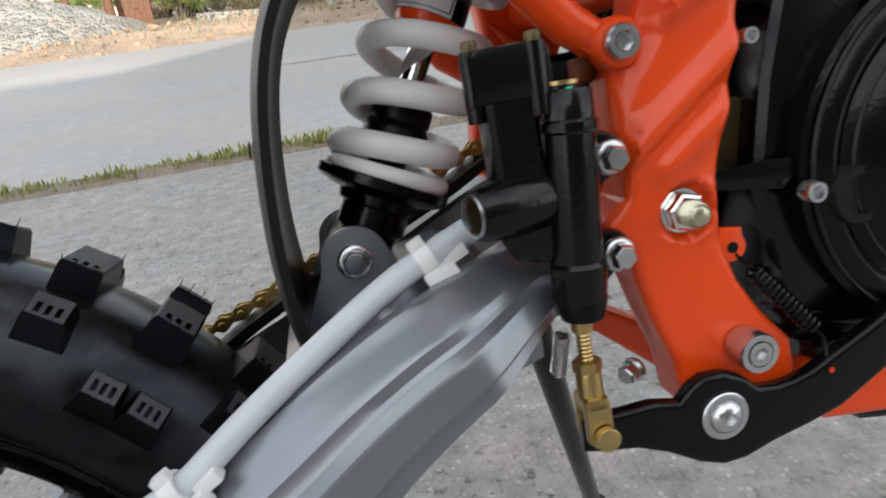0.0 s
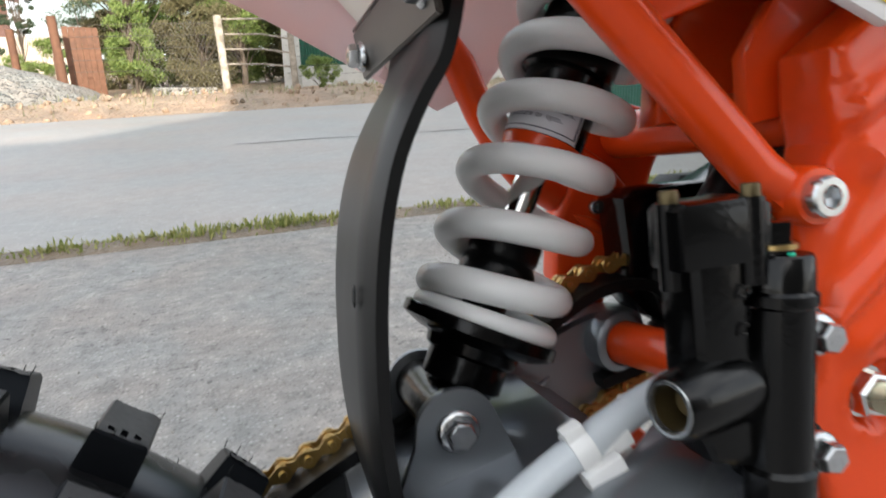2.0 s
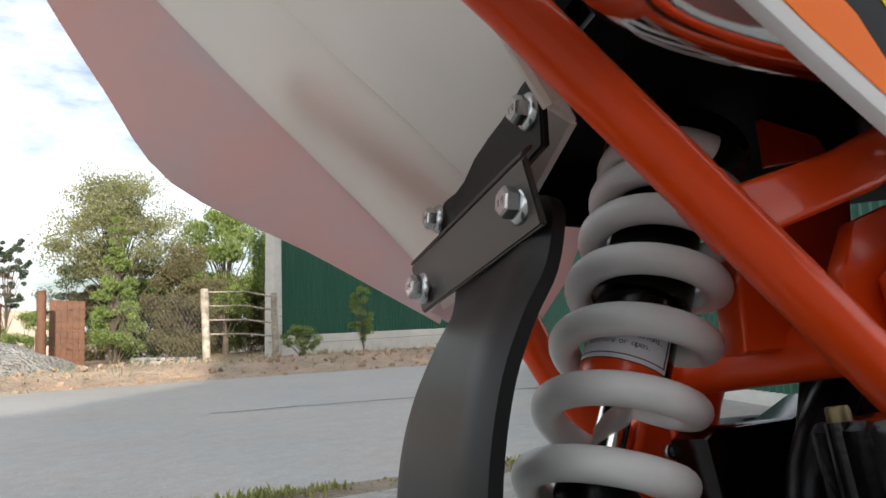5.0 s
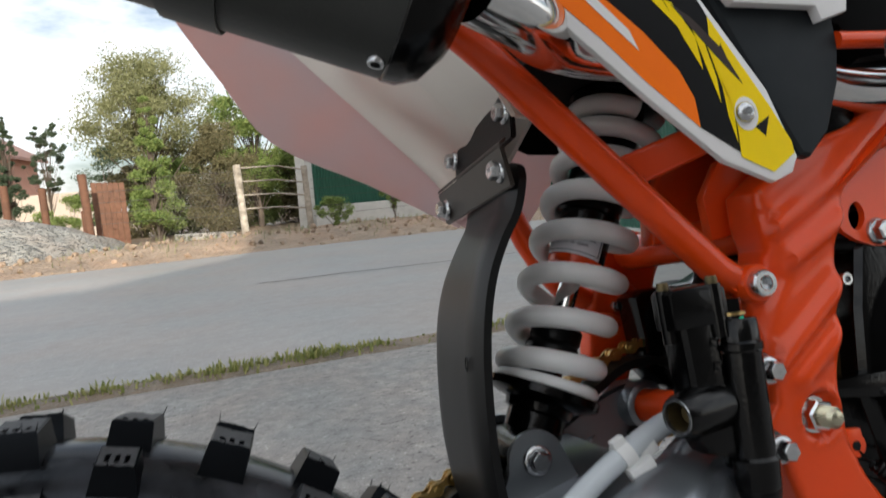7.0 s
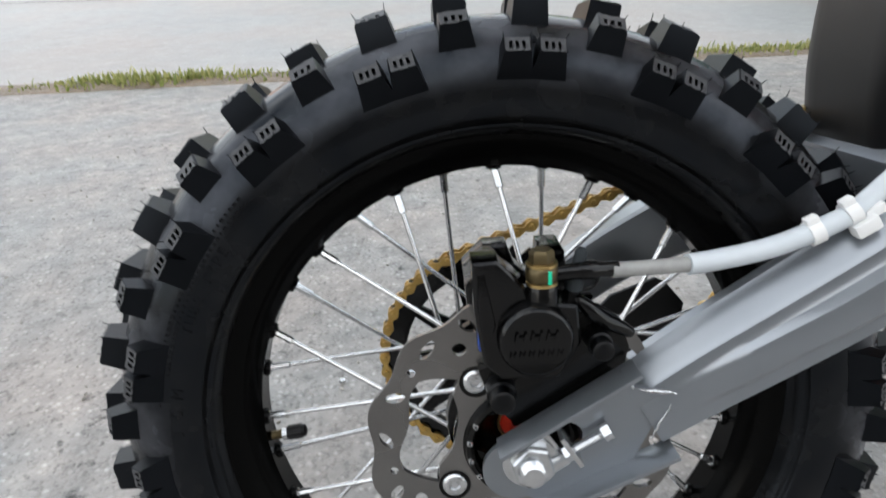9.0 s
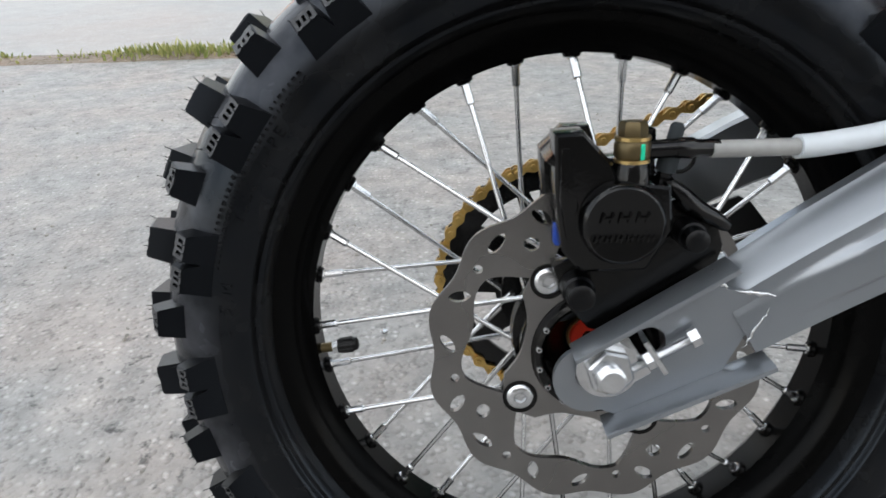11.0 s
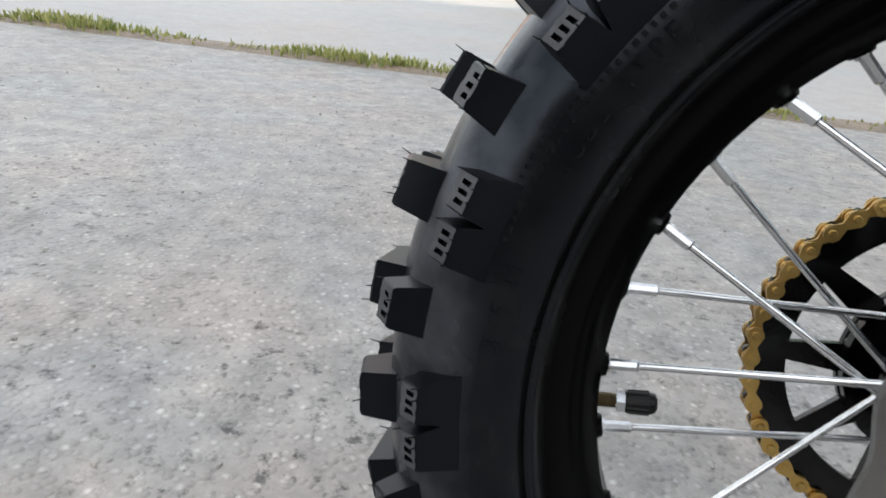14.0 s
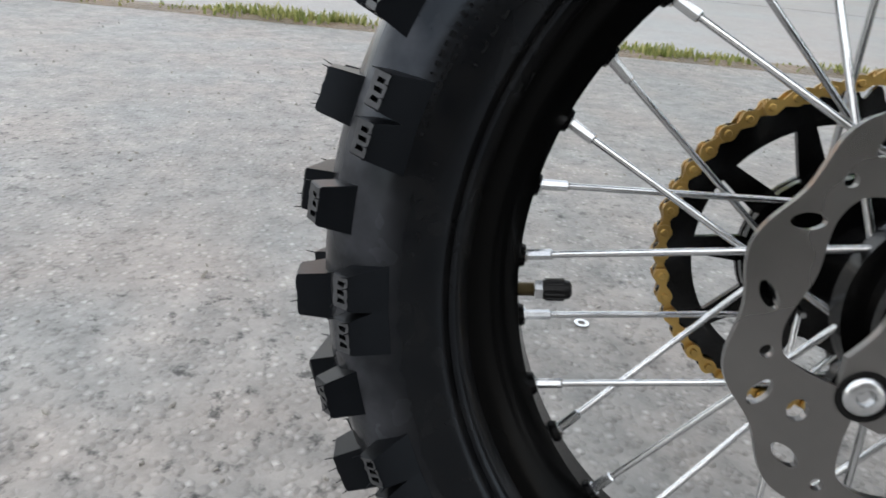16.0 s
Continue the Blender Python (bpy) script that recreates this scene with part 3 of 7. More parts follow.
centre_blocks = [block(0.0185, 0.034, 0.0120, 0.004, 0.6, i) for i in range(3)]
inner_blocks = [block(0.0190, 0.0200, 0.0130, 0.005, 0.6, 5 + i, 1.5, 1.15) for i in range(3)]
shoulder_blocks = [block(0.0165, 0.0125, 0.0125, 0.006, 0.6, 10 + i, 1.75, 1.35) for i in range(3)]
side_blocks = [block(0.0148, 0.0105, 0.0110, 0.006, 0.6, 20 + i, 2.0, 1.4) for i in range(3)]
for k in range(18):
    row = 85.4 + 20 * k
    piece("tread_block", centre_blocks[k % 3], tyre, on_tyre(row + 10, 0.0, 0.2562, 0))
    for s in (-1, 1):
        flip = Matrix.Rotation(math.pi if s > 0 else 0.0, 4, "Z")
        piece("tread_block", inner_blocks[(k + s) % 3], tyre, on_tyre(row, s * 0.0175, 0.2545, -s * 13) @ flip)
        piece("tread_block", shoulder_blocks[k % 3], tyre, on_tyre(row + 10, s * 0.0345, 0.2450, -s * 36) @ flip)
        for d in (-2.35, 2.35):
            piece("tread_block", side_blocks[(k + s) % 3], tyre, on_tyre(row + d, s * 0.0455, 0.2310, -s * 52) @ flip)


def letters(text, size, depth, mat, parent, name, m, label=""):
    cu = bpy.data.curves.new(name, "FONT")
    cu.body, cu.size, cu.extrude, cu.align_x, cu.align_y = text, size, depth, "CENTER", "CENTER"
    tmp = bpy.data.objects.new(name, cu)
    scene.collection.objects.link(tmp)
    me = bpy.data.meshes.new_from_object(tmp)
    bpy.data.objects.remove(tmp)
    me.materials.clear()
    me.materials.append(mat)
    ob = new(name, me)
    ob.parent = parent
    ob.matrix_basis = m
    if label:
        tagged(ob, label)
    return ob


def on_wall(angle, r, y=-0.0472, tilt=0):
    """Pose on the near sidewall: reads round the wheel, facing the near side."""
    return Matrix.Rotation(radians(-angle + 90), 4, "Y") @ Matrix.Translation((0, y, r)) @ Matrix.Rotation(radians(90 + tilt), 4, "X")


for i, c in enumerate("TUBE TYPE"):
    if c != " ":
        letters(c, 0.0095, 0.0006, TYRE, tyre, "letter", on_wall(157 - i * 1.9, 0.2105, -0.0473), "raised moulded letter")
for i, c in enumerate("3.5 M"):
    if c not in " .":
        letters(c, 0.0105, 0.0006, TYRE, tyre, "letter", on_wall(176.5 - i * 1.9, 0.2105, -0.0473), "raised moulded letter")
rnd = random.Random(5)
for k in range(64):
    bm = bmesh.new()
    box(bm, (0, 0, 0), (rnd.uniform(0.0009, 0.0026), 0.0010, 0.0022))
    a = 166 - (k % 32) * 1.05 - 0.3 * (k // 32)
    ob = part("moulded_bar", bm, TYRE, tyre)
    ob.matrix_basis = on_wall(a, 0.2215 - 0.0042 * (k // 32), -0.0472) @ Matrix.Rotation(radians(-90), 4, "X")

# rim, spokes, nipples, valve
bm = bmesh.new()
prof = [(-0.0275, 0.1935), (-0.030, 0.192), (-0.030, 0.186), (-0.0265, 0.178), (-0.020, 0.1715), (-0.011, 0.1660), (0.011, 0.1660), (0.020, 0.1715), (0.0265, 0.178),
        (0.030, 0.186), (0.030, 0.192), (0.0275, 0.1935), (0.022, 0.187), (-0.022, 0.187)]
lathe(bm, prof, n=128, closed=True)
rim = part("rim", bm, RIM, bike, "black anodised spoked rim", 30)
rim.matrix_basis = Matrix.Translation((-0.0025, 0, -0.002)) @ WHEEL
PHASE, STEP = 180.3, 11.25
bm = bmesh.new()
lathe(bm, [(0, 0), (0, 0.0036), (0.003, 0.0036), (0.0035, 0.0026), (0.015, 0.0026), (0.0158, 0.0018), (0.0158, 0)], (0, 0, 0), (0, 0, 1), 8)
nipple_mesh = finish("nipple", bm, ZINC, 30)
bm = bmesh.new()
lathe(bm, [(0, 0), (0, 0.0062), (0.003, 0.0048), (0.0036, 0)], (0, 0, 0), (0, 0, 1), 12)
seat_mesh = finish("nipple_seat", bm, RIM, 40)
for k in range(32):
    th = radians(PHASE - STEP * k)
    near = k % 2 == 0
    side = -1 if near else 1
    turn = -1 if (k // 2) % 2 == 0 else 1
    y_rim = 0.0045 * side
    outer = Vector((0.1660 * math.cos(th), y_rim, 0.1660 * math.sin(th)))
    ph = th + turn * radians(37)
    inner = Vector((0.004 + 0.039 * math.cos(ph), (-0.037 if near else 0.031) + turn * 0.003, 0.005 + 0.039 * math.sin(ph)))
    way = (inner - outer).normalized()
    turn_to = way.to_track_quat("Z", "X").to_matrix().to_4x4()
    piece("nipple_seat", seat_mesh, rim, Matrix.Translation(outer + Vector((math.cos(th), 0, math.sin(th))) * 0.0006) @ (-Vector((math.cos(th), 0, math.sin(th)))).to_track_quat("Z", "X").to_matrix().to_4x4())
    piece("nipple", nipple_mesh, rim, Matrix.Translation(outer) @ turn_to)
    bm = bmesh.new()
    rod(bm, outer + way * 0.012, inner, 0.00165, 10)
    rod(bm, inner, inner + Vector((0, -side * 0.006, 0)), 0.00165, 8)
    part("spoke", bm, SPOKE, rim)
va = radians(186.4)
vo, vw = Vector((0.1668 * math.cos(va), -0.001, 0.1668 * math.sin(va))), -Vector((math.cos(va), 0.0, math.sin(va)))
bm = bmesh.new()
lathe(bm, [(0, 0), (0, 0.0032)] + [(0.001 + i * 0.0005, 0.0031 + 0.0003 * (i % 2)) for i in range(16)] + [(0.009, 0)], vo, vw, 16)
stem = part("valve_stem", bm, BRONZE, rim, "threaded valve stem")
bm = bmesh.new()
lathe(bm, [(0.009, 0), (0.009, 0.005), (0.0125, 0.005), (0.0125, 0)], vo, vw, 6)
part("valve_nut", bm, ZINC, rim)
bm = bmesh.new()
lathe(bm, [(0.0125, 0), (0.0125, 0.0047), (0.022, 0.0049), (0.025, 0.0042), (0.026, 0.0025), (0.026, 0)], vo, vw, 20)
for i in range(12):
    a = 2 * math.pi * i / 12
    u = vw.orthogonal().normalized()
    w = vw.cross(u)
    d = u * math.cos(a) + w * math.sin(a)
    rod(bm, vo + vw * 0.0135 + d * 0.0047, vo + vw * 0.0225 + d * 0.0049, 0.0006, 5)
part("valve_cap", bm, BLACK_PLASTIC, rim, "ribbed black valve cap")

# hub and brake disc
bm = bmesh.new()
lathe(bm, [(-0.045, 0), (-0.045, 0.0135), (-0.049, 0.016), (-0.056, 0.024), (-0.066, 0.0285), (-0.0735, 0.0295), (-0.0755, 0.0315), (-0.0745, 0.034), (-0.0695, 0.0355), (-0.0655, 0.0375), (-0.0650, 0.0415), (-0.060, 0.0415), (-0.058, 0.038), (-0.044, 0.036), (-0.042, 0.044), (-0.034, 0.045),
           (-0.032, 0.024), (0.026, 0.024), (0.028, 0.046), (0.036, 0.046), (0.038, 0.034), (0.066, 0.034), (0.066, 0)], n=64)
hub = part("hub", bm, BLACK_PAINT, bike, "black wheel hub", 25)
DISC_SHIFT = Matrix.Translation((0.0015, 0, 0.003))
hub.matrix_basis = WHEEL @ DISC_SHIFT
bm = bmesh.new()
lathe(bm, [(-0.0452, 0.003), (-0.0475, 0.0035), (-0.0478, 0.0098), (-0.0465, 0.0108), (-0.0448, 0.0108)], n=40)
part("seal", bm, RED, hub, "red rubber axle seal")
bm = bmesh.new()
lathe(bm, [(-0.0448, 0.0108), (-0.0472, 0.0112), (-0.0472, 0.0122), (-0.0448, 0.0128)], n=40)
part("seal_ring", bm, BRASS, hub)
for i in range(5):
    bm = bmesh.new()
    a = radians(150 + i * 21)
    socket_bolt(bm, (0.0325 * math.cos(a), -0.0745, 0.0325 * math.sin(a)), (0, -1, 0), 0.0017, 0.002)
    part("hub_pin", bm, ZINC, hub)


def rotor_outline():
    pts = []
    for i in range(192):
        a = 2 * math.pi * i / 192
        pts.append(((0.0925 + 0.0026 * math.cos(12 * (a - radians(14)))) * math.cos(a), (0.0925 + 0.0026 * math.cos(12 * (a - radians(14)))) * math.sin(a)))
    return pts


DISC_AT = 122.0


def rotor_window(c):
    """Opening between two of the carrier's four legs."""
    pts = []
    for i in range(49):
        u = -1 + 2 * i / 48
        a = radians(c + u * 38)
        r = 0.0725 - 0.0045 * math.cos(u * math.pi * 2.0) * 0.6 - 0.017 * max(0.0, abs(u) - 0.62) ** 1.2 * 2.4
        pts.append((r * math.cos(a), r * math.sin(a)))
    for i in range(25):
        u = 1 - 2 * i / 24
        a = radians(c + u * 27)
        r = 0.0405 + 0.012 * abs(u) ** 3
        pts.append((r * math.cos(a), r * math.sin(a)))
    return pts


def slot(r, ang, ln, wd, tilt):
    pts = []
    for i in range(14):
        a = 2 * math.pi * i / 14
        x, z = ln * math.cos(a), wd * math.sin(a) * (0.75 + 0.25 * abs(math.sin(a)))
        t = radians(tilt)
        x, z = x * math.cos(t) - z * math.sin(t), x * math.sin(t) + z * math.cos(t)
        w = radians(ang)
        pts.append((r * math.cos(w) - x * math.sin(w) + z * math.cos(w), r * math.sin(w) + x * math.cos(w) + z * math.sin(w)))
    return pts


holes = [rotor_window(DISC_AT + 45 + 90 * i) for i in range(4)]
for i in range(4):
    b = DISC_AT + 90 * i
    holes += [slot(0.0835, b - 11, 0.0062, 0.0034, 55), slot(0.0838, b + 8, 0.0068, 0.0032, -12), slot(0.0725, b - 3, 0.0045, 0.0040, 40), slot(0.0815, b + 20, 0.0026, 0.0026, 0),
              slot(0.0825, b + 33, 0.0062, 0.0032, 60), slot(0.0825, b + 53, 0.0062, 0.003, -40), slot(0.0800, b + 68, 0.0026, 0.0026, 0)]
bm = bmesh.new()
ring = circle(0.036, 48)
holed(bm, rotor_outline(), holes + [ring], -0.0655, -0.0690)
disc = part("brake_disc", bm, DISC, bike, "brushed steel wave brake disc with slots", 20)
disc.matrix_basis = WHEEL @ DISC_SHIFT
for i in range(4):
    a = radians(DISC_AT + 90 * i)
    bm = bmesh.new()
    rod(bm, (0.0490 * math.cos(a), -0.0595, 0.0490 * math.sin(a)), (0.0490 * math.cos(a), -0.0654, 0.0490 * math.sin(a)), 0.0115, 24)
    rod(bm, (0.036 * math.cos(a), -0.0600, 0.036 * math.sin(a)), (0.036 * math.cos(a), -0.0652, 0.036 * math.sin(a)), 0.0135, 24)
    part("disc_lug", bm, BLACK_PAINT, hub)
for i in range(4):
    a = radians(DISC_AT + 90 * i)
    bm = bmesh.new()
    at = Vector((0.0498 * math.cos(a), -0.069, 0.0498 * math.sin(a)))
    lathe(bm, [(0, 0), (0, 0.0076), (0.0007, 0.0076), (0.0014, 0.0070), (0.0020, 0.0056), (0.0020, 0.0034)], at, (0, -1, 0), 32)
    lathe(bm, [(0.0020, 0.0034), (0.0002, 0.0032), (0.0002, 0)], at, (0, -1, 0), 6)
    part("disc_bolt", bm, ZINC, disc, "domed zinc socket bolt")
    bm = bmesh.new()
    lathe(bm, [(0, 0.0074), (0, 0.0090), (0.0004, 0.0090), (0.0004, 0.0074)], at, (0, -1, 0), 32)
    part("bolt_ring", bm, BLACK_PAINT, disc)
    bm = bmesh.new()
    lathe(bm, [(0, 0.0083), (0, 0.0099), (0.0007, 0.0099), (0.0007, 0.0083)], at, (0, -1, 0), 32)
    part("bolt_ring", bm, BLACK_PAINT, disc)

# sprocket and chain
TEETH, PITCH = 44, 0.0127
R_CH = PITCH / (2 * math.sin(math.pi / TEETH))
outline = []
for i in range(TEETH):
    for f, r in ((-0.42, R_CH - 0.0035), (-0.2, R_CH + 0.0015), (-0.08, R_CH + 0.0035), (0.08, R_CH + 0.0035), (0.2, R_CH + 0.0015), (0.42, R_CH - 0.0035)):
        a = 2 * math.pi * (i + 0.5 + f) / TEETH
        outline.append((r * math.cos(a), r * math.sin(a)))
wins = []
for i in range(10):
    c = 20 + 36 * i
    wins.append(arc(0, 0, 0.0715, c - 14, c + 14, 8) + arc(0, 0, 0.0475, c + 9, c - 9, 5))
bm = bmesh.new()
holed(bm, circle(0.0755, 72), wins + [circle(0.025, 30)], 0.0530, 0.0572)
sprocket = part("sprocket", bm, BLACK_PAINT, bike, "black spoked rear sprocket", 25)
bm = bmesh.new()
holed(bm, outline, [circle(0.0756, 72)], 0.0533, 0.0569)
part("toothed_ring", bm, BLACK_CAST, sprocket, "dark steel teeth", 25)
sprocket.matrix_basis = WHEEL @ Matrix.Translation((0, 0.0225, -0.003))
for i in range(6):
    a = radians(50 + 60 * i)
    bm = bmesh.new()
    flange_bolt(bm, (0.041 * math.cos(a), 0.053, 0.041 * math.sin(a)), (0, -1, 0), 0.006, 0.0045, 0.005)
    part("sprocket_bolt", bm, ZINC, sprocket)
bm = bmesh.new()
lathe(bm, [(0.045, 0.02), (0.045, 0.047), (0.053, 0.047), (0.053, 0.02)], n=40)
part("sprocket_carrier", bm, BLACK_CAST, sprocket)


def link_mesh(inner):
    bm = bmesh.new()
    w = 0.0026 if inner else 0.0052
    rr = 0.0044
    half = PITCH / 2
    shape = arc(-half, 0, rr, 50, 310, 8) + [(0, -rr * 0.42)] + arc(half, 0, rr, 230, 490, 8) + [(0, rr * 0.42)]
    for s in (-1, 1):
        prism(bm, shape, s * w - 0.0007, s * w + 0.0007)
    for x in (-half, half):
        if inner:
            rod(bm, (x, -w, 0), (x, w, 0), 0.0035, 10)
        else:
            lathe(bm, [(0, 0), (0, 0.0016), (0.0006, 0.0021), (0.0140, 0.0021), (0.0146, 0.0016), (0.0146, 0)], (x, -0.0073, 0), (0, 1, 0), 10)
    return finish("chain_link", bm, GOLD, 35)


links = (link_mesh(False), link_mesh(True))
chain = part("chain", rod(bmesh.new(), (0.4285, 0.0505, 0.225), (0.4285, 0.0595, 0.225), 0.006, 12), GOLD, bike, "gold drive chain running to the engine")
chain.matrix_basis = WHEEL
FRONT = Vector((0.440, 0, 0.2205))
R_F = 0.0265


def chain_line():
    """The chain's loop round both sprockets, as points one pitch apart."""
    d = Vector((FRONT.x, FRONT.z))
    base = math.atan2(d.y, d.x)
    off = math.acos((R_CH - R_F) / d.length)
    a_up, a_lo = base + off, base - off
    path = []
    p1 = Vector((R_CH * math.cos(a_up), R_CH * math.sin(a_up)))
    p2 = d + Vector((R_F * math.cos(a_up), R_F * math.sin(a_up)))
    p3 = d + Vector((R_F * math.cos(a_lo), R_F * math.sin(a_lo)))
    p4 = Vector((R_CH * math.cos(a_lo), R_CH * math.sin(a_lo)))
    tight = curve([(p1.x, 0, p1.y), (0.2, 0, 0.166), (0.342, 0, 0.2305), (0.404, 0, 0.2435), (p2.x, 0, p2.y)], 100)
    path += [Vector((q.x, q.z)) for q in tight[:-1]]
    for i in range(80):
        a = a_up + (a_lo - a_up) * i / 80
        path.append(d + Vector((R_F * math.cos(a), R_F * math.sin(a))))
    slack = curve([(p3.x, 0, p3.y), (0.389, 0, 0.1785), (0.363, 0, 0.1685), (0.3256, 0, 0.149), (0.305, 0, 0.136), (0.17, 0, 0.028), (p4.x, 0, p4.y)], 80)
    path += [Vector((q.x, q.z)) for q in slack[:-1]]
    span = (a_up - a_lo)
    for i in range(600):
        a = a_lo - (2 * math.pi - span) * i / 600
        path.append(Vector((R_CH * math.cos(a), R_CH * math.sin(a))))
    out, acc = [path[0]], 0.0
    for a, b in zip(path, path[1:]):
        acc += (b - a).length
        if acc >= PITCH:
            out.append(b)
            acc -= PITCH
    return out


line = chain_line()
for i, (a, b) in enumerate(zip(line, line[1:])):
    mid, ang = (a + b) / 2, math.atan2(b.y - a.y, b.x - a.x)
    piece("chain_link", links[i % 2], chain, Matrix.Translation((mid.x, 0.0775 - 0.0225 * max(0.0, mid.x) / 0.44, mid.y - 0.003 * (1 - max(0.0, mid.x) / 0.44))) @ Matrix.Rotation(-ang, 4, "Y"))

# swingarm
STATIONS = [(0.060, 0.050, 0.083, 0.012), (0.095, 0.075, 0.118, 0.031), (0.135, 0.101, 0.160, 0.053), (0.175, 0.1265, 0.202, 0.0765), (0.215, 0.152, 0.243, 0.104),
            (0.250, 0.173, 0.276, 0.131), (0.285, 0.190, 0.305, 0.1505), (0.318, 0.198, 0.328, 0.163), (0.350, 0.200, 0.354, 0.170)]
FACE = [(0.0, -0.058, 0), (0.0, -0.0655, 0), (0.03, -0.0685, 0), (0.10, -0.0730, 0), (0.20, -0.0790, 0), (0.235, -0.0815, 0), (0.27, -0.0830, 0), (0.36, -0.0840, 0), (0.40, -0.0845, 0.15), (0.43, -0.0850, 0.6),
        (0.46, -0.0855, 0.95), (0.50, -0.0860, 1), (0.62, -0.0865, 1), (0.74, -0.0870, 1), (0.775, -0.0870, 0.85), (0.80, -0.0870, 0.25), (0.83, -0.0870, 0), (0.97, -0.0875, 0), (1.0, -0.0850, 0), (1.0, -0.058, 0)]


def ridged_arm(bm):
    """The near arm: a box with a sloping upper band and a long pressed swelling, bending in towards the pivot."""
    fine_t = curve([(x, 0, z) for x, z, _, _ in STATIONS], 6)
    fine_b = curve([(x, 0, z) for _, _, x, z in STATIONS], 6)
    rings = []
    for t, b in zip(fine_t, fine_b):
        grow = min(1.0, max(0.0, (t.x - 0.085) / 0.075))
        inward = 0.030 * min(1.0, max(0.0, (t.x - 0.285) / 0.05)) ** 1.6
        ring = []
        for f, y, bulge in FACE:
            p = t.lerp(b, f)
            ring.append(bm.verts.new((p.x, y - 0.0065 * bulge * grow + inward, p.z)))
        rings.append(ring)
    m = len(FACE)
    for r, q in zip(rings, rings[1:]):
        for j in range(m):
            bm.faces.new((r[j], r[(j + 1) % m], q[(j + 1) % m], q[j]))
    bm.faces.new(rings[0])
    bm.faces.new(rings[-1][::-1])
    return bm


def arm(bm, path, section, mirror=1):
    """Lofts the arm's section through (x, z, half height, lean of the section)."""
    rings = []
    fine = curve([(x, h, z) for x, z, h in path], 5)
    for i, p in enumerate(fine):
        d = fine[min(i + 1, len(fine) - 1)] - fine[max(i - 1, 0)]
        t = Vector((d.x, d.z)).normalized()
        nx, nz = -t.y, t.x
        out = 0.020 * max(0.0, min(1.0, (0.24 - p.x) / 0.10))
        rings.append([bm.verts.new((p.x + nx * v * p.y, (y + out) * mirror, p.z + nz * v * p.y)) for v, y in section])
    m = len(section)
    for a, b in zip(rings, rings[1:]):
        for j in range(m):
            bm.faces.new((a[j], a[(j + 1) % m], b[(j + 1) % m], b[j]))
    bm.faces.new(rings[0])
    bm.faces.new(rings[-1][::-1])
    return bm


swingarm = tagged(new("swingarm"), "silver box section swingarm")
swingarm.parent = bike
part("arm", ridged_arm(bmesh.new()), SILVER, swingarm, "silver arm with pressed ridges", 24)
bm = bmesh.new()
SEC_FAR = [(0.9, 0.074), (1, 0.077), (1, 0.096), (0.9, 0.099), (-0.9, 0.099), (-1, 0.096), (-1, 0.077), (-0.9, 0.074)]
arm(bm, [(0.03, 0.015, 0.022), (0.10, 0.064, 0.024), (0.2, 0.112, 0.028), (0.3, 0.158, 0.026), (0.36, 0.189, 0.022), (0.392, 0.198, 0.012)], SEC_FAR)
part("arm", bm, SILVER, swingarm, "", 28)
bm = bmesh.new()
prism(bm, [(0.225, 0.132), (0.225, 0.158), (0.25, 0.172), (0.315, 0.188), (0.335, 0.176), (0.335, 0.152), (0.28, 0.134)], -0.06, 0.08, 0.004)
part("cross_member", bm, SILVER, swingarm)
bm = bmesh.new()
lathe(bm, [(0, 0), (0, 0.0158), (0.016, 0.0163), (0.019, 0.0158), (0.0205, 0.0140), (0.021, 0.0118), (0.014, 0.0113)], (0.3705, 0.084, 0.1960), (0.15, -1, 0.03), 40)
part("collar", bm, SILVER, swingarm)
bm = bmesh.new()
sweep(bm, [Vector((0.3124, 0.0740, 0.1664)).lerp(Vector((0.3354, 0.0740, 0.1828)), i / 10) for i in range(11)], circle(0.0032, 10), [max(0.15, math.sin(math.pi * (0.05 + 0.9 * i / 10))) for i in range(11)], up=(0, 1, 0))
part("pressed_rib", bm, SILVER, swingarm)
# open fork end with slot, flanges and weld
bm = bmesh.new()
end_outline = [(0.088, 0.045), (0.064, 0.048), (0.056, 0.0535), (-0.010, 0.0155)] + arc(-0.003, -0.003, 0.0195, 115, 290, 14) + [(0.012, -0.0245), (0.066, 0.0), (0.074, 0.016)]
slot_hole = arc(-0.002, 0.0, 0.0085, 122, 302, 8) + arc(0.028, 0.019, 0.0085, 302, 482, 8)
holed(bm, end_outline, [slot_hole], -0.0845, -0.0805)
part("fork_end", bm, SILVER, swingarm, "bright slotted axle plate")
bm = bmesh.new()


def strip(bm, a, b, y0, y1, th):
    a, b = Vector(a), Vector(b)
    d = (b - a).normalized()
    n = Vector((-d.y, d.x)) * th
    return prism(bm, [tuple(a), tuple(b), tuple(b + n), tuple(a + n)], y0, y1, 0.0008)


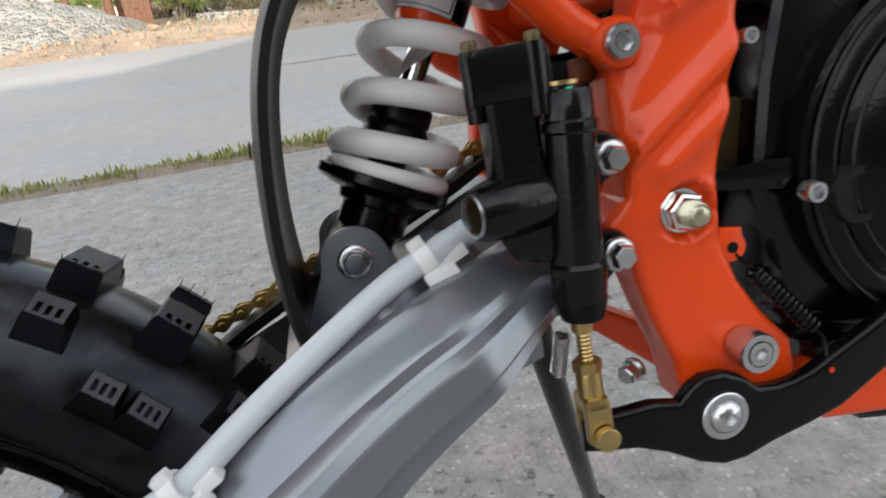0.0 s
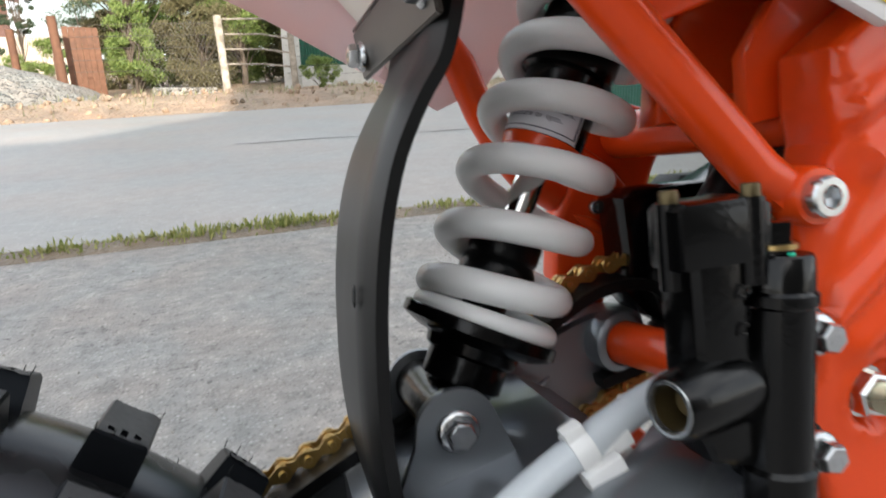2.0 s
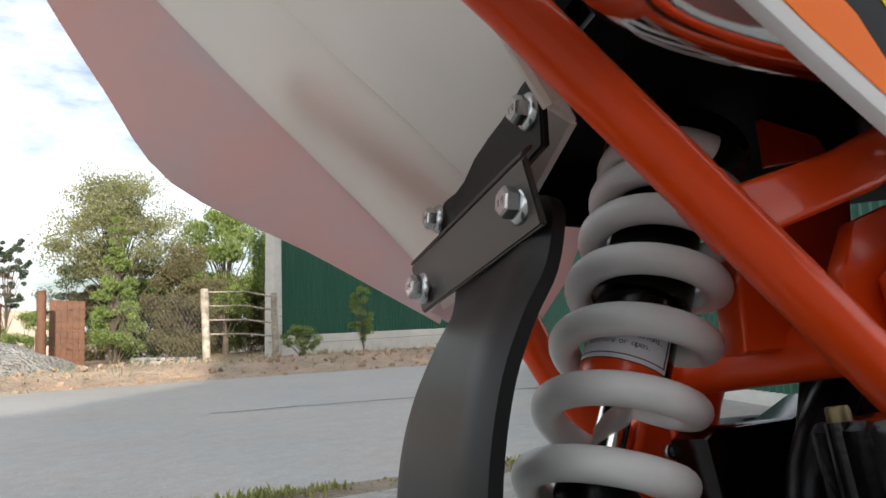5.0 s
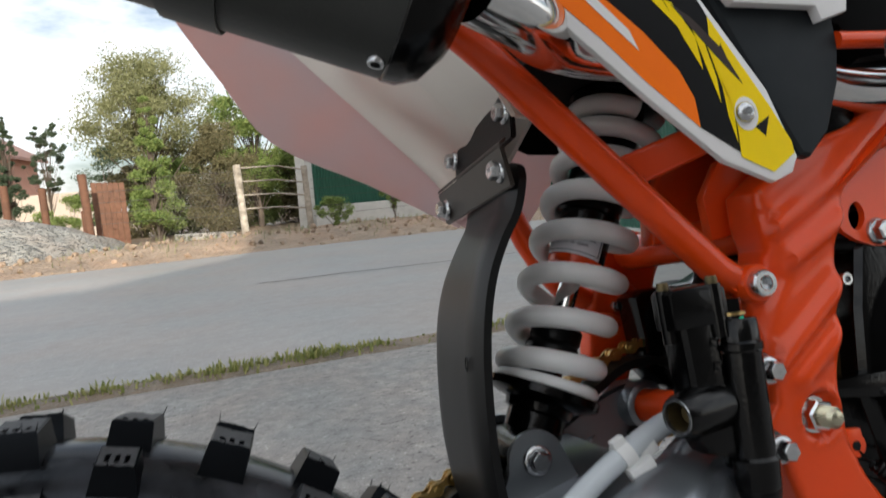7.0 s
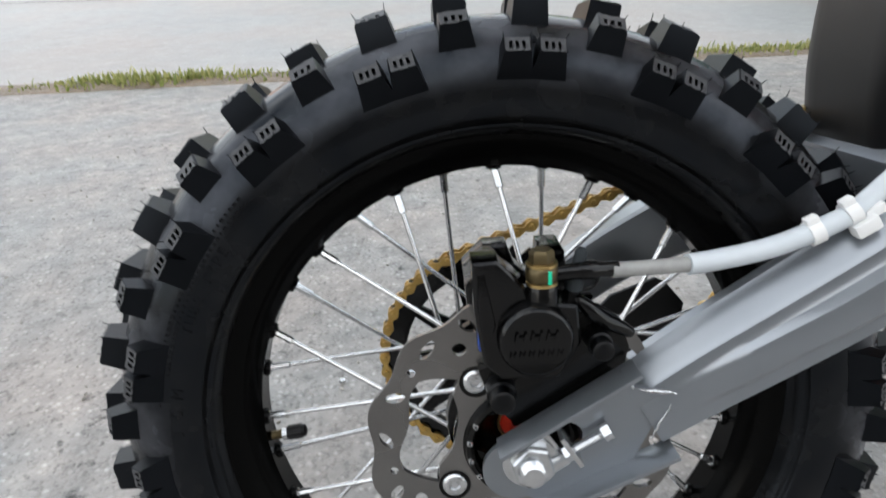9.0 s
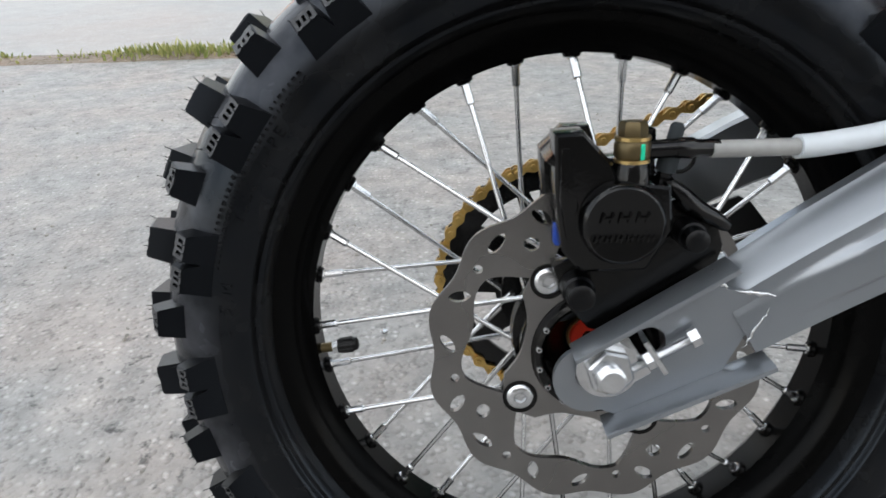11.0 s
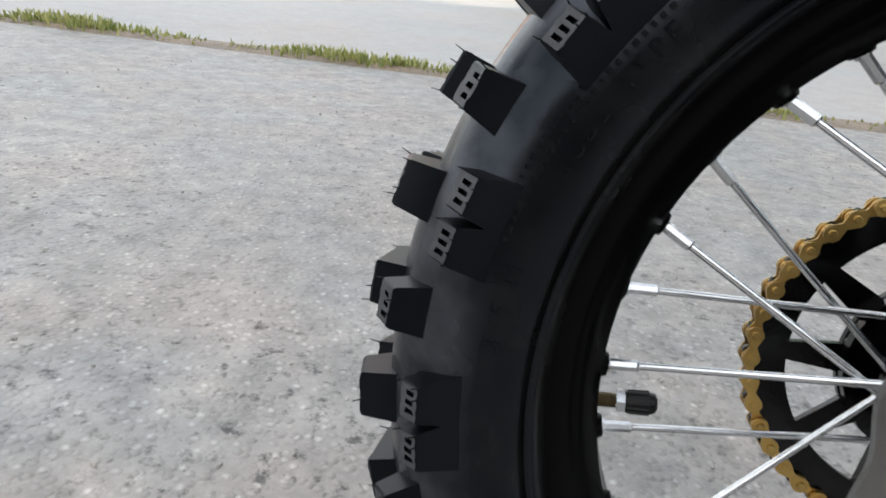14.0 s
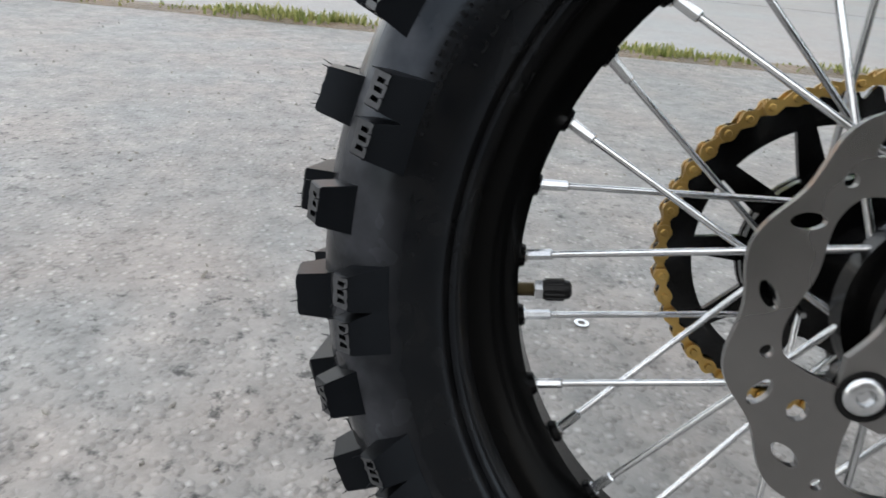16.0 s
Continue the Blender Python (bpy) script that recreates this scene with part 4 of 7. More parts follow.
strip(bm, (-0.012, 0.0145), (0.066, 0.0622), -0.1005, -0.0802, 0.003)
part("flange", bm, SILVER, swingarm)
bm = bmesh.new()
strip(bm, (0.004, -0.0275), (0.088, 0.0115), -0.1005, -0.0802, -0.003)
part("flange", bm, SILVER, swingarm)
bm = bmesh.new()
rnd = random.Random(2)
for p0, p1, r in (((0.0558, -0.0875, 0.0595), (0.064, -0.0885, 0.050), 0.0015), ((0.068, -0.0890, 0.0487), (0.088, -0.0900, 0.0457), 0.0013), ((0.086, -0.0890, 0.038), (0.075, -0.0885, 0.017), 0.0007), ((0.055, -0.096, 0.0565), (0.060, -0.084, 0.0585), 0.0014)):
    p0, p1 = Vector(p0), Vector(p1)
    pts = [p0.lerp(p1, i / 14) + Vector((rnd.uniform(-1, 1), 0, rnd.uniform(-1, 1))) * 0.0007 for i in range(15)]
    tube(bm, pts, r, 8, scales=[min(1.0, 0.25 + i * 0.2, 0.25 + (14 - i) * 0.2) * rnd.uniform(0.6, 1.25) for i in range(15)])
part("weld_bead", bm, ZINC, swingarm, "lumpy bright weld bead", 60)
bm = bmesh.new()
box(bm, (0.0, 0, 0), (0.024, 0.004, 0.026), bevel=0.001)
ob = part("adjuster_plate", bm, ZINC, swingarm)
ob.matrix_basis = pose(0.012, -0.0868, 0.0075, 0, -32, 0)
bm = bmesh.new()
lathe(bm, [(0, 0.004), (0, 0.0162), (0.0022, 0.0162), (0.0022, 0.004)], (0.005, -0.089, 0.0065), (0, -1, 0), 32)
lathe(bm, [(0.0022, 0.0126), (0.009, 0.0126), (0.0102, 0.0112), (0.0102, 0.006)], (0.005, -0.089, 0.0065), (0.1, -1, 0.15), 6)
part("axle_nut", bm, ZINC, swingarm, "zinc axle nut and washer")
bm = bmesh.new()
lathe(bm, [(0, 0.0072)] + [(0.001 + 0.0008 * i, 0.0068 + 0.0006 * (i % 2)) for i in range(8)] + [(0.008, 0.0058), (0.008, 0)], (0.005, -0.098, 0.0065), (0.02, -1, 0.04), 24)
part("axle", bm, ZINC, swingarm)
bm = bmesh.new()
ax0, ax1 = Vector((0.0165, -0.0905, 0.0062)), Vector((0.0520, -0.0905, 0.0262))
d = (ax1 - ax0).normalized()
lathe(bm, [(0, 0)] + [(0.001 + 0.0007 * i, 0.0026 + 0.0004 * (i % 2)) for i in range(54)] + [(0.039, 0)], ax0, d, 12)
lathe(bm, [(0.0095, 0.0026), (0.0095, 0.0054), (0.0135, 0.0054), (0.0135, 0.0026)], ax0, d, 6)
lathe(bm, [(0.0345, 0), (0.0345, 0.0052), (0.0395, 0.0052), (0.0395, 0)], ax0, d, 6)
part("adjuster_bolt", bm, ZINC, swingarm)
bm = bmesh.new()
box(bm, (0, 0, 0), (0.003, 0.017, 0.022), rot=Matrix.Rotation(radians(-32), 4, "Y"), bevel=0.0008)
ob = part("adjuster_stop", bm, ZINC, swingarm)
ob.matrix_basis = pose(0.0275, -0.0915, 0.0172)
# shock mounts and chain slider
for y0, y1 in ((0.003, 0.007), (0.065, 0.069)):
    bm = bmesh.new()
    prism(bm, [(0.228, 0.148), (0.248, 0.19)] + arc(0.2655, 0.1945, 0.0168, 160, 20, 12) + [(0.290, 0.178), (0.306, 0.168), (0.306, 0.15)], y0, y1, 0.0008)
    part("shock_mount", bm, SILVER, swingarm)
bm = bmesh.new()
flange_bolt(bm, (0.2655, 0.003, 0.1945), (0, -1, 0), 0.0088, 0.0064, 0.0055)
part("mount_bolt", bm, ZINC, swingarm)
bm = bmesh.new()
sweep(bm, curve([(0.16, 0.071, 0.128), (0.2, 0.071, 0.153), (0.26, 0.071, 0.181), (0.32, 0.071, 0.207), (0.36, 0.073, 0.2255), (0.392, 0.075, 0.2235), (0.404, 0.075, 0.205), (0.398, 0.075, 0.187), (0.36, 0.075, 0.177)], 5),
      [(0.003, 0.012), (0.003, -0.012), (-0.003, -0.012), (-0.003, 0.012)], up=(0, 0, 1))
part("chain_slider", bm, BLACK_PLASTIC, swingarm, "black rubber chain slider")

# shock absorber: axis from the lower mount up and ahead
SDIR = Vector((0.5281, 0.0669, 1.0)).normalized()
SC = Vector((0.2734, 0.0353, 0.1955))
SU = (Vector((0, -1, 0)) + SDIR * SDIR.y).normalized()
SW = SDIR.cross(SU).normalized()
S0 = SC - SW * 0.0015
shock = tagged(new("shock_absorber"), "rear shock absorber with a white coil spring")
shock.parent = bike


def along(d):
    return S0 + SDIR * d


bm = bmesh.new()
rod(bm, (0.2655, 0.008, 0.1945), (0.2655, 0.064, 0.1945), 0.0125, 28)
lathe(bm, [(-0.004, 0), (-0.004, 0.0135), (0.006, 0.0150), (0.008, 0.0180), (0.019, 0.0180), (0.0205, 0.0205), (0.025, 0.0215), (0.026, 0.0265), (0.0285, 0.0325), (0.030, 0.0350), (0.0345, 0.0350), (0.035, 0.0342), (0.0325, 0.033), (0.0325, 0.0)], SC, SDIR, 44)
part("lower_body", bm, BLACK_PAINT, shock, "black lower perch and eye")
bm = bmesh.new()
lathe(bm, [(0.033, 0), (0.033, 0.010), (0.049, 0.010), (0.050, 0.0150), (0.053, 0.0165), (0.060, 0.0172), (0.0625, 0.0160), (0.064, 0.0150), (0.066, 0.0160), (0.0735, 0.0160), (0.0755, 0.0140), (0.076, 0.008)], S0, SDIR, 36)
part("bump_stop", bm, RUBBER, shock, "ribbed black rubber bump stop")
bm = bmesh.new()
lathe(bm, [(0.034, 0), (0.034, 0.0066), (0.125, 0.0066), (0.125, 0)], S0, SDIR, 24)
part("piston_rod", bm, CHROME, shock, "polished piston rod")
bm = bmesh.new()
lathe(bm, [(0.1135, 0.007), (0.1135, 0.0172), (0.1175, 0.0180), (0.1186, 0.0180)], S0, SDIR, 36)
part("orange_ring", bm, ORANGE, shock, "orange ring below the label")
bm = bmesh.new()
lathe(bm, [(0.1187, 0.0), (0.1187, 0.0180), (0.150, 0.0180), (0.1505, 0.0208), (0.166, 0.0208), (0.1665, 0.019), (0.228, 0.019), (0.229, 0.033), (0.236, 0.0335), (0.237, 0.014), (0.25, 0.013), (0.25, 0)], S0, SDIR, 40)
part("body", bm, BLACK_PAINT, shock, "black damper body")
# paper label round the near side of the body


def label_point(d, ang, r):
    return along(d) + (SU * math.cos(radians(ang)) + SW * math.sin(radians(ang))) * r


def label_patch(d0, d1, a0, a1, r, n=24):
    bm = bmesh.new()
    lo = [bm.verts.new(label_point(d0, a0 + (a1 - a0) * i / n, r)) for i in range(n + 1)]
    hi = [bm.verts.new(label_point(d1, a0 + (a1 - a0) * i / n, r)) for i in range(n + 1)]
    for i in range(n):
        bm.faces.new((lo[i], lo[i + 1], hi[i + 1], hi[i]))
    return bm


part("label", label_patch(0.1189, 0.1395, -120, 25, 0.0182), WHITE_LABEL, shock, "white warning label with small print")
for d0, d1, a0, a1 in ((0.1207, 0.1212, -115, 21), (0.1375, 0.138, -115, 21)):
    part("label_line", label_patch(d0, d1, a0, a1, 0.0183), INK, shock)
part("label_line", label_patch(0.1207, 0.138, 19, 22, 0.0183), INK, shock)
rows = ((0.1355, "explosion.  nitrogen gas"), (0.1315, "manual for instructions."), (0.1275, "not puncture or open."))
for d, text in rows:
    for i, c in enumerate(text):
        if c == " ":
            continue
        a = -106 + i * 5.0
        at = label_point(d - 0.0012, a, 0.01835)
        out = (SU * math.cos(radians(a)) + SW * math.sin(radians(a))).normalized()
        right = SDIR.cross(out).normalized()
        m = Matrix((right, SDIR, out)).transposed().to_4x4()
        m.translation = at
        letters(c, 0.0036, 0.0, INK, shock, "letter", m)
# coil spring
bm = bmesh.new()
front = [0.0372, 0.0512, 0.0780, 0.1065, 0.1350, 0.1620, 0.1860, 0.2060, 0.2210]
pts = []
for i, q in enumerate(curve([(0, 0, d) for d in front], 40)):
    ang = 2 * math.pi * i / 40
    pts.append(SC + SDIR * q.z + (SU * math.cos(ang) + SW * math.sin(ang)) * 0.0280)
pts = [SC + SDIR * (0.0372 - 0.0008 * k / 12) + (SU * math.cos(-2 * math.pi * k / 40) + SW * math.sin(-2 * math.pi * k / 40)) * 0.0280 for k in range(12, 0, -1)] + pts
tube(bm, pts, 0.0066, 18, scales=[min(1.0, 0.62 + 0.38 * i / 44) for i in range(len(pts))])
part("spring", bm, WHITE_COIL, shock, "white powder coated coil spring", 60)

# mud flap between tyre and shock
bm = bmesh.new()
prof = [(0.2500, 0.122), (0.2415, 0.136), (0.2355, 0.158), (0.232, 0.18), (0.2305, 0.205), (0.2315, 0.23), (0.234, 0.255), (0.2385, 0.28), (0.2455, 0.302), (0.255, 0.32), (0.2645, 0.334), (0.270, 0.35), (0.273, 0.361)]
fine = curve([(x, 0, z) for x, z in prof], 4)
rings = []
for i, p in enumerate(fine):
    d = (fine[min(i + 1, len(fine) - 1)] - fine[max(i - 1, 0)]).normalized()
    nrm = Vector((d.z, 0, -d.x))
    f = i / (len(fine) - 1)
    y0, y1 = -0.023, 0.077
    if f < 0.1:
        inset = 0.03 * (1 - f / 0.1) ** 2
        y0, y1 = y0 + inset, y1 - inset
    if 0.55 < f:
        pinch = 0.010 * math.sin(math.pi * min(1, (f - 0.55) / 0.45)) ** 2
        y1 -= pinch
    if f > 0.9:
        y0 += 0.014 * ((f - 0.9) / 0.1) ** 2
    sec = []
    w = 0.0022
    cols = 14
    for j in range(cols + 1):
        y = y0 + (y1 - y0) * j / cols
        u = -1 + 2 * j / cols
        lift = 0.004 * max(0.0, abs(u) - 0.78) / 0.22
        sec.append((y, w + lift))
    for j in range(cols, -1, -1):
        y = y0 + (y1 - y0) * j / cols
        u = -1 + 2 * j / cols
        lift = 0.004 * max(0.0, abs(u) - 0.78) / 0.22
        sec.append((y, -w + lift))
    rings.append([bm.verts.new(p + Vector((0, y, 0)) + nrm * h) for y, h in sec])
m = len(rings[0])
for a, b in zip(rings, rings[1:]):
    for j in range(m):
        bm.faces.new((a[j], a[(j + 1) % m], b[(j + 1) % m], b[j]))
bm.faces.new(rings[0])
bm.faces.new(rings[-1][::-1])
flap = part("mud_flap", bm, FLAP, bike, "curved dark grey plastic mud flap", 45)
bm = bmesh.new()
tube(bm, [(0.2305 + 0.0004 * math.sin(a), -0.0090 + 0.0018 * math.cos(a), 0.2552 + 0.0036 * math.sin(a)) for a in [2 * math.pi * i / 24 for i in range(24)]], 0.0004, 6, closed=True)
part("oval_mark", bm, BLACK_PAINT, flap)


def slat(bm, corners, way, th, bevel):
    """A plate over four or more corners, th thick along way, with rounded edges."""
    mine = bmesh.new()
    a = [mine.verts.new(c) for c in corners]
    b = [mine.verts.new(Vector(c) + Vector(way).normalized() * th) for c in corners]
    mine.faces.new(a)
    mine.faces.new(b[::-1])
    for i in range(len(a)):
        j = (i + 1) % len(a)
        mine.faces.new((a[i], b[i], b[j], a[j]))
    bmesh.ops.recalc_face_normals(mine, faces=mine.faces)
    if bevel:
        bmesh.ops.bevel(mine, geom=mine.edges[:], offset=bevel, segments=2, affect="EDGES")
    return absorb(bm, mine)


bm = slat(bmesh.new(), [(0.2628, -0.025, 0.3675), (0.2658, -0.025, 0.345), (0.2586, 0.0885, 0.3400), (0.2556, 0.0885, 0.3620)], (1, 0, 0.1), 0.0025, 0.0007)
slat(bm, [(0.2628, -0.0252, 0.3676), (0.2556, 0.0887, 0.3621), (0.260, 0.0887, 0.3650), (0.2672, -0.0252, 0.3705)], (0, 0, 1), 0.0018, 0.0005)
bracket = part("flap_bracket", bm, BRACKET, bike, "brown grey steel bracket over the flap", 35)
for at in ((0.2655, -0.0140, 0.3558), (0.2580, 0.0785, 0.3498)):
    bm = bmesh.new()
    flange_bolt(bm, at, (-1, -0.05, 0.1), 0.0072, 0.0054, 0.0055)
    part("bracket_bolt", bm, ZINC, bracket)
outline = [(-0.026, -0.016), (-0.0265, 0.008), (-0.022, 0.0135), (-0.012, 0.0135), (0.004, 0.0105), (0.02, 0.0105), (0.036, 0.0095), (0.05, 0.0055), (0.062, 0.005), (0.078, 0.0075), (0.089, 0.005), (0.0895, -0.002), (0.088, -0.018)]
bm = bmesh.new()
slat(bm, [(0.2715 - 0.00002 + 0.1 * h, y, 0.3865 - 0.035 * (y + 0.0185) + h) for y, h in outline], (1, 0, 0), 0.003, 0.0008)
plate = part("fender_plate", bm, BLACK_PLASTIC, bike, "black plate holding the fender", 25)
for at in ((0.2715, -0.0185, 0.3865), (0.2700, 0.0828, 0.3830)):
    bm = bmesh.new()
    flange_bolt(bm, at, (-1, -0.05, 0.1), 0.0066, 0.0050, 0.005)
    part("plate_bolt", bm, ZINC, plate)

# rear fender, seen from below
fender = tagged(new("rear_fender"), "white plastic rear fender")
fender.parent = bike
L0 = [(0.2771, 0.122, 0.3399), (0.2451, 0.122, 0.3602), (0.2121, 0.122, 0.3809), (0.1509, 0.122, 0.4167), (0.1208, 0.122, 0.4652), (0.0928, 0.122, 0.5168), (0.0511, 0.12, 0.5998), (0.006, 0.118, 0.69)]
L1 = [(0.2760, 0.110, 0.3450), (0.2603, 0.108, 0.3733), (0.2158, 0.108, 0.4264), (0.1974, 0.108, 0.4470), (0.1660, 0.108, 0.4835), (0.1246, 0.108, 0.5358), (0.0778, 0.108, 0.6119), (0.0289, 0.108, 0.6935)]
L2 = [(0.290, 0.092, 0.352), (0.292, 0.090, 0.375), (0.288, 0.084, 0.40), (0.254, 0.072, 0.43), (0.219, 0.07, 0.465), (0.174, 0.068, 0.515), (0.122, 0.066, 0.585), (0.06, 0.06, 0.66)]
LB = [(0.2825, -0.024, 0.3800), (0.279, -0.024, 0.389), (0.267, -0.025, 0.4125), (0.246, -0.028, 0.44), (0.219, -0.033, 0.47), (0.18, -0.04, 0.52), (0.135, -0.045, 0.585), (0.09, -0.05, 0.66)]
L3 = [(0.2690, -0.034, 0.3800), (0.2640, -0.035, 0.389), (0.2525, -0.036, 0.412), (0.233, -0.040, 0.440), (0.208, -0.045, 0.47), (0.170, -0.05, 0.52), (0.126, -0.055, 0.585), (0.082, -0.06, 0.66)]


def ribbon(bm, a, b, th, cols=6, sag=0.0):
    a, b = curve(a, 4), curve(b, 4)
    top, low = [], []
    for i in range(len(a)):
        rt, rl = [], []
        d = (a[min(i + 1, len(a) - 1)] - a[max(i - 1, 0)]).normalized()
        n = d.cross((b[i] - a[i]).normalized())
        for j in range(cols + 1):
            f = j / cols
            p = a[i].lerp(b[i], f) + n * (sag * 4 * f * (1 - f))
            rt.append(bm.verts.new(p + n * th))
            rl.append(bm.verts.new(p))
        top.append(rt)
        low.append(rl)
    for rows in (top, low):
        for r, s in zip(rows, rows[1:]):
            for j in range(cols):
                bm.faces.new((r[j], r[j + 1], s[j + 1], s[j]))
    for r, s in ((top[0], low[0]), (top[-1], low[-1])):
        for j in range(cols):
            bm.faces.new((r[j], r[j + 1], s[j + 1], s[j]))
    for j in (0, cols):
        for i in range(len(top) - 1):
            bm.faces.new((top[i][j], top[i + 1][j], low[i + 1][j], low[i][j]))
    return bm


part("side_skirt", ribbon(bmesh.new(), L0, L1, 0.0025, 6, 0.002), RED_LIT_PLASTIC, fender, "white skirt with red light from the panel above put into its colour", 50)
part("underside", ribbon(bmesh.new(), L1, L2, 0.0025, 5, 0.003), FENDER, fender, "", 50)
part("underside", ribbon(bmesh.new(), L2, LB, 0.0025, 6, 0.0), FENDER, fender, "", 50)
part("near_wall", ribbon(bmesh.new(), LB, L3, 0.0025, 3), FENDER, fender, "", 50)
bm = bmesh.new()
prism(bm, [(0.27, 0.345), (0.30, 0.375), (0.3355, 0.397), (0.358, 0.4076), (0.365, 0.385), (0.346, 0.355), (0.3275, 0.335), (0.30, 0.325)], 0.112, 0.115, 0.001)
part("inner_skirt", bm, RED_LIT_PLASTIC, fender, "", 35)
# added dark sheet that stands in for the deep shade behind the spring top
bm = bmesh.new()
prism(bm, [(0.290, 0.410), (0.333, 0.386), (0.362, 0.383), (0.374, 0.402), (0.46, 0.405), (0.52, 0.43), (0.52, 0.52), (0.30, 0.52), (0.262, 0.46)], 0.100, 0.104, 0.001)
part("shade_sheet", bm, UNDERSEAT_SHADE, bike, "near-black sheet standing in for the shade behind the spring", 35)
near_low = [(p[0] + 0.0075, p[1] - 0.003, p[2] + 0.004) for p in L3]
part("near_edge", ribbon(bmesh.new(), L3, near_low, 0.004, 2), FENDER, fender, "", 50)

# exhaust: muffler, strap, pipe
MD = Vector((0.947, 0.02, -0.372)).normalized()
M0 = Vector((0.209, -0.112, 0.4245))
bm = bmesh.new()
lathe(bm, [(-0.36, 0), (-0.36, 0.043), (-0.355, 0.047), (-0.002, 0.048)], M0, MD, 56)
exhaust = tagged(new("exhaust"), "dark grey muffler with a chromed pipe")
exhaust.parent = bike
part("muffler", bm, MUFFLER, exhaust, "dark grey muffler can", 35)
bm = bmesh.new()
lathe(bm, [(-0.004, 0.0478), (-0.003, 0.0488), (0.003, 0.0486), (0.011, 0.0445), (0.018, 0.034), (0.0195, 0.023), (0.0195, 0)], M0, MD, 56)
cap = part("end_cap", bm, BLACK_PAINT, exhaust, "black end cap", 35)
bm = bmesh.new()
lathe(bm, [(-0.087, 0.0482), (-0.087, 0.0498), (-0.066, 0.0498), (-0.066, 0.0482)], M0, MD, 56)
part("strap", bm, MUFFLER, exhaust, "wide clamp strap")
for k in range(3):
    bm = bmesh.new()
    a = radians(-82 + k * 70)
    u = Vector((0, -1, 0)) * math.cos(a) + Vector((0.322, 0, 0.947)) * math.sin(a)
    socket_bolt(bm, M0 + MD * -0.010 + u * 0.0478, u, 0.0036, 0.0022)
    part("cap_screw", bm, ZINC, exhaust)
bm = bmesh.new()
tube(bm, curve([(0.230, -0.108, 0.416), (0.255, -0.092, 0.411), (0.285, -0.066, 0.407), (0.33, -0.054, 0.404), (0.38, -0.050, 0.402), (0.415, -0.049, 0.396), (0.445, -0.049, 0.383), (0.475, -0.050, 0.3755), (0.52, -0.050, 0.373), (0.58, -0.05, 0.365)], 6), 0.0155, 28)
part("pipe", bm, CHROME, exhaust, "polished exhaust pipe")
bm = bmesh.new()
lathe(bm, [(0, 0.0158), (0.002, 0.0185), (0.01, 0.0185), (0.012, 0.0158)], (0.510, -0.050, 0.3730), (0.99, 0.0, -0.06), 32)
part("pipe_clamp", bm, ZINC, exhaust)

# side panel with its graphics, and the airbox behind
panel_poly = [(0.3892, 0.3338), (0.3849, 0.3263), (0.3737, 0.3227), (0.348, 0.3355), (0.3139, 0.368), (0.2661, 0.4169), (0.225, 0.46), (0.305, 0.485), (0.3521, 0.4124), (0.3785, 0.3681)]
bm = bmesh.new()
prism(bm, panel_poly, -0.0895, -0.0845, 0.0016)
panel = part("side_panel", bm, WHITE_PLASTIC, bike, "white side panel with orange, black and yellow graphics", 35)


def decal(name, poly, mat, y, label=""):
    bm = bmesh.new()
    prism(bm, poly, y - 0.0003, y)
    return part(name, bm, mat, panel, label, 25)


decal("graphic", [(0.243, 0.45), (0.276, 0.4159), (0.2946, 0.3978), (0.3137, 0.3762), (0.338, 0.3524), (0.3376, 0.3663), (0.3317, 0.3806), (0.3165, 0.3998), (0.3004, 0.4157), (0.27, 0.452)], ORANGE_DECAL, -0.0896, "orange graphic")
decal("graphic", [(0.27, 0.452), (0.3004, 0.4157), (0.3165, 0.3998), (0.3317, 0.3806), (0.3376, 0.3663), (0.338, 0.3524), (0.3569, 0.339), (0.3611, 0.3574), (0.3584, 0.3726), (0.3504, 0.3863), (0.3356, 0.4005), (0.3204, 0.4151), (0.298, 0.455)], BLACK_DECAL, -0.0897, "black graphic")
decal("graphic", [(0.338, 0.3524), (0.3569, 0.339), (0.3595, 0.3365), (0.371, 0.357), (0.3632, 0.3849), (0.3527, 0.4044), (0.3480, 0.4141), (0.330, 0.445), (0.298, 0.455), (0.3204, 0.4151), (0.3356, 0.40), (0.3376, 0.3663)], BLACK_DECAL, -0.08965, "black graphic")
decal("graphic", [(0.3520, 0.4052), (0.3682, 0.3765), (0.3778, 0.359), (0.3865, 0.341), (0.3868, 0.3355), (0.3735, 0.3275), (0.357, 0.3365), (0.3578, 0.3496), (0.3572, 0.3603), (0.3572, 0.3696), (0.3552, 0.383), (0.3510, 0.3926)], YELLOW_DECAL, -0.0899, "yellow graphic")
for poly in ([(0.3114, 0.4291), (0.3158, 0.429), (0.3285, 0.4162), (0.3353, 0.401), (0.3251, 0.413)], [(0.33, 0.4145), (0.3341, 0.4127), (0.3434, 0.3956), (0.3446, 0.3799), (0.337, 0.396)],
             [(0.3421, 0.4023), (0.3477, 0.3937), (0.3511, 0.3753), (0.3512, 0.3629), (0.3463, 0.383)], [(0.3486, 0.3937), (0.3548, 0.3833), (0.3586, 0.3665), (0.3577, 0.3567), (0.3532, 0.3718)],
             [(0.3532, 0.376), (0.3575, 0.3616), (0.3564, 0.3437), (0.354, 0.3562)]):
    decal("graphic", poly, YELLOW_DECAL, -0.0900, "yellow slash")
decal("graphic", [(0.2683, 0.4400), (0.2740, 0.4400), (0.3093, 0.4007), (0.3126, 0.3908), (0.3033, 0.401), (0.2941, 0.411)], WHITE_PLASTIC, -0.0900, "white stripe")
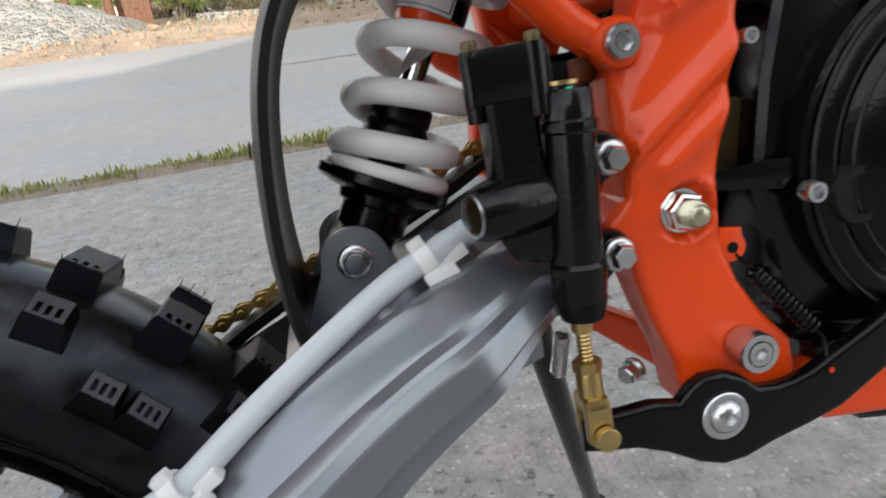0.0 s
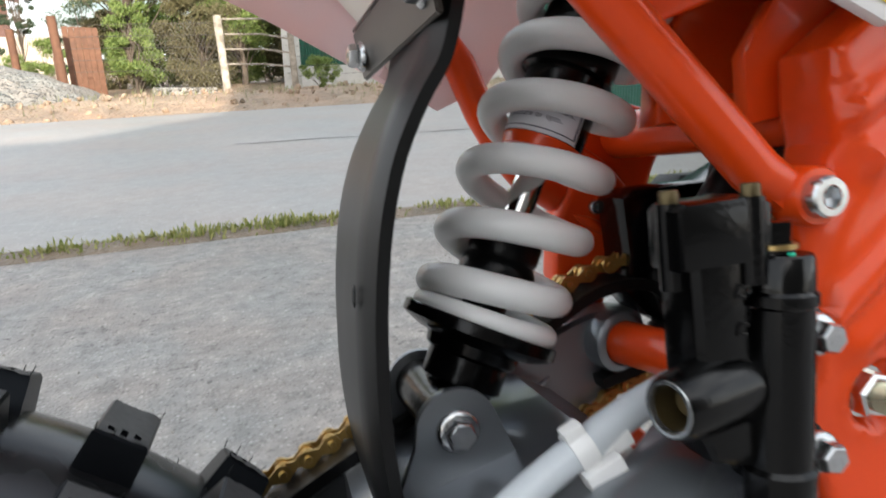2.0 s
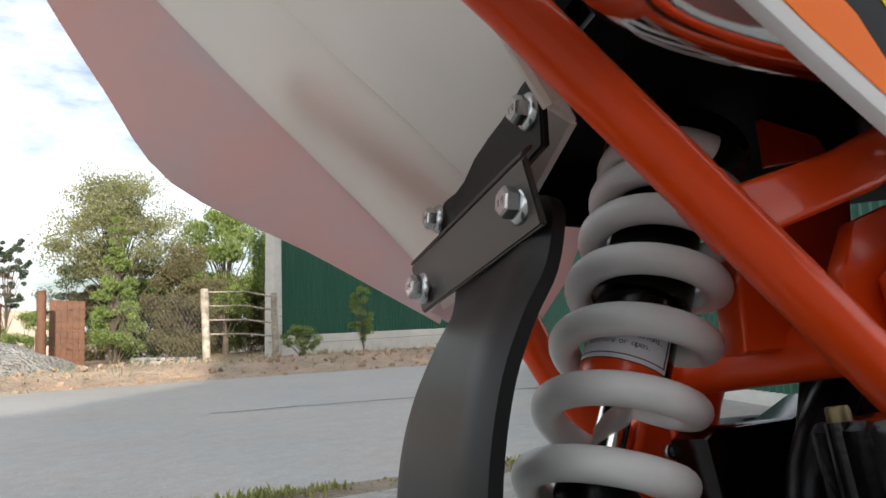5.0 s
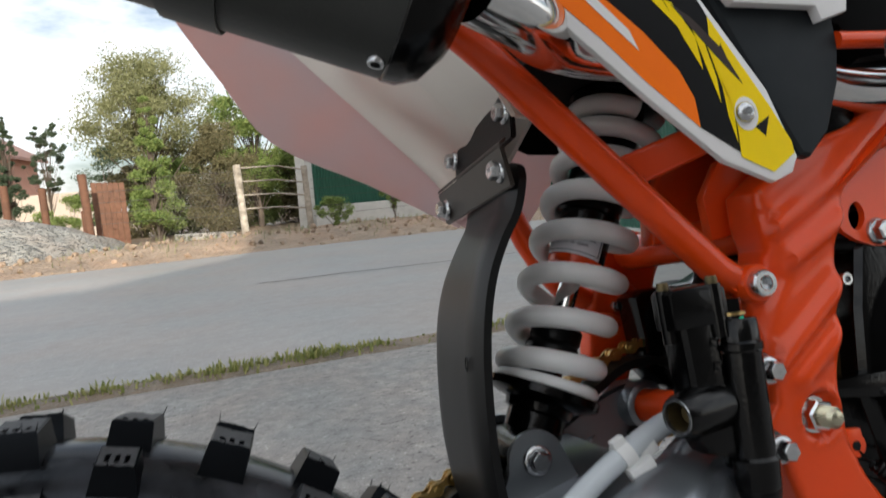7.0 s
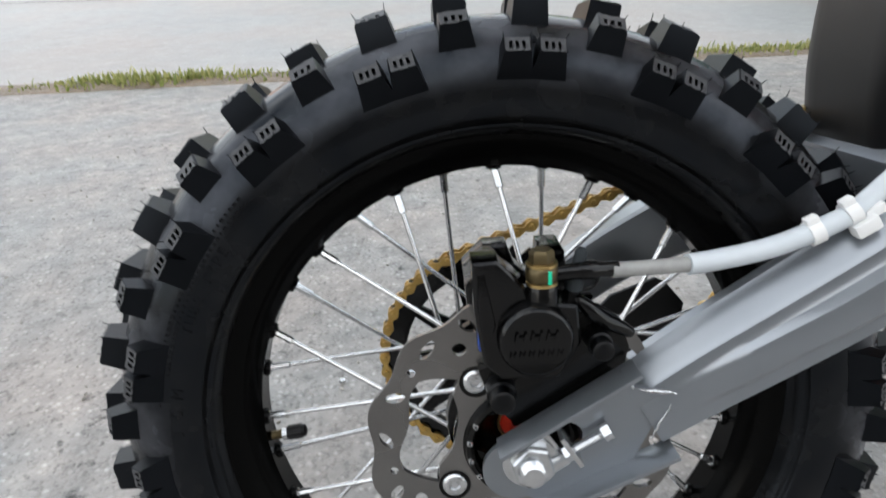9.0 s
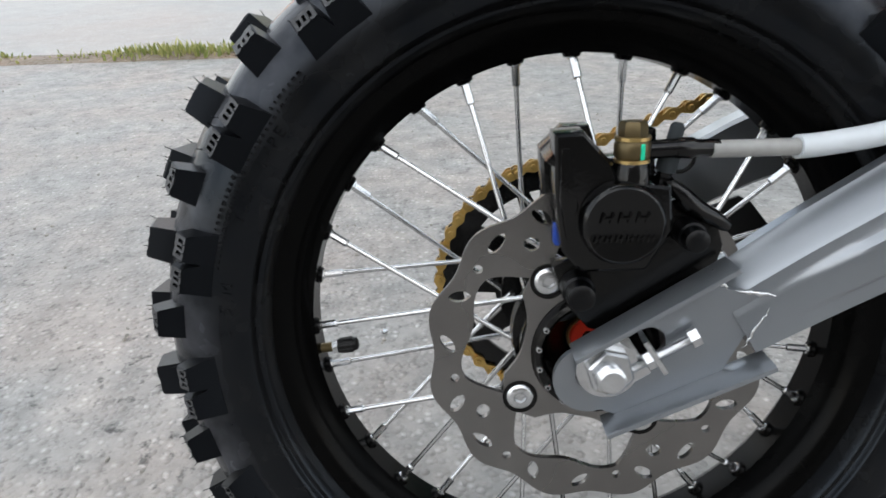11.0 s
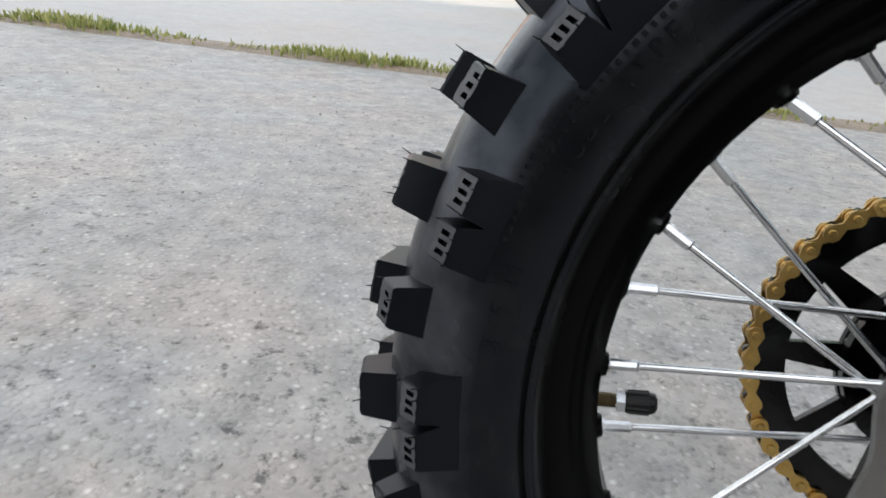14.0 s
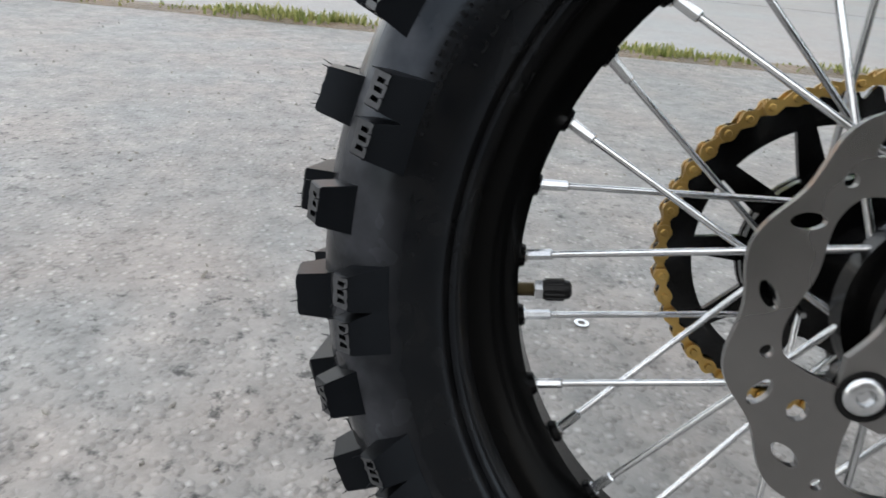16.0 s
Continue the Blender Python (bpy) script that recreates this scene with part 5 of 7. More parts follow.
decal("graphic", [(0.3331, 0.4122), (0.3427, 0.4051), (0.3562, 0.3894), (0.3646, 0.3715), (0.3533, 0.3851), (0.3431, 0.3985)], BROWN_DECAL, -0.0902, "grey brown streak")
decal("graphic", [(0.3565, 0.3916), (0.3592, 0.3825), (0.3549, 0.3884)], BLACK_DECAL, -0.0901, "black triangle")
decal("graphic", [(0.3675, 0.3501), (0.3761, 0.3548), (0.3723, 0.3451)], BLACK_DECAL, -0.0901, "black triangle")
bm = bmesh.new()
prism(bm, [(0.3636 + 0.0064 * math.cos(2 * math.pi * i / 28), 0.3567 + 0.0082 * math.sin(2 * math.pi * i / 28)) for i in range(28)], -0.0906, -0.0902)
part("bolt_seat", bm, WHITE_PLASTIC, panel)
bm = bmesh.new()
lathe(bm, [(0, 0), (0, 0.0050), (0.0008, 0.0052), (0.0022, 0.0046), (0.0032, 0.0034), (0.0034, 0.0022)], (0.3622, -0.0906, 0.3572), (0.1, -1, 0), 32)
lathe(bm, [(0.0034, 0.0022), (0.0014, 0.0021), (0.0014, 0)], (0.3622, -0.0906, 0.3572), (0.1, -1, 0), 6)
part("panel_bolt", bm, ZINC, panel, "small zinc button bolt")
bm = bmesh.new()
prism(bm, [(0.345, 0.46), (0.362, 0.43), (0.386, 0.375), (0.404, 0.336), (0.410, 0.3345), (0.424, 0.347), (0.436, 0.372), (0.4405, 0.392), (0.440, 0.415), (0.40, 0.425), (0.38, 0.46)], -0.077, -0.067, 0.004, 3)
part("airbox_cover", bm, GREY_PANEL, bike, "charcoal plastic airbox cover", 35)
# airbox in the shade-black colour, also covering shaded orange plates
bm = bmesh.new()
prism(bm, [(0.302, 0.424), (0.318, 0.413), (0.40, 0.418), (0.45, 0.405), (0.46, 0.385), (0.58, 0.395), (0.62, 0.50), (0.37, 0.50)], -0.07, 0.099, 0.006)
part("airbox", bm, UNDERSEAT_SHADE, bike, "airbox under the seat, its black deepened to hold the shade", 35)
bm = bmesh.new()
prism(bm, [(0.355, 0.440), (0.372, 0.4135), (0.4205, 0.4097), (0.4228, 0.4022), (0.4396, 0.4064), (0.4415, 0.4143), (0.4706, 0.4308), (0.50, 0.46), (0.40, 0.46)], -0.086, -0.0795, 0.0015)
shroud = part("shroud", bm, WHITE_PLASTIC, bike, "white shroud edge with black stripes", 35)
bm = bmesh.new()
prism(bm, [(0.4294, 0.4292), (0.4381, 0.429), (0.4448, 0.4190), (0.4417, 0.4170), (0.4367, 0.4232)], -0.0864, -0.0860)
part("stripe", bm, BLACK_DECAL, shroud)
bm = bmesh.new()
tube(bm, [(0.4385, -0.0765, 0.3945), (0.450, -0.0765, 0.394), (0.466, -0.0765, 0.3935), (0.52, -0.0765, 0.390)], 0.0045, 18)
part("top_rail", bm, ORANGE, bike, "orange upper frame rail")
bm = bmesh.new()
prism(bm, [(0.4535, 0.389), (0.4525, 0.380), (0.457, 0.3715), (0.475, 0.360), (0.52, 0.356), (0.52, 0.392)], -0.094, -0.090, 0.0015)
part("heat_shield", bm, ZINC, exhaust, "bright heat shield over the pipe")
# inner cover, in the same shade-darkened black
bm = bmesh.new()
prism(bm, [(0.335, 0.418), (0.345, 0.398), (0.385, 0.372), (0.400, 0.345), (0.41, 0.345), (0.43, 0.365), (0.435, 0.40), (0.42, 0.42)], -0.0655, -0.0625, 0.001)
part("inner_cover", bm, UNDERSEAT_SHADE, bike, "", 35)
# unseen seat base, added to keep light off the parts below
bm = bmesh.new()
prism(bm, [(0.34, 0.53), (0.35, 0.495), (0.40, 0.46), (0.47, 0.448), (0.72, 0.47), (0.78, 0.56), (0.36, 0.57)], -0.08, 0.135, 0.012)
part("seat_base", bm, UNDERSEAT_SHADE, bike, "", 35)

# frame
frame_ob = tagged(new("frame"), "orange painted steel frame")
frame_ob.parent = bike
def spread(poly, s, ex=0.26, ez=0.271):
    return [(ex + (x - ex) * s, ez + (z - ez) * s) for x, z in poly]


plate_poly = [(0.3895, 0.3215), (0.389, 0.304), (0.3915, 0.2905), (0.389, 0.281), (0.380, 0.276), (0.3755, 0.268), (0.377, 0.255), (0.3765, 0.240), (0.379, 0.222), (0.378, 0.212), (0.3675, 0.203), (0.368, 0.199),
              (0.377, 0.189), (0.379, 0.175), (0.385, 0.155), (0.393, 0.134), (0.396, 0.113), (0.42, 0.104), (0.448, 0.106), (0.4515, 0.120), (0.4497, 0.134), (0.436, 0.150), (0.426, 0.166), (0.4195, 0.184),
              (0.418, 0.200), (0.4195, 0.218), (0.4235, 0.236), (0.4275, 0.256), (0.431, 0.275), (0.4365, 0.2975), (0.447, 0.317), (0.47, 0.333), (0.53, 0.352), (0.53, 0.39), (0.50, 0.373), (0.46, 0.352), (0.42, 0.3415)]
plate_poly = spread(plate_poly, 1.0275)
PIVOT = Vector((0.4075, 0.0, 0.1995))
FLUTES = [((0.3990, 0.3020), (0.4720, 0.3400), 0.0066), ((0.4040, 0.2835), (0.4430, 0.3020), 0.0056), ((0.3860, 0.2310), (0.4340, 0.2665), 0.0056), ((0.4000, 0.2205), (0.4300, 0.2415), 0.0042)]
FOLD = [(0.3700, 0.200), (0.3800, 0.215), (0.3876, 0.2413), (0.3947, 0.258), (0.4056, 0.2735), (0.4041, 0.2851), (0.3960, 0.2990), (0.4000, 0.3120)]


def from_segment(x, z, a, b):
    """Distance across a segment and how far the point runs past its ends."""
    p, q, r = Vector((x, z)), Vector(a), Vector(b)
    d = (r - q).normalized()
    u = (p - q).dot(d)
    return abs((p - q).dot(Vector((-d.y, d.x)))), max(0.0, -u, u - (r - q).length)


def ease(f):
    f = max(0.0, min(1.0, f))
    return f * f * (3 - 2 * f)


def pressed(x, z):
    """How far the side plate's face stands proud: crests of the slanting flutes, the folded rear edge, the dish round the pivot."""
    out = 0.0
    for a, b, h in FLUTES:
        d, past = from_segment(x, z, a, b)
        out = max(out, h * math.exp(-(d / 0.0062) ** 2) * (1 - ease(past / 0.012)))
    gap = min(math.hypot(*from_segment(x, z, a, b)) for a, b in zip(FOLD, FOLD[1:]))
    limit = [a[0] + (b[0] - a[0]) * (z - a[1]) / (b[1] - a[1]) for a, b in zip(FOLD, FOLD[1:]) if a[1] <= z < b[1]]
    if limit and x < limit[0]:
        out = -0.0045 * ease(gap / 0.011)
    r = math.hypot(x - PIVOT.x, z - PIVOT.z)
    out -= 0.0068 * (1 - ease((r - 0.0102) / 0.0028))
    out += 0.0012 * math.exp(-((r - 0.0142) / 0.0016) ** 2)
    return out


bm = bmesh.new()
prism(bm, plate_poly, -0.053, -0.024, 0.0055, 4)
th = radians(35)
across, along_way = Vector((-math.sin(th), 0, math.cos(th))), Vector((math.cos(th), 0, math.sin(th)))
for k in range(88):
    bmesh.ops.bisect_plane(bm, geom=bm.verts[:] + bm.edges[:] + bm.faces[:], plane_co=across * (-0.130 + 0.002 * k), plane_no=across)
for k in range(48):
    bmesh.ops.bisect_plane(bm, geom=bm.verts[:] + bm.edges[:] + bm.faces[:], plane_co=along_way * (0.40 + 0.003 * k), plane_no=along_way)
bmesh.ops.triangulate(bm, faces=[f for f in bm.faces if len(f.verts) > 4])
for v in bm.verts:
    if v.co.y < -0.0365:
        v.co.y -= pressed(v.co.x, v.co.z) * ease((-0.0365 - v.co.y) / 0.012)
part("side_plate", bm, ORANGE, frame_ob, "pressed orange side plate with slanting flutes", 60)
bm = bmesh.new()
lathe(bm, [(0, 0), (0, 0.0098), (0.0014, 0.0098), (0.0014, 0.006)], PIVOT + Vector((0, -0.0462, 0)), (0, -1, 0), 36)
lathe(bm, [(0.0014, 0.0080), (0.0020, 0.0088), (0.0075, 0.0088), (0.0085, 0.0076), (0.0085, 0.005)], PIVOT + Vector((0, -0.0462, 0)), (0, -1, 0), 6)
part("pivot_nut", bm, CHROME, frame_ob, "shiny pivot nut in its dish")
bm = bmesh.new()
lathe(bm, [(0, 0.0054)] + [(0.001 + 0.0007 * i, 0.0047 + 0.0010 * (i % 2)) for i in range(11)] + [(0.0094, 0.0042), (0.0098, 0.0036), (0.0098, 0)], PIVOT + Vector((0, -0.0540, 0)), (0, -1, 0), 24)
part("pivot_thread", bm, YELLOW_ZINC, frame_ob, "yellow passivated thread")
# far side of the frame: plate over the chain, tube, middle plate
bm = bmesh.new()
prism(bm, [(0.366, 0.318), (0.40, 0.322), (0.436, 0.31), (0.419, 0.283), (0.408, 0.257), (0.393, 0.233), (0.380, 0.205), (0.392, 0.17), (0.38, 0.15), (0.36, 0.165), (0.356, 0.205), (0.3535, 0.230), (0.357, 0.262), (0.370, 0.285)], 0.098, 0.118, 0.005, 3)
for p, q in (((0.372, 0.300), (0.402, 0.27)), ((0.367, 0.262), (0.390, 0.248)), ((0.385, 0.29), (0.388, 0.235))):
    pts = [Vector((p[0], 0.0985, p[1])).lerp(Vector((q[0], 0.0985, q[1])), i / 8) for i in range(9)]
    sweep(bm, pts, circle(0.0035, 10), [max(0.2, math.sin(math.pi * (0.06 + 0.88 * i / 8))) for i in range(9)], up=(0, 1, 0))
far_plate = part("far_plate", bm, ORANGE, frame_ob, "orange far side plate with flutes", 38)
bm = bmesh.new()
socket_bolt(bm, (0.380, 0.098, 0.265), (0, -1, 0), 0.0042, 0.004)
part("plate_bolt", bm, ZINC, far_plate)
bm = bmesh.new()
tube(bm, [(0.398, 0.104, 0.3025), (0.405, 0.04, 0.3025), (0.416, -0.034, 0.3025)], 0.0125, 28)
part("cross_tube", bm, ORANGE, frame_ob)
bm = bmesh.new()
prism(bm, [(0.374, 0.304), (0.378, 0.334), (0.388, 0.352), (0.404, 0.362), (0.452, 0.395), (0.456, 0.375), (0.4455, 0.338), (0.53, 0.334), (0.53, 0.303)], 0.024, 0.040, 0.003, 3)
part("middle_plate", bm, ORANGE, frame_ob, "", 38)
bm = bmesh.new()
holed(bm, [(0.3971, 0.4602), (0.3996, 0.4454), (0.4218, 0.4346), (0.4156, 0.3889), (0.4560, 0.3950), (0.4953, 0.4100), (0.51, 0.44), (0.47, 0.475)], [slot(0.6140, 44.95, 0.007, 0.006, 45)], 0.030, 0.033)
part("seat_bracket", bm, ORANGE, frame_ob, "orange bracket in the shade under the seat", 35)
bm = bmesh.new()
prism(bm, [(0.385, 0.300), (0.384, 0.326), (0.398, 0.346), (0.43, 0.356), (0.452, 0.338), (0.425, 0.305)], -0.020, -0.012, 0.002, 2)
part("gusset", bm, ORANGE, frame_ob, "", 38)
bm = bmesh.new()
tube(bm, [(0.215, 0.105, 0.47), (0.272, 0.106, 0.408), (0.313, 0.108, 0.347), (0.322, 0.108, 0.322), (0.333, 0.108, 0.300), (0.345, 0.108, 0.284), (0.362, 0.108, 0.272)], 0.0088, 20)
part("subframe_tube", bm, ORANGE, frame_ob)
bm = bmesh.new()
rod(bm, (0.3680, 0.101, 0.1955), (0.392, -0.045, 0.2005), 0.0112, 28)
part("cross_tube", bm, ORANGE, frame_ob)
bm = bmesh.new()
prism(bm, [(0.314, 0.348), (0.328, 0.353), (0.376, 0.3665), (0.45, 0.397), (0.45, 0.379), (0.393, 0.3525), (0.342, 0.3375), (0.326, 0.333)], -0.037, -0.025, 0.003, 3)
part("top_brace", bm, ORANGE, frame_ob, "", 38)
bm = bmesh.new()
tube(bm, [(0.205, -0.044, 0.462), (0.257, -0.045, 0.4075), (0.366, -0.0445, 0.2845), (0.375, -0.0445, 0.2775)], 0.0088, 24, scales=[1, 1, 1, (0.8, 1.0)])
part("subframe_tube", bm, ORANGE, frame_ob, "slanting subframe tube")
bm = bmesh.new()
lathe(bm, [(0, 0), (0, 0.0105), (0.018, 0.0105), (0.0195, 0.0095), (0.0195, 0)], (0.3835, -0.0345, 0.274), (0, -1, 0), 28)
box(bm, (0.3765, -0.0445, 0.2765), (0.018, 0.010, 0.014), rot=Matrix.Rotation(radians(40), 4, "Y"), bevel=0.003)
part("tube_eye", bm, ORANGE, frame_ob)
bm = bmesh.new()
socket_bolt(bm, (0.3830, -0.0538, 0.274), (0, -1, 0), 0.0072, 0.006)
part("subframe_bolt", bm, ZINC, frame_ob, "zinc socket bolt")
bm = bmesh.new()
holed(bm, [(0.4455, 0.303), (0.4475, 0.314), (0.456, 0.328), (0.468, 0.340), (0.500, 0.352), (0.500, 0.280), (0.470, 0.2835), (0.458, 0.2885), (0.450, 0.2945)], [slot(0.5512, 33.2, 0.0085, 0.0058, 45)], -0.047, -0.043)
part("lug", bm, ORANGE, frame_ob)
bm = bmesh.new()
flange_bolt(bm, (0.4735, -0.047, 0.2915), (0, -1, 0), 0.0078, 0.0065, 0.006)
part("lug_bolt", bm, ZINC, frame_ob)
bm = bmesh.new()
prism(bm, [(0.43, 0.116), (0.46, 0.110), (0.50, 0.112), (0.62, 0.105), (0.62, 0.068), (0.514, 0.075), (0.475, 0.080), (0.44, 0.10)], -0.050, -0.030, 0.006, 3)
part("lower_rail", bm, ORANGE, frame_ob, "", 38)
bm = bmesh.new()
prism(bm, [(0.372, 0.165), (0.398, 0.135), (0.42, 0.109), (0.473, 0.0775), (0.56, 0.045), (0.56, 0.012), (0.478, 0.036), (0.418, 0.088), (0.38, 0.12), (0.36, 0.15)], 0.095, 0.116, 0.006, 3)
part("lower_rail", bm, ORANGE, frame_ob, "", 38)
bm = bmesh.new()
prism(bm, [(0.425, 0.188), (0.4355, 0.1865)] + arc(0.4305, 0.178, 0.0068, 40, -130, 8) + [(0.421, 0.18)], -0.048, -0.044, 0.0006)
part("spring_tab", bm, ORANGE, frame_ob)
bm = bmesh.new()
rod(bm, (0.4305, -0.0485, 0.178), (0.4305, -0.0435, 0.178), 0.0026, 14)
part("tab_hole", bm, BLACK_PAINT, frame_ob)
bm = bmesh.new()
lathe(bm, [(0, 0), (0, 0.0088), (0.012, 0.0092), (0.0135, 0.0088), (0.0135, 0.0062), (0.0115, 0.0060), (0.0115, 0)], (0.4285, -0.054, 0.134), (0, -1, 0), 36)
lathe(bm, [(0.0115, 0.0058), (0.0140, 0.0054), (0.0140, 0.0028)], (0.4285, -0.054, 0.134), (0, -1, 0), 24)
lathe(bm, [(0.0140, 0.0028), (0.0120, 0.0027), (0.0120, 0)], (0.4285, -0.054, 0.134), (0, -1, 0), 6)
part("frame_bolt", bm, ZINC, frame_ob, "large zinc spacer and bolt")
bm = bmesh.new()
flange_bolt(bm, (0.3865, -0.03, 0.122), (-0.8, -0.6, 0), 0.006, 0.0048, 0.008)
part("frame_bolt", bm, ZINC, frame_ob)

# rear brake master cylinder
mc = tagged(new("master_cylinder"), "black rear brake master cylinder")
mc.parent = bike
mc.matrix_basis = Matrix.Translation((0.26, 0.022, 0.271)) @ Matrix.Diagonal((1.09, 1, 1.09, 1)) @ Matrix.Translation((-0.26, 0, -0.271))
bm = bmesh.new()
prism(bm, [(0.3165, 0.265), (0.3345, 0.265), (0.3355, 0.24), (0.341, 0.205), (0.336, 0.200), (0.321, 0.2045), (0.3175, 0.212)], -0.0935, -0.073, 0.005, 3)
lathe(bm, [(0, 0), (0, 0.0092), (0.0015, 0.0100), (0.013, 0.0104), (0.0145, 0.0092), (0.060, 0.0090), (0.061, 0.0100), (0.064, 0.0100), (0.065, 0.0090), (0.074, 0.0086), (0.075, 0.0080), (0.075, 0)], (0.3415, -0.0925, 0.1865), (0.055, 0, 0.998), 28)
prism(bm, [(0.34, 0.252), (0.350, 0.2495)] + arc(0.3625, 0.2345, 0.0080, 65, -80, 10) + [(0.352, 0.221), (0.350, 0.208)] + arc(0.3605, 0.1985, 0.0080, 70, -85, 10) + [(0.350, 0.180), (0.336, 0.184)], -0.082, -0.073, 0.003, 2)
part("body", bm, BLACK_CAST, mc, "black cast cylinder body", 35)
bm = bmesh.new()
lathe(bm, [(0, 0), (0, 0.0085), (0.003, 0.0098), (0.009, 0.0088), (0.0115, 0.0078), (0.0115, 0)], (0.3425, -0.0915, 0.190), (-0.06, 0, -1), 26)
part("boot", bm, RUBBER, mc, "black rubber boot")
bm = bmesh.new()
prism(bm, [(0.3125, 0.2605), (0.3125, 0.2765), (0.3145, 0.2785), (0.3345, 0.2790), (0.3405, 0.2765), (0.3405, 0.2625), (0.3375, 0.2605)], -0.0955, -0.077, 0.002, 2)
cover = part("reservoir_cover", bm, BLACK_CAST, mc, "black reservoir cover", 35)
for x, y in ((0.3153, -0.0850), (0.3355, -0.0930)):
    bm = bmesh.new()
    rod(bm, (x, y, 0.2545), (x, y, 0.2785), 0.0038, 16)
    part("screw_boss", bm, BLACK_CAST, mc)
    bm = bmesh.new()
    socket_bolt(bm, (x, y, 0.2785), (0, 0, 1), 0.0028, 0.0035)
    part("cover_screw", bm, BRONZE, mc)
bm = bmesh.new()
axis = Vector((-0.96, -0.28, 0.0)).normalized()
o = Vector((0.3245, -0.0890, 0.2245))
lathe(bm, [(-0.010, 0), (-0.010, 0.0112), (0.006, 0.0108), (0.0165, 0.0096), (0.019, 0.0086), (0.019, 0.0072)], o, axis, 36)
part("inlet", bm, BLACK_CAST, mc, "", 35)
bm = bmesh.new()
lathe(bm, [(0.0185, 0.0082), (0.0195, 0.0079), (0.0195, 0.0068), (0.0175, 0.0065)], o, axis, 36)
part("inlet_ring", bm, ZINC, mc, "bright machined lip")
bm = bmesh.new()
lathe(bm, [(0.0178, 0.0065), (0.008, 0.0062), (0.008, 0.0044), (0.012, 0.0040), (0.012, 0)], o, axis, 36)
part("inlet_bore", bm, BRONZE, mc, "dark bronze bore")
# raised maker's mark as plain bars
for i in range(3):
    bm = bmesh.new()
    box(bm, (0, 0, 0), (0.0036, 0.0005, 0.0012), bevel=0.0002)
    box(bm, (0.0002, 0, 0.0028), (0.0036, 0.0005, 0.0012), bevel=0.0002)
    box(bm, (-0.0014, 0, 0.0014), (0.001, 0.0005, 0.003), bevel=0.0002)
    ob = part("raised_bar", bm, BLACK_CAST, mc)
    ob.matrix_basis = pose(0.3305, -0.0938, 0.2515 - i * 0.0105, 0, 14, 0)
# banjo bolt with copper washers
bm = bmesh.new()
bo = Vector((0.3435, -0.0915, 0.2540))
lathe(bm, [(0, 0), (0, 0.0056), (0.009, 0.0056), (0.009, 0)], bo, (0.03, 0, 1), 24)
lathe(bm, [(0.0105, 0), (0.0105, 0.0052), (0.0165, 0.0052), (0.0165, 0)], bo, (0.03, 0, 1), 6)
part("banjo_bolt", bm, BLACK_CAST, mc, "black banjo bolt")
for h in (-0.0013, 0.009):
    bm = bmesh.new()
    lathe(bm, [(h, 0.004), (h, 0.0063), (h + 0.0014, 0.0063), (h + 0.0014, 0.004)], bo, (0.03, 0, 1), 24)
    part("washer", bm, BRASS, mc)
bm = bmesh.new()
box(bm, (0.3445, -0.0974, 0.2588), (0.0022, 0.0008, 0.0068), bevel=0.0003)
box(bm, (0.3445, -0.0980, 0.2508), (0.0026, 0.0008, 0.0028), bevel=0.0003)
part("paint_mark", bm, GREEN_MARK, mc, "green inspection paint mark")
bm = bmesh.new()
tube(bm, curve([(0.346, -0.085, 0.264), (0.362, -0.062, 0.266), (0.38, -0.04, 0.262), (0.40, -0.02, 0.25)], 5), 0.0048, 14)
part("banjo_pipe", bm, BRONZE, mc)
for at in ((0.3695, -0.0655, 0.2315), (0.3685, -0.0660, 0.1922)):
    bm = bmesh.new()
    flange_bolt(bm, at, (0, -1, 0), 0.0072, 0.0054, 0.006)
    part("cylinder_bolt", bm, ZINC, frame_ob, "zinc flange bolt")

# push rod with its clevis, brake pedal
pushrod = tagged(new("push_rod"), "brass plated brake push rod")
pushrod.parent = bike
pushrod.matrix_basis = pose(0.0040, 0.0115, 0)
bm = bmesh.new()
lathe(bm, [(0, 0), (0, 0.0046), (0.0180, 0.0046), (0.0185, 0.003)] + [(0.019 + 0.0009 * i, 0.0028 + 0.0004 * (i % 2)) for i in range(16)], (0.3455, -0.0775, 0.1815), (0.01, 0, -1), 16)
part("rod", bm, BRASS, pushrod)
bm = bmesh.new()
lathe(bm, [(0, 0), (0, 0.0062), (0.0045, 0.0062), (0.0045, 0.005)], (0.3458, -0.0775, 0.1500), (0.01, 0, -1), 6)
lathe(bm, [(0.0045, 0.0052), (0.006, 0.0056), (0.018, 0.0056), (0.018, 0)], (0.3458, -0.0775, 0.1500), (0.01, 0, -1), 20)
part("lock_nut", bm, BRASS, pushrod)
bm = bmesh.new()
for y in (-0.0828, -0.0722):
    prism(bm, [(0.3405, 0.1330), (0.3515, 0.1330), (0.3520, 0.116), (0.3495, 0.1125), (0.3435, 0.1125), (0.3405, 0.116)], y - 0.0021, y + 0.0021, 0.0008)
box(bm, (0.346, -0.0775, 0.1315), (0.0112, 0.0148, 0.0070), bevel=0.0022)
part("clevis", bm, BRASS, pushrod, "", 30)
bm = bmesh.new()
lathe(bm, [(0, 0), (0, 0.0052), (0.003, 0.0052), (0.0034, 0.0046), (0.0034, 0)], (0.3475, -0.0858, 0.1178), (0, -1, 0), 20)
part("clevis_pin", bm, BRASS, pushrod)

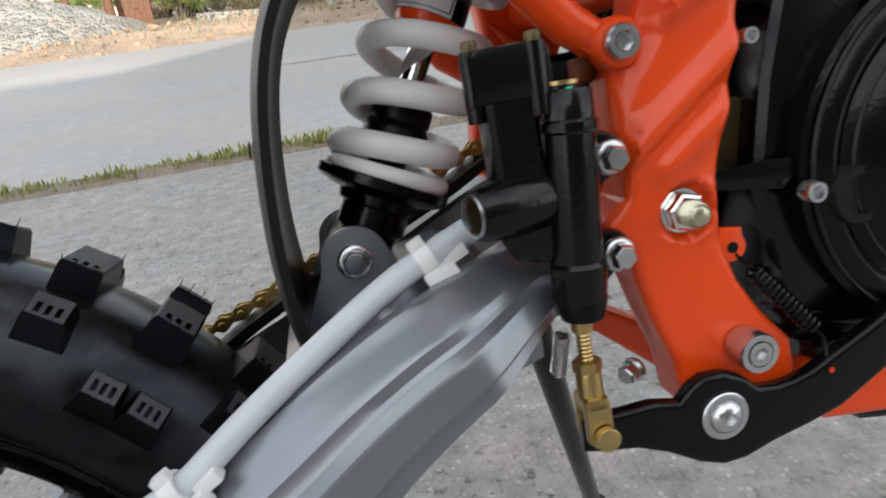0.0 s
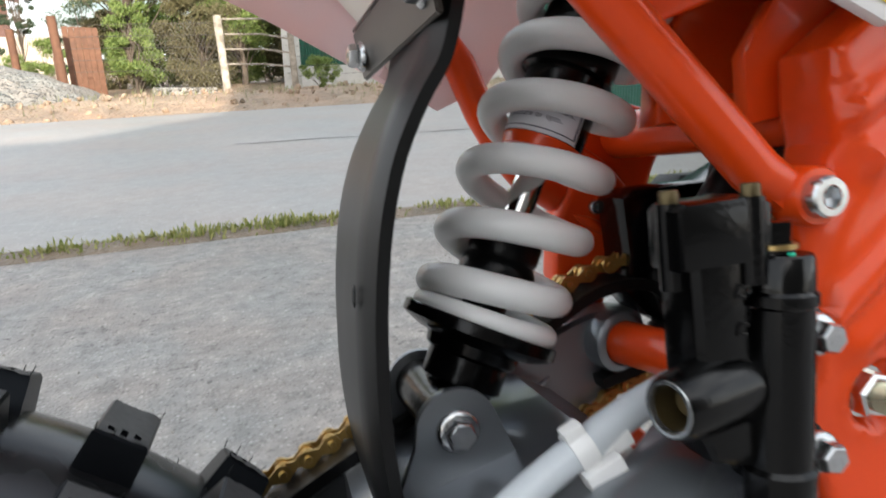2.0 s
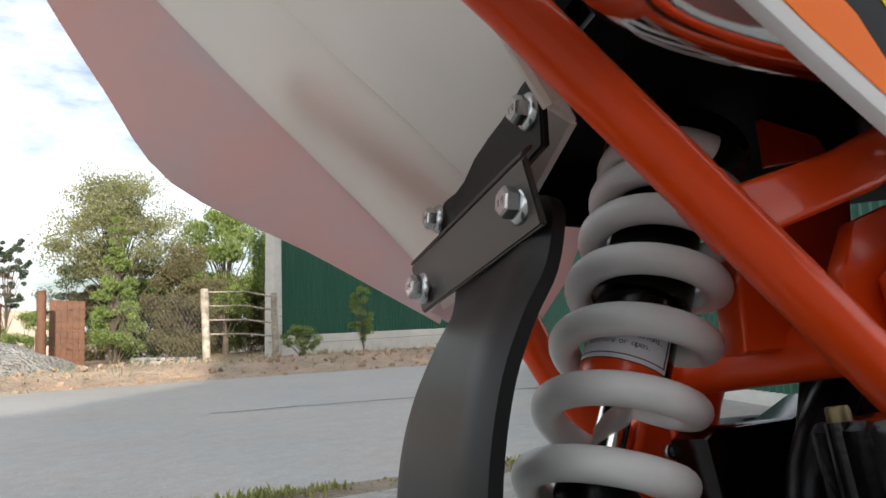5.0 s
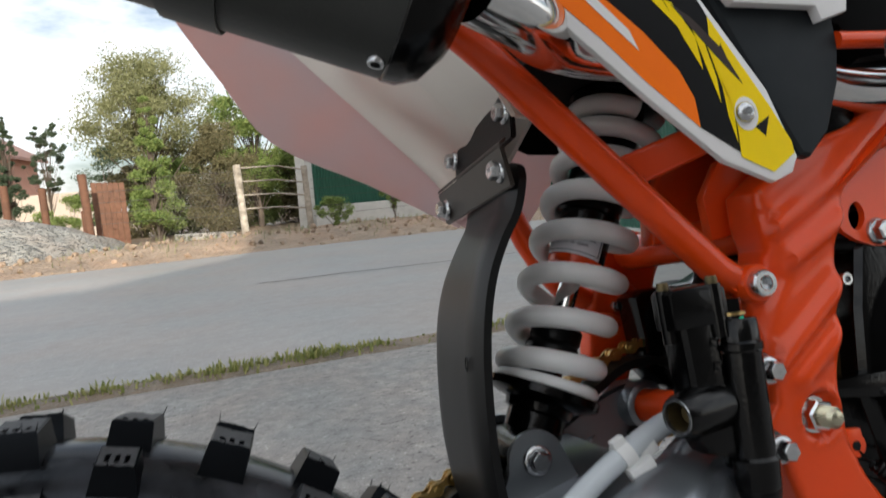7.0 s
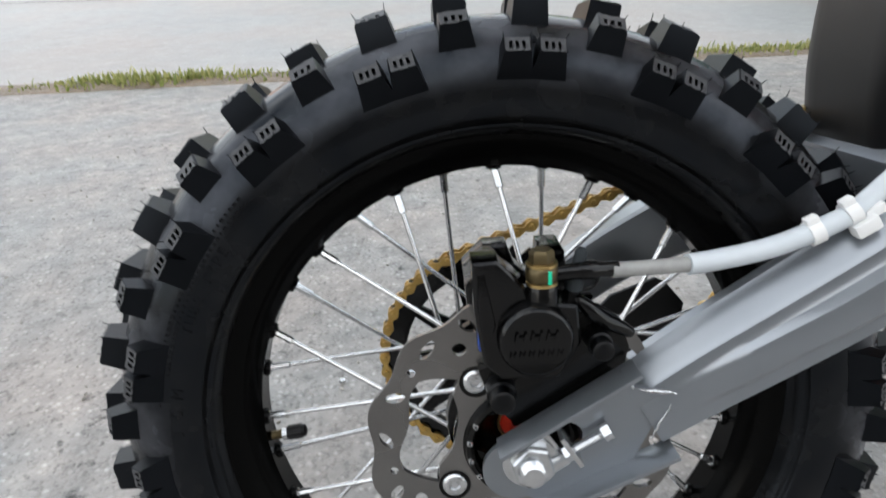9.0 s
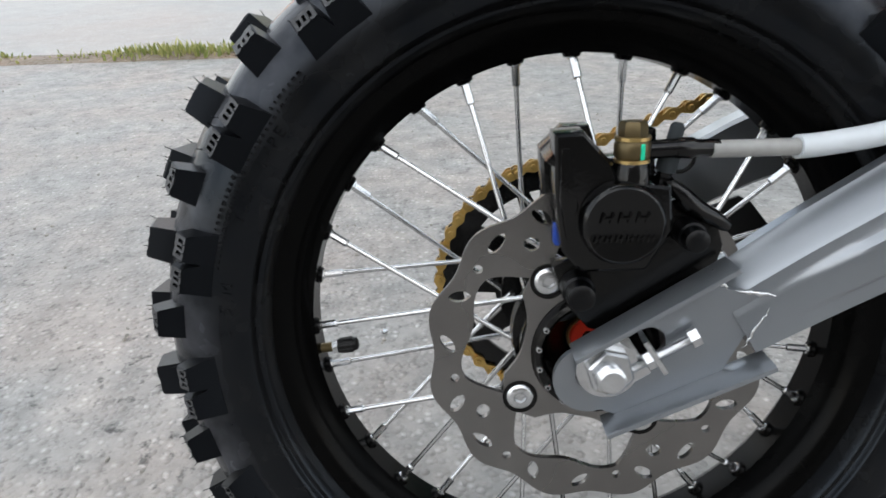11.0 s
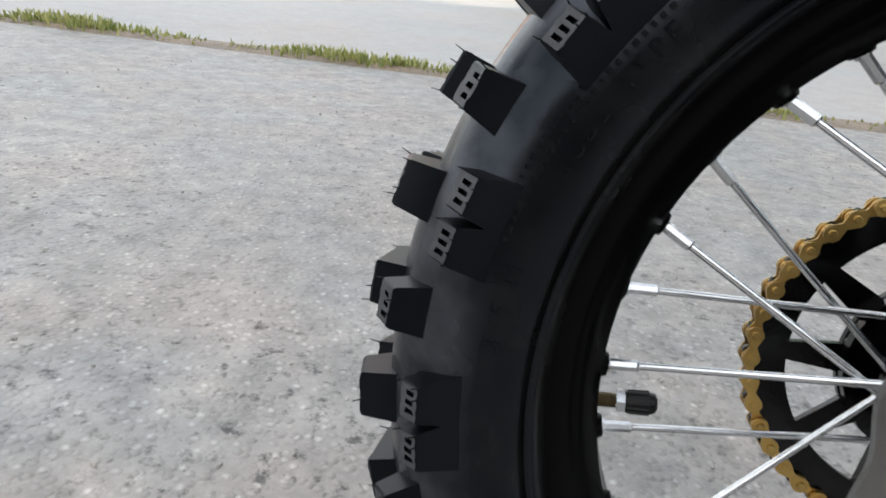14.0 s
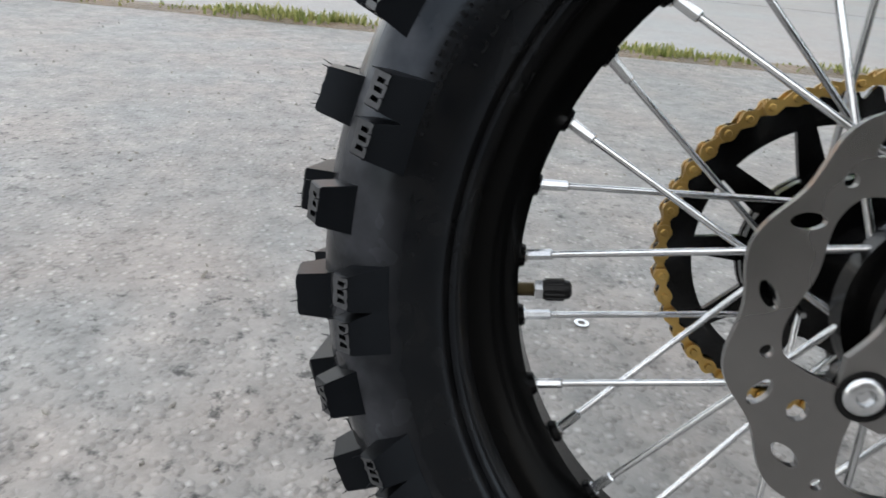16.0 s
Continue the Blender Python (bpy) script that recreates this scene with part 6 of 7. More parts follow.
pedal_poly = [(0.343, 0.1245), (0.356, 0.1258), (0.375, 0.1262), (0.3865, 0.1235), (0.392, 0.1290), (0.3985, 0.1325), (0.408, 0.1322), (0.4165, 0.1285), (0.424, 0.1215), (0.432, 0.1200), (0.440, 0.1205), (0.450, 0.1230),
              (0.462, 0.1290), (0.475, 0.1350), (0.490, 0.1430), (0.52, 0.152), (0.56, 0.156), (0.56, 0.130), (0.52, 0.124), (0.49, 0.1170), (0.476, 0.1090), (0.464, 0.1020), (0.448, 0.0975), (0.430, 0.0935), (0.416, 0.0890),
              (0.405, 0.0885), (0.394, 0.0925), (0.380, 0.1010), (0.366, 0.1070), (0.352, 0.1095), (0.343, 0.1115)]
bm = bmesh.new()
prism(bm, spread(pedal_poly, 1.025), -0.0670, -0.0585, 0.0034, 4)
pedal = part("brake_pedal", bm, BLACK_PAINT, bike, "black steel brake pedal", 40)
bm = bmesh.new()
lathe(bm, [(0, 0.0075), (0, 0.0108), (0.0012, 0.0112), (0.0018, 0.0106), (0.0018, 0.0080)], (0.4095, -0.0671, 0.1092), (0, -1, 0), 40)
lathe(bm, [(0.001, 0), (0.001, 0.0078), (0.0022, 0.0077), (0.0036, 0.0068), (0.0048, 0.0050), (0.0054, 0.0030)], (0.4095, -0.0671, 0.1092), (0, -1, 0), 40)
lathe(bm, [(0.0054, 0.0030), (0.0036, 0.0028), (0.0036, 0)], (0.4095, -0.0671, 0.1092), (0, -1, 0), 6)
part("pedal_bolt", bm, ZINC, pedal, "domed zinc pivot bolt")
bm = bmesh.new()
lathe(bm, [(0, 0), (0, 0.0013), (0.0008, 0.0013), (0.0008, 0)], (0.463, -0.0671, 0.118), (0, -1, 0), 12)
part("pedal_hole", bm, RED, pedal)


def coil(bm, a, b, r, wire, n, per=12):
    a, b = Vector(a), Vector(b)
    ax = (b - a).normalized()
    u = ax.orthogonal().normalized()
    w = ax.cross(u)
    pts = [a.lerp(b, i / (n * per)) + (u * math.cos(2 * math.pi * i / per) + w * math.sin(2 * math.pi * i / per)) * r for i in range(n * per + 1)]
    return tube(bm, pts, wire, 6)


bm = bmesh.new()
coil(bm, (0.438, -0.050, 0.167), (0.460, -0.060, 0.137), 0.0036, 0.0009, 14)
tube(bm, curve([(0.4305, -0.046, 0.178), (0.433, -0.048, 0.173), (0.438, -0.050, 0.167)], 4), 0.0009, 6)
tube(bm, curve([(0.460, -0.060, 0.137), (0.464, -0.062, 0.131), (0.463, -0.065, 0.119)], 4), 0.0009, 6)
part("return_spring", bm, BLACK_PAINT, bike, "small black pedal return spring", 60)

# side stand on the far side
bm = bmesh.new()
tube(bm, [(0.366, 0.062, 0.122), (0.372, 0.075, 0.095), (0.482, 0.335, -0.224)], 0.0095, 18)
stand = part("side_stand", bm, BLACK_PAINT, bike, "black side stand holding the bike up")
bm = bmesh.new()
lathe(bm, [(0, 0), (0, 0.014), (0.004, 0.0155), (0.006, 0.0155), (0.006, 0)], (0.4825, 0.336, -0.2205), (0.0224, -0.1564, -0.987), 24)
part("foot", bm, BLACK_PAINT, stand)
bm = bmesh.new()
coil(bm, (0.3750, 0.040, 0.1175), (0.3713, 0.045, 0.0914), 0.0042, 0.0010, 14)
tube(bm, [(0.3713, 0.045, 0.0914), (0.372, 0.055, 0.086), (0.379, 0.080, 0.080)], 0.0009, 6)
part("stand_spring", bm, ZINC, stand, "bright coil spring")

# rear brake caliper
cal = tagged(new("brake_caliper"), "black cast rear brake caliper")
cal.parent = bike
cal.matrix_basis = pose(0.001, 0.006, 0.001)
bm = bmesh.new()
lathe(bm, [(0, 0), (0, 0.0225), (0.012, 0.0222), (0.014, 0.0206), (0.025, 0.0200), (0.0272, 0.0192), (0.0283, 0.0178), (0.0280, 0.0170), (0.0276, 0)], (0.0065, -0.083, 0.0880), (0, -1, 0), 56)
prism(bm, [(-0.0255, 0.1305), (-0.0116, 0.131), (0.002, 0.116), (0.0045, 0.108), (0.012, 0.1065), (0.03, 0.104), (0.032, 0.082), (0.02, 0.062), (-0.012, 0.062), (-0.021, 0.0724), (-0.025, 0.1025)], -0.102, -0.078, 0.0035, 3)
prism(bm, [(-0.0225, 0.124), (-0.019, 0.124), (-0.014, 0.096), (-0.0195, 0.080), (-0.023, 0.10)], -0.1045, -0.100, 0.001)
part("body", bm, BLACK_CAST, cal, "black cast caliper body", 35)
bm = bmesh.new()
prism(bm, [(-0.027, 0.083), (-0.029, 0.118), (-0.0171, 0.1294), (-0.0036, 0.1295), (0.0008, 0.117), (0.006, 0.112), (0.012, 0.1125), (0.0135, 0.129), (0.026, 0.129), (0.03, 0.118), (0.034, 0.08), (0.02, 0.068), (-0.02, 0.068)], -0.068, -0.050, 0.004, 3)
prism(bm, [(-0.0290, 0.117), (-0.0175, 0.129), (-0.0125, 0.129), (-0.0135, 0.121), (-0.0225, 0.113)], -0.100, -0.06, 0.002)
box(bm, (0.0205, -0.068, 0.1255), (0.012, 0.03, 0.007), bevel=0.002)
part("inner_body", bm, BLACK_CAST, cal, "", 35)
bm = bmesh.new()
prism(bm, [(-0.0235, 0.058), (-0.006, 0.066), (0.03, 0.09), (0.046, 0.094), (0.058, 0.086), (0.064, 0.068), (0.06, 0.05), (0.012, 0.018), (-0.004, 0.022), (-0.016, 0.036)], -0.0815, -0.0735, 0.002, 2)
part("bracket", bm, BLACK_PAINT, cal, "black caliper bracket", 35)
for a, b, r in (((-0.011, -0.080, 0.048), (-0.011, -0.103, 0.048), 0.0085), ((0.044, -0.082, 0.0765), (0.044, -0.103, 0.0765), 0.0072)):
    bm = bmesh.new()
    a, b = Vector(a), Vector(b)
    ln = (b - a).length
    lathe(bm, [(0, 0), (0, r), (ln * 0.55, r), (ln * 0.6, r * 0.86), (ln * 0.95, r * 0.82), (ln, r * 0.6), (ln, 0)], a, b - a, 24)
    part("slide_pin", bm, RUBBER, cal, "", 35)
bm = bmesh.new()
tube(bm, curve([(0.030, -0.090, 0.104), (0.037, -0.091, 0.0985), (0.046, -0.090, 0.090), (0.056, -0.088, 0.084), (0.063, -0.086, 0.079)], 4), 0.0048, 12, scales=[0.6 + 0.4 * math.sin(math.pi * i / 16) for i in range(17)])
part("pin_retainer", bm, BLACK_CAST, cal, "", 40)
bm = bmesh.new()
box(bm, (-0.0195, -0.071, 0.074), (0.006, 0.014, 0.012), bevel=0.002)
part("pad_clip", bm, BLUE, cal, "blue plastic pad tip")
# raised maker's mark on the piston cap as plain bars
for row, (n, w, h, z) in enumerate(((3, 0.0066, 0.0052, 0.0920), (6, 0.0034, 0.0034, 0.0820))):
    for i in range(n):
        x = 0.0065 + (i - (n - 1) / 2) * (w + 0.0015)
        bm = bmesh.new()
        box(bm, (x - w * 0.33, -0.1118, z), (w * 0.2, 0.001, h), rot=Matrix.Rotation(radians(12), 4, "Y"), bevel=0.0002)
        box(bm, (x + w * 0.33, -0.1118, z), (w * 0.2, 0.001, h), rot=Matrix.Rotation(radians(12), 4, "Y"), bevel=0.0002)
        box(bm, (x, -0.1118, z), (w * 0.7, 0.001, h * 0.2), bevel=0.0002)
        part("raised_bar", bm, BLACK_CAST, cal)
cb = Vector((0.0115, -0.097, 0.101))
bm = bmesh.new()
lathe(bm, [(0, 0), (0, 0.0092), (0.012, 0.0088), (0.0147, 0.0080), (0.0147, 0)], cb, (0, 0, 1), 26)
part("banjo_seat", bm, BLACK_CAST, cal)
bm = bmesh.new()
lathe(bm, [(0.0163, 0), (0.0163, 0.0075), (0.018, 0.0086), (0.0235, 0.0086), (0.0252, 0.0075), (0.0252, 0)], cb, (0, 0, 1), 26)
lathe(bm, [(0.0268, 0), (0.0268, 0.0068), (0.0325, 0.0068), (0.0340, 0.0056), (0.0340, 0)], cb, (0, 0, 1), 6)
part("banjo_bolt", bm, BRONZE, cal, "bronze banjo bolt")
for h in (0.0147, 0.0252):
    bm = bmesh.new()
    lathe(bm, [(h, 0.005), (h, 0.0084), (h + 0.0016, 0.0084), (h + 0.0016, 0.005)], cb, (0, 0, 1), 26)
    part("washer", bm, BRASS, cal)
bm = bmesh.new()
rod(bm, (0.0267, -0.088, 0.0958), (0.029, -0.09, 0.1064), 0.0060, 20, 0.0052)
rod(bm, (0.029, -0.09, 0.1064), (0.0305, -0.091, 0.1154), 0.0036, 6)
part("bleed_nipple", bm, BLACK_CAST, cal, "black bleed nipple beside the banjo bolt")
bm = bmesh.new()
way = (Vector((0.0324, -0.092, 0.1261)) - Vector((0.0305, -0.091, 0.1154))).normalized()
lathe(bm, [(-0.006, 0.0034), (-0.006, 0.0050), (0.002, 0.0052), (0.006, 0.0046), (0.0065, 0.0038), (0.016, 0.0034), (0.0175, 0.0024), (0.0175, 0)], (0.0305, -0.091, 0.1154), way, 22)
part("bleed_cap", bm, GREY_PANEL, cal, "dull grey rubber cap")
bm = bmesh.new()
tube(bm, [(0.0361 + 0.0062 * math.cos(a), -0.092 - 0.002 * math.sin(a), 0.1154 + 0.0068 * math.sin(a)) for a in [2 * math.pi * i / 24 for i in range(24)]], 0.0011, 8, closed=True)
part("cap_strap", bm, RUBBER, cal, "black rubber strap of the bleed cap")
bm = bmesh.new()
box(bm, (0.0145, -0.1053, 0.1215), (0.0020, 0.0008, 0.0075), bevel=0.0003)
part("paint_mark", bm, GREEN_MARK, cal, "green inspection paint mark")

# brake hose in its milky sleeve, clips
bm = bmesh.new()
rod(bm, (0.019, -0.0905, 0.1220), (0.034, -0.089, 0.1222), 0.0046, 16)
lathe(bm, [(0, 0), (0, 0.0050), (0.008, 0.0052), (0.010, 0.0042), (0.0205, 0.0042), (0.0205, 0)], (0.033, -0.0890, 0.1222), (0.99, 0.08, -0.04), 16)
fit_ob = part("hose_fitting", bm, BLACK_CAST, bike, "black crimped hose fitting")
HOSE_LINE = [(0.050, -0.088, 0.1210), (0.078, -0.085, 0.1203), (0.097, -0.082, 0.1199), (0.1165, -0.0797, 0.1215), (0.137, -0.078, 0.1246), (0.156, -0.077, 0.1302), (0.174, -0.075, 0.1365), (0.187, -0.0715, 0.1415),
             (0.2117, -0.063, 0.1570), (0.2387, -0.0555, 0.1728), (0.2710, -0.0495, 0.1912), (0.2950, -0.0470, 0.2026), (0.3178, -0.043, 0.2102), (0.335, -0.040, 0.214)]
fine = curve(HOSE_LINE, 8)
bm = bmesh.new()
tube(bm, fine[:20], 0.0042, 20)
part("hose", bm, HOSE_END, bike, "clear brake hose end")
bm = bmesh.new()
tube(bm, fine[14:], 0.0058, 24)
sleeve = part("hose_sleeve", bm, HOSE, bike, "milky plastic hose sleeve along the swingarm")


def clip(at, ang, big):
    bm = bmesh.new()
    lathe(bm, [(-0.0035, 0.0056), (-0.0035, 0.0071), (0.0035, 0.0071), (0.0035, 0.0056)], at, (math.cos(radians(ang)), 0, math.sin(radians(ang))), 24)
    r = Matrix.Rotation(radians(-ang), 4, "Y")
    up = Vector((-math.sin(radians(ang)), 0, math.cos(radians(ang))))
    fwd = Vector((math.cos(radians(ang)), 0, math.sin(radians(ang))))
    a = Vector(at)
    box(bm, a + up * 0.0072 + Vector((0, -0.001, 0)), (0.0072, 0.006, 0.005), rot=r, bevel=0.001)
    if big:
        box(bm, a - up * 0.0085 + fwd * 0.002 + Vector((0, -0.0045, 0)), (0.014, 0.009, 0.008), rot=r, bevel=0.0015)
        box(bm, a - up * 0.005 + fwd * 0.011, (0.011, 0.008, 0.006), rot=r, bevel=0.0012)
    return part("hose_clip", bm, NYLON, bike, "white nylon hose clip", 35)


clip((0.1625, -0.0765, 0.1322), 24, False)
clip((0.183, -0.0735, 0.1408), 30, True)
clip((0.2930, -0.0472, 0.2018), 24, True)

# engine behind the frame
engine = tagged(new("engine"), "black engine with finned and ringed covers")
engine.parent = bike
bm = bmesh.new()
prism(bm, [(0.445, 0.20), (0.46, 0.13), (0.50, 0.07), (0.62, 0.05), (0.70, 0.10), (0.70, 0.26), (0.62, 0.315), (0.50, 0.312), (0.462, 0.290), (0.452, 0.25)], -0.045, 0.07, 0.008, 3)
part("crankcase", bm, BLACK_CAST, engine, "", 35)
bm = bmesh.new()
lathe(bm, [(0, 0), (0, 0.085), (0.010, 0.0845), (0.012, 0.080), (0.014, 0.0795), (0.016, 0.076), (0.0165, 0.072), (0.014, 0.068), (0.018, 0.062), (0.024, 0.05), (0.028, 0.02), (0.028, 0)], (0.545, -0.044, 0.205), (0, -1, 0), 72)
part("clutch_cover", bm, BLACK_PAINT, engine, "glossy black round side cover with ribs", 25)
for k in range(3):
    bm = bmesh.new()
    tube(bm, [(0.545 + r * math.cos(a), -0.0585 - 0.001 * k, 0.205 + r * math.sin(a)) for r in [0.0815 - 0.009 * k] for a in [2 * math.pi * i / 90 for i in range(90)]], 0.0012, 6, closed=True)
    part("cover_rib", bm, BLACK_PAINT, engine)
bm = bmesh.new()
prism(bm, [(0.43, 0.211), (0.43, 0.243), (0.462, 0.241), (0.459, 0.208)], -0.030, 0.03, 0.004, 2)
part("starter_case", bm, BRONZE, engine, "bronze tinted case", 35)
bm = bmesh.new()
prism(bm, [(0.42, 0.206), (0.42, 0.2155), (0.48, 0.2145), (0.50, 0.208), (0.50, 0.198), (0.47, 0.198)], -0.052, -0.038, 0.002)
part("mount_bar", bm, BLACK_CAST, engine, "", 35)
for at, r in (((0.4625, -0.056, 0.199), 0.0050), ((0.443, -0.044, 0.268), 0.0038), ((0.505, -0.06, 0.142), 0.006)):
    bm = bmesh.new()
    socket_bolt(bm, at, (0, -1, 0), r, 0.007)
    part("engine_bolt", bm, ZINC, engine)
bm = bmesh.new()
lathe(bm, [(0, 0), (0, 0.016), (0.006, 0.016), (0.010, 0.014), (0.013, 0.0125), (0.013, 0.009), (0.011, 0.0085), (0.011, 0)], (0.4835, -0.050, 0.194), (0, -1, 0), 36)
part("oil_cap", bm, BLACK_PLASTIC, engine, "", 30)
for k in range(5):
    bm = bmesh.new()
    box(bm, (0.475 + 0.002 * k, -0.03 - 0.002 * k, 0.165 - 0.011 * k), (0.05, 0.02, 0.0045), rot=Matrix.Rotation(radians(18), 4, "Y"), bevel=0.001)
    part("case_fin", bm, BLACK_CAST, engine)
bm = bmesh.new()
prism(bm, [(0.52, 0.27), (0.62, 0.27), (0.66, 0.40), (0.53, 0.41)], -0.055, 0.055, 0.005)
for k in range(7):
    fin = bmesh.new()
    box(fin, (0.585 + 0.004 * k, 0, 0.285 + 0.016 * k), (0.14, 0.14, 0.004), rot=Matrix.Rotation(radians(-6), 4, "Y"), bevel=0.001)
    part("cooling_fin", fin, BLACK_CAST, engine)
part("cylinder", bm, BLACK_CAST, engine, "finned black cylinder", 35)
bm = bmesh.new()
tube(bm, curve([(0.45, -0.02, 0.40), (0.46, -0.025, 0.36), (0.49, -0.02, 0.33), (0.53, 0.0, 0.32)], 6), 0.024, 24)
part("intake_boot", bm, RUBBER, engine, "", 50)
bm = bmesh.new()
tube(bm, curve([(0.425, 0.04, 0.30), (0.415, 0.046, 0.262), (0.41, 0.05, 0.235), (0.42, 0.05, 0.205)], 6), 0.0055, 14)
part("breather_hose", bm, RUBBER, engine, "black rubber breather hose", 50)
bm = bmesh.new()
prism(bm, [(0.381, 0.240), (0.379, 0.2705), (0.385, 0.2745), (0.430, 0.2748), (0.455, 0.285), (0.475, 0.25), (0.47, 0.20), (0.43, 0.185), (0.389, 0.208), (0.378, 0.222)], 0.066, 0.095, 0.004, 2)
part("sprocket_cover", bm, BLACK_CAST, engine, "black sprocket cover", 35)
bm = bmesh.new()
tube(bm, curve([(0.44, -0.03, 0.29), (0.50, -0.045, 0.285), (0.56, -0.05, 0.30), (0.66, -0.05, 0.31)], 6), 0.006, 12)
part("cable", bm, RUBBER, engine, "", 50)

bm = bmesh.new()
prism(bm, [(0.434, 0.21), (0.444, 0.244), (0.453, 0.268), (0.462, 0.275), (0.56, 0.272), (0.58, 0.19), (0.46, 0.175), (0.44, 0.187)], 0.135, 0.165, 0.004, 2)
part("sprocket_cover", bm, BLACK_PLASTIC, engine, "black front sprocket cover", 35)
bm = bmesh.new()
tube(bm, curve([(0.45, 0.034, 0.31), (0.4266, 0.034, 0.2851), (0.408, 0.034, 0.2634), (0.3984, 0.034, 0.2435), (0.396, 0.034, 0.2106), (0.41, 0.034, 0.18), (0.44, 0.034, 0.16)], 6), 0.0095, 20)
part("breather_hose", bm, RUBBER, engine, "thick black rubber breather hose")
bm = bmesh.new()
lathe(bm, [(-0.01, 0), (-0.01, 0.013), (0.01, 0.013), (0.01, 0.0065), (0.013, 0.0065), (0.013, 0)], (0.315, 0.055, 0.128), (0, -1, 0), 28)
part("chain_roller", bm, RUBBER, chain, "black chain roller")
bm = bmesh.new()
flange_bolt(bm, (0.315, 0.042, 0.128), (0, -1, 0), 0.0085, 0.0062, 0.006)
part("roller_bolt", bm, ZINC, chain)
bm = bmesh.new()
prism(bm, [(0.068, 0.034), (0.085, 0.052), (0.118, 0.064), (0.126, 0.060), (0.1400, 0.043), (0.1385, 0.031), (0.12, 0.012), (0.09, 0.0)], 0.043, 0.047, 0.0012)
part("chain_guard", bm, BLACK_PLASTIC, swingarm, "black plastic guard plate", 35)


# ---- across the road ----
WOOD = material("weathered wood", (0.2, 0.16, 0.12), 0.8, var=0.3, scale=20, bump=0.6, bump_scale=60, tint=(0.34, 0.3, 0.25))
PALE_WOOD = material("pale weathered wood", (0.27, 0.23, 0.18), 0.85, var=0.3, scale=12, bump=0.5, bump_scale=50, tint=(0.40, 0.36, 0.30))
RUST = material("rusty steel", (0.13, 0.06, 0.034), 0.8, var=0.35, scale=14, bump=0.4, bump_scale=60, stain_scale=3)
CONCRETE = material("grey concrete", (0.5, 0.49, 0.46), 0.8, var=0.12, scale=8, bump=0.4, bump_scale=60, stain_scale=2)
GREEN_WALL = material("green metal cladding", (0.012, 0.085, 0.055), 0.45, var=0.12, scale=3, stain_scale=0.8)
PLASTER = material("warm plaster", (0.40, 0.34, 0.28), 0.8, var=0.08, scale=3, stain_scale=0.6)
RED_PLASTER = material("reddish plaster", (0.42, 0.22, 0.16), 0.8, var=0.1, scale=3, stain_scale=0.6)
# for the unseen shade block; kept dark so black parts reflect little light
DARK_BLOCK = material("dark shade block", (0.13, 0.12, 0.11), 0.85, var=0.1, scale=6, stain_scale=0.7)
GREY_BLOCK = material("grey shade block", (0.22, 0.22, 0.22), 0.6, var=0.15, scale=3)
BARK = material("bark", (0.11, 0.085, 0.065), 0.85, var=0.3, scale=14, bump=0.6, bump_scale=40)
WIRE = material("fence wire", (0.11, 0.10, 0.09), 0.6, 0.6)
ROOF = material("brown roof sheet", (0.24, 0.13, 0.10), 0.6, var=0.2, scale=3)


def fence_post(x, y, h, r, mat, label, lean=0.0):
    z = land(x, y)
    bm = bmesh.new()
    rnd = random.Random(int(x * 100))
    pts = [(x + lean * i / 6, y + 0.006 * rnd.uniform(-1, 1), z - 0.25 + (h + 0.25) * i / 6) for i in range(7)]
    tube(bm, pts, r, 10, scales=[1.0 + rnd.uniform(-0.06, 0.06) for _ in range(7)])
    return thing("fence_post", bm, mat, label, "post", "fence posts across the road")


fence_post(-1.79, 13.6, 1.42, 0.075, RUST, "rusty brown steel fence post on the bank", -0.03)
fence_post(0.9, 12.5, 1.32, 0.07, PALE_WOOD, "pale weathered fence post beside wooden rails", -0.04)
fence_post(2.17, 13.0, 1.25, 0.065, WOOD, "weathered wooden fence post", -0.02)
fence_post(-3.4, 15.0, 1.38, 0.07, RUST, "rusty fence post behind the gravel heap")
fence_post(-2.75, 15.0, 1.3, 0.07, RUST, "rusty fence post behind the gravel heap")
fence_post(-2.2, 16.0, 0.8, 0.06, RUST, "short rusty fence post")
fence_post(-4.6, 15.5, 0.95, 0.07, RUST, "rusty fence post in the yard")
for k in range(4):
    bm = bmesh.new()
    z = 0.52 + 0.25 * k
    tube(bm, [(0.92, 12.55, z + 0.14), (1.6, 12.75, z + 0.12 + 0.01 * k), (2.16, 13.0, z + 0.05)], 0.016, 8)
    thing("fence_rail", bm, WOOD, "thin weathered wooden fence rail", "rail", "fence rails")
bm = bmesh.new()
for k in range(5):
    tube(bm, [(-1.62, 13.7, 0.62 + 0.2 * k), (-0.3, 13.3, 0.6 + 0.2 * k), (1.0, 12.5, 0.55 + 0.2 * k)], 0.004, 5)
for k in range(5):
    tube(bm, [(2.25, 13.0, 0.4 + 0.18 * k), (4.5, 13.7, 0.42 + 0.18 * k), (8, 14.2, 0.45 + 0.18 * k)], 0.004, 5)
for k in range(26):
    x = -0.75 + 0.065 * k
    for way in (-1, 1):
        tube(bm, [(x, 13.3 - 0.45 * (x + 0.3), 0.25 if way > 0 else 1.4), (x + 0.6, 13.3 - 0.45 * (x + 0.9), 1.4 if way > 0 else 0.25)], 0.0022, 4)
thing("wire_fence", bm, WIRE, "thin sagging wire strung between posts", "fence")
gate = tagged(new("sheet_gate"), "rusty ribbed steel gate leaf", "gate")
gz = land(-1.35, 14.45)
